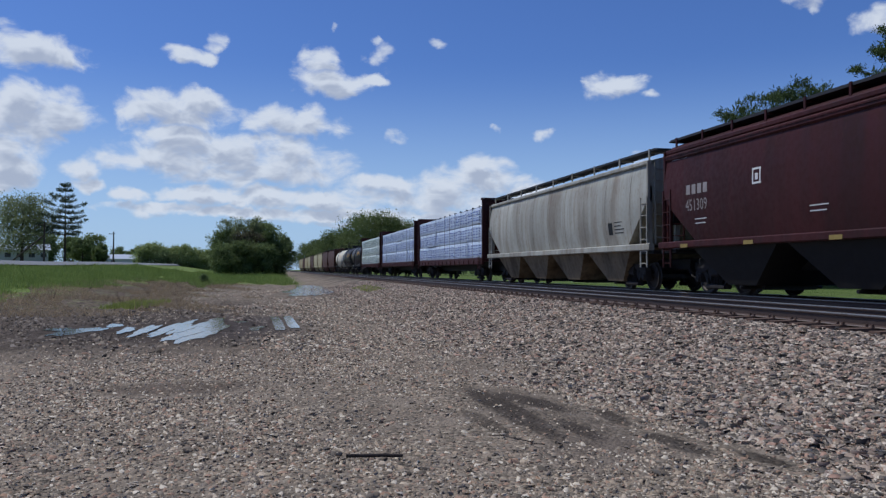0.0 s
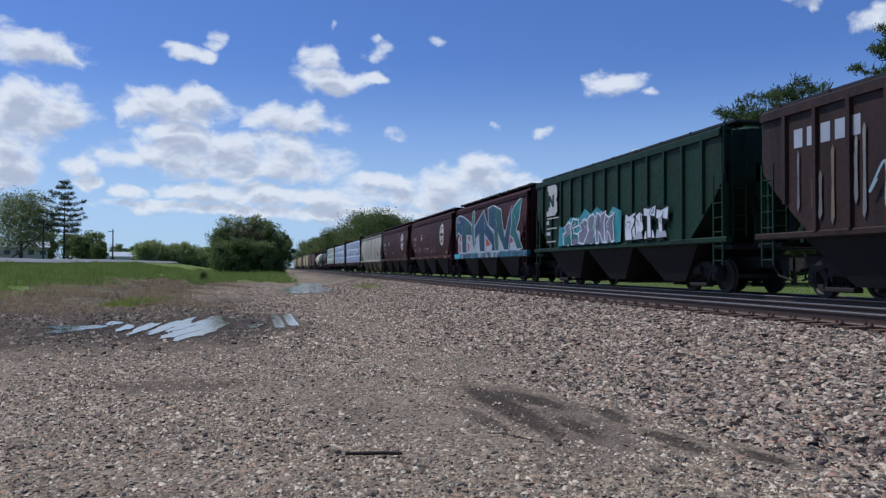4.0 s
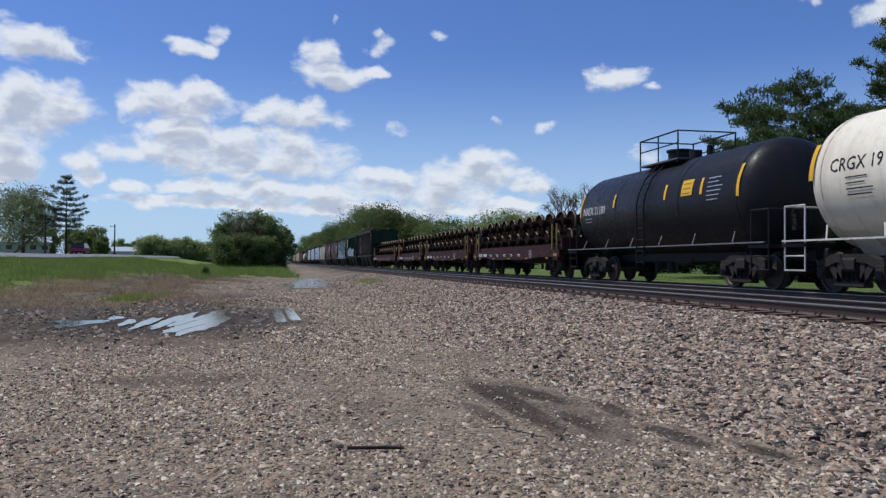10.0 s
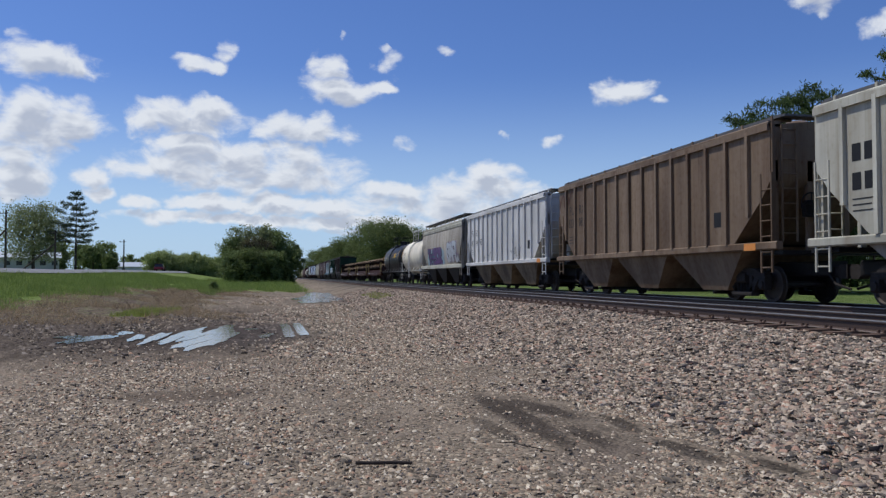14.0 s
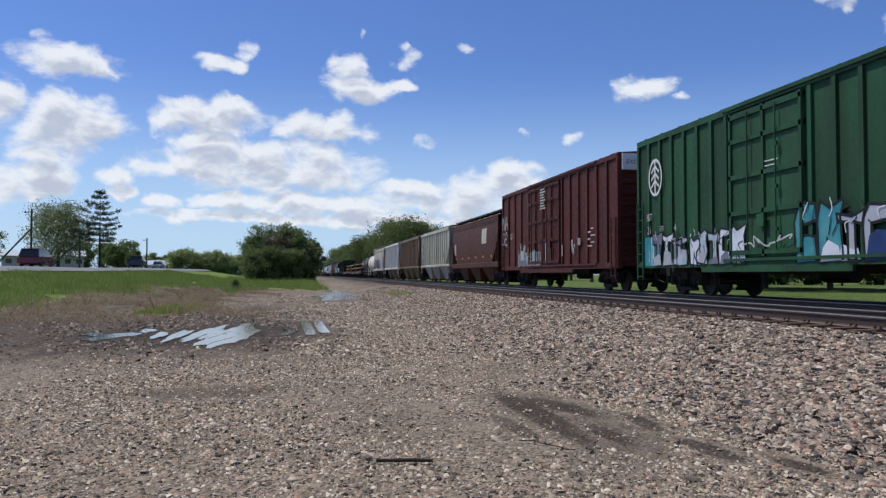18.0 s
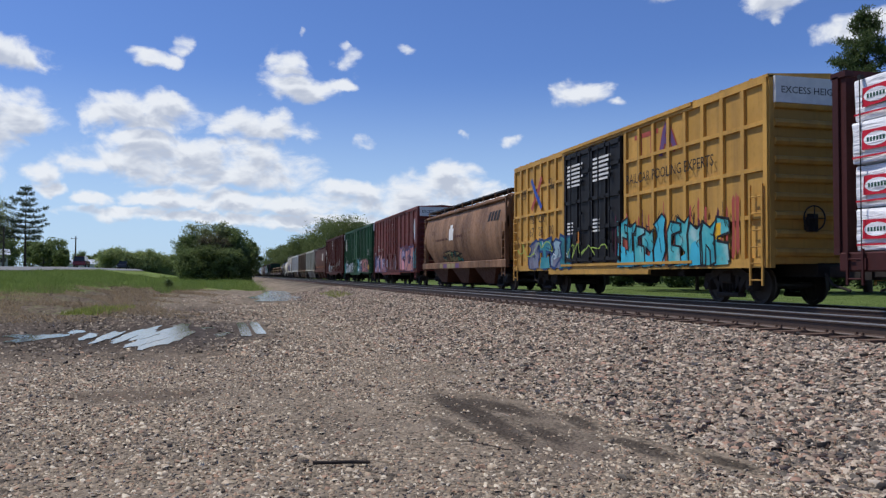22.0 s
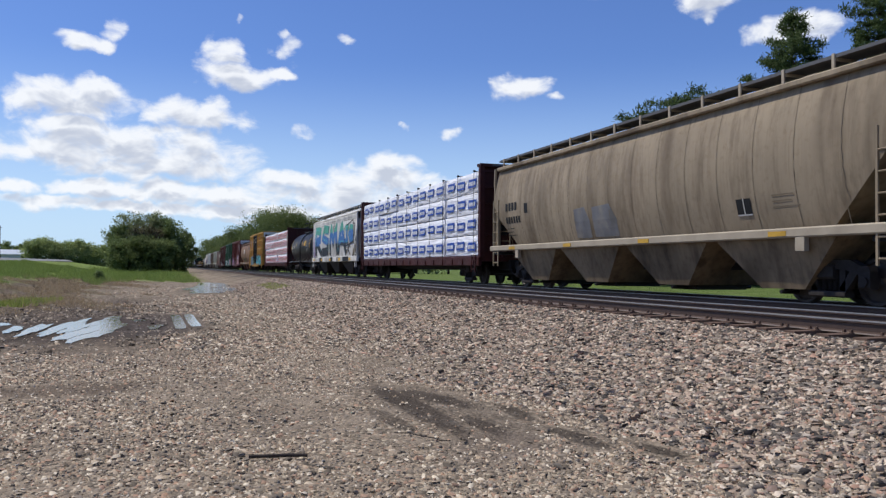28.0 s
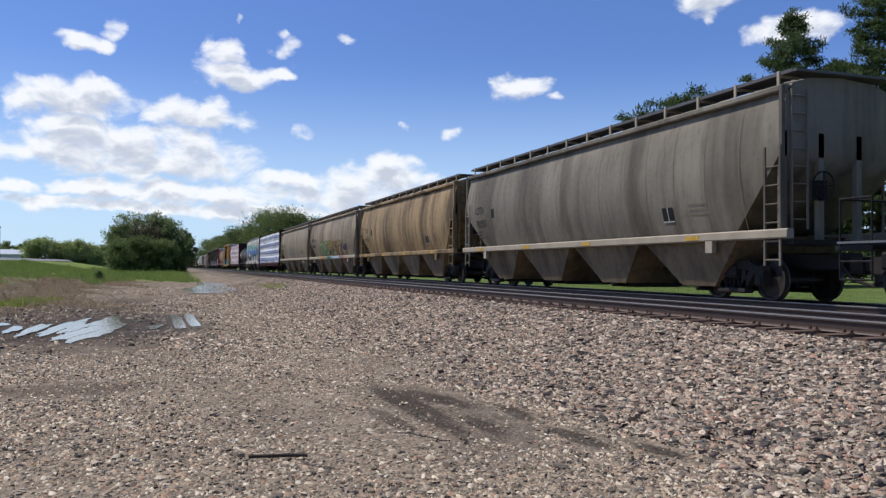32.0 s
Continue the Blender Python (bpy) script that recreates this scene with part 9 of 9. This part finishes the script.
        car, w = covered_hopper(txt, L, paint, 4.48, 1.62, 4.8, bulge=0.16, tuck=1.7, crown=1.5, seams=14, sill_h=0.2, sill=M_SILLTAN if paint is not M_TAN else M_TAN, board=M_GALV, top_board=0.34, posts=14, bays=4, under=M_UNDER, post_paint=M_SILLTAN)
        y = L / 2 - 1.5
        if paint is M_TAN:
            lettering(car, w, "TILX", y, 2.9, 0.42, M_BLACK, "reporting_mark")
            lettering(car, w, "642529", y, 2.38, 0.42, M_BLACK, "car_number", 0.8)
        elif paint is M_ASHBROWN:
            lettering(car, w, "CITX", y, 2.9, 0.42, M_BLACK, "reporting_mark", 0.9)
            lettering(car, w, "702050", y, 2.38, 0.42, M_BLACK, "car_number", 0.85)
        else:
            marks(car, w, SIGN(y, 2.85, 4, 1.1) + SIGN(y, 2.4, 6, 0.9), M_BLACK, "lettered_bars")
        marks(car, w, SMALL(y, 2.2, 3) + [(y - 1.6, 2.7, 0.28, 0.34)], M_BLACK)
        panel = marks(car, w, [(-L / 2 + 4.6, 1.95, 0.46, 0.36)], M_BLACK, "stencil_box")
        marks(panel, w, [(-L / 2 + 4.6, 1.95, 0.46, 0.03)], M_FADEDWHITE, "stencil_edge", 0.010)
        marks(panel, w, [(-L / 2 + 4.38, 1.98, 0.03, 0.33)], M_FADEDWHITE, "stencil_edge", 0.011)
        marks(car, w, SMALL(-L / 2 + 3.5, 2.3, 3), M_SEAM)
        if txt.endswith("graffiti"):
            spray(car, w, "TONT", L / 2 - 5.2, 1.64, 3.3, 1.15, M_JUNGLE, M_BLACK, 0.40, 170, M_ROSE, 0.06, 0.035, False, M_LIME)
            spray(car, w, "INR", L / 2 - 8.6, 2.12, 1.6, 0.75, M_STAKE, M_BLACK, 0.36, 171, None, 0.08, 0.03, False)
            mural(car, w, L, 8.6, 10.2, 1.64, 2.1, [M_SEAGREEN, M_JUNGLE], M_BLACK, 173, 0.5, 0.025)
            spray(car, w, "SIGT", L / 2 - 10.4, 1.64, 3.3, 1.08, M_OLIVE, M_MAROONSPRAY, 0.34, 172, M_ROSE, 0.06, 0.06, True, M_BLACK)
            scribble(car, w, L / 2 - 14.3, 2.0, 1.0, 0.5, M_NAVY, 174, 9, 0.03)
            for k, mt in enumerate((M_ORANGE, M_OLIVE, M_SEAGREEN, M_ICE, M_ICE, M_ROSE)):
                marks(car, lambda z: 1.635, [(L / 2 - 5.4 - 1.55 * k, 1.43, 1.5, 0.17)], mt, "painted_sill", 0.005)
        if txt.startswith("dented"):
            for u, ln in ((6.6, 0.9), (7.7, 1.3)):
                shape_paint(car, w, L, [(u, 1.72), (u + ln, 1.7), (u + ln + 0.05, 2.2), (u + ln * 0.8, 2.62), (u + 0.06, 2.58)], M_PATCH, None, 0, 0.006, "paint_repair")
        for u in (2.2, 6.4, 10.6, L - 3.2):
            part("reflector", Shape().box(-1.64, -1.63, L / 2 - u - 0.25, L / 2 - u + 0.25, 1.46, 1.56), M_DULLYELLOW, car)
        place(car, a, b)
    a, b = -446.4, -459.2
    L = span_of(a, b)
    car, w = tank_car("black tank car with yellow stripes", L, M_TANKBLACK)
    place(car, a, b)
    # unseen hopper added at the tail to close the train and its shadow
    a, b = -460.0, -475.0
    car, w = covered_hopper("unseen dark maroon covered hopper car added behind the last tank car", span_of(a, b), M_MAROON, 4.28, 1.62, 4.6)
    place(car, a, b)


build_train()

# ---- traffic ----
SUV = make_vehicle("suv", "dark red sport utility car driving on the highway", plain("dark_red_car_paint", (0.16, 0.012, 0.016), 0.25, 0, 0.1, 2, 0), 4.7, 1.9, 1.75, (-0.9, 1.9))
PICKUP = make_vehicle("pickup", "dark pickup driving on the highway", plain("dark_car_paint", (0.02, 0.022, 0.028), 0.25, 0, 0.1, 2, 0), 5.5, 1.95, 1.8, (-0.9, 0.7), True)
SEDAN = make_vehicle("sedan", "silver sedan driving on the highway", plain("silver_car_paint", (0.40, 0.41, 0.42), 0.25, 0.4, 0.1, 2, 0), 4.6, 1.8, 1.45, (-0.6, 1.2))
HATCH = make_vehicle("hatchback", "red car driving on the highway", plain("red_car_paint", (0.20, 0.02, 0.02), 0.25, 0, 0.1, 2, 0), 4.3, 1.8, 1.5, (-0.7, 1.5))

# ---- stones nearest to the eye ----
M_CLOD = island("dark_clod", [(0.045, 0.036, 0.028), (0.30, 0.25, 0.19), (0.08, 0.064, 0.052), (0.13, 0.105, 0.085), (0.19, 0.155, 0.125), (0.11, 0.09, 0.07), (0.27, 0.23, 0.19)])
stones("ballast_stones", "grey and pinkish angular ballast stones on the bank", 2.8, 8.42, 4.0, 66, 225000, 0.038, 21, M_BALLAST, on_bank, True, 1.8, 0.85, 0.8)
stones("gravel_stones", "loose grey and tan gravel on the lot", -3.8, 7.5, 3.8, 20, 215000, 0.0205, 22, M_GRIT, bare_spots, True, 1.5, 1.0, 0.7)
stones("lane_stones", "scattered coarse stones on the lot", -6.5, 6.5, 3.8, 44, 16000, 0.034, 23, M_GRIT, bare_spots, True, 1.5, 0.8)
stones("far_gravel", "coarse gravel along the lane", -4.5, 7.0, 15, 62, 46000, 0.038, 25, M_GRIT, lane_only, True, 1.25, 1.0, 0.7)
stones("mud_clods", "dark clods of mud round the puddles", -11.0, 1.6, 13.5, 40, 26000, 0.05, 24, M_CLOD, off_puddles, True, 1.1)


def motions():
    """The train rolls away along the track; cars pass on the highway."""
    for ob, u in TRAIN:
        walk(ob, [(0, pose(TRACK, u, DATUM)), (16, pose(TRACK, u + SPEED * 16, DATUM)), (32, pose(TRACK, u + SPEED * 32, DATUM))])

    def drive(ob, x, y0, v, turn):
        rows_ = []
        for i in range(17):
            y = y0 + v * 2 * i
            rows_.append((2 * i, pose(x, y, float(ground_z(-26, min(max(y, -200), 1400))) + 0.07, 0, 0, turn)))
        walk(ob, rows_)

    drive(SUV, -24.2, 81 - 18 * 15.2, 15.2, 180)
    drive(PICKUP, -24.2, 113 - 17 * 16, 16.0, 180)
    drive(SEDAN, -27.6, 117 + 21 * 17, -17.0, 0)
    drive(HATCH, -24.2, 97 - 9 * 16, 16.0, 180)


motions()
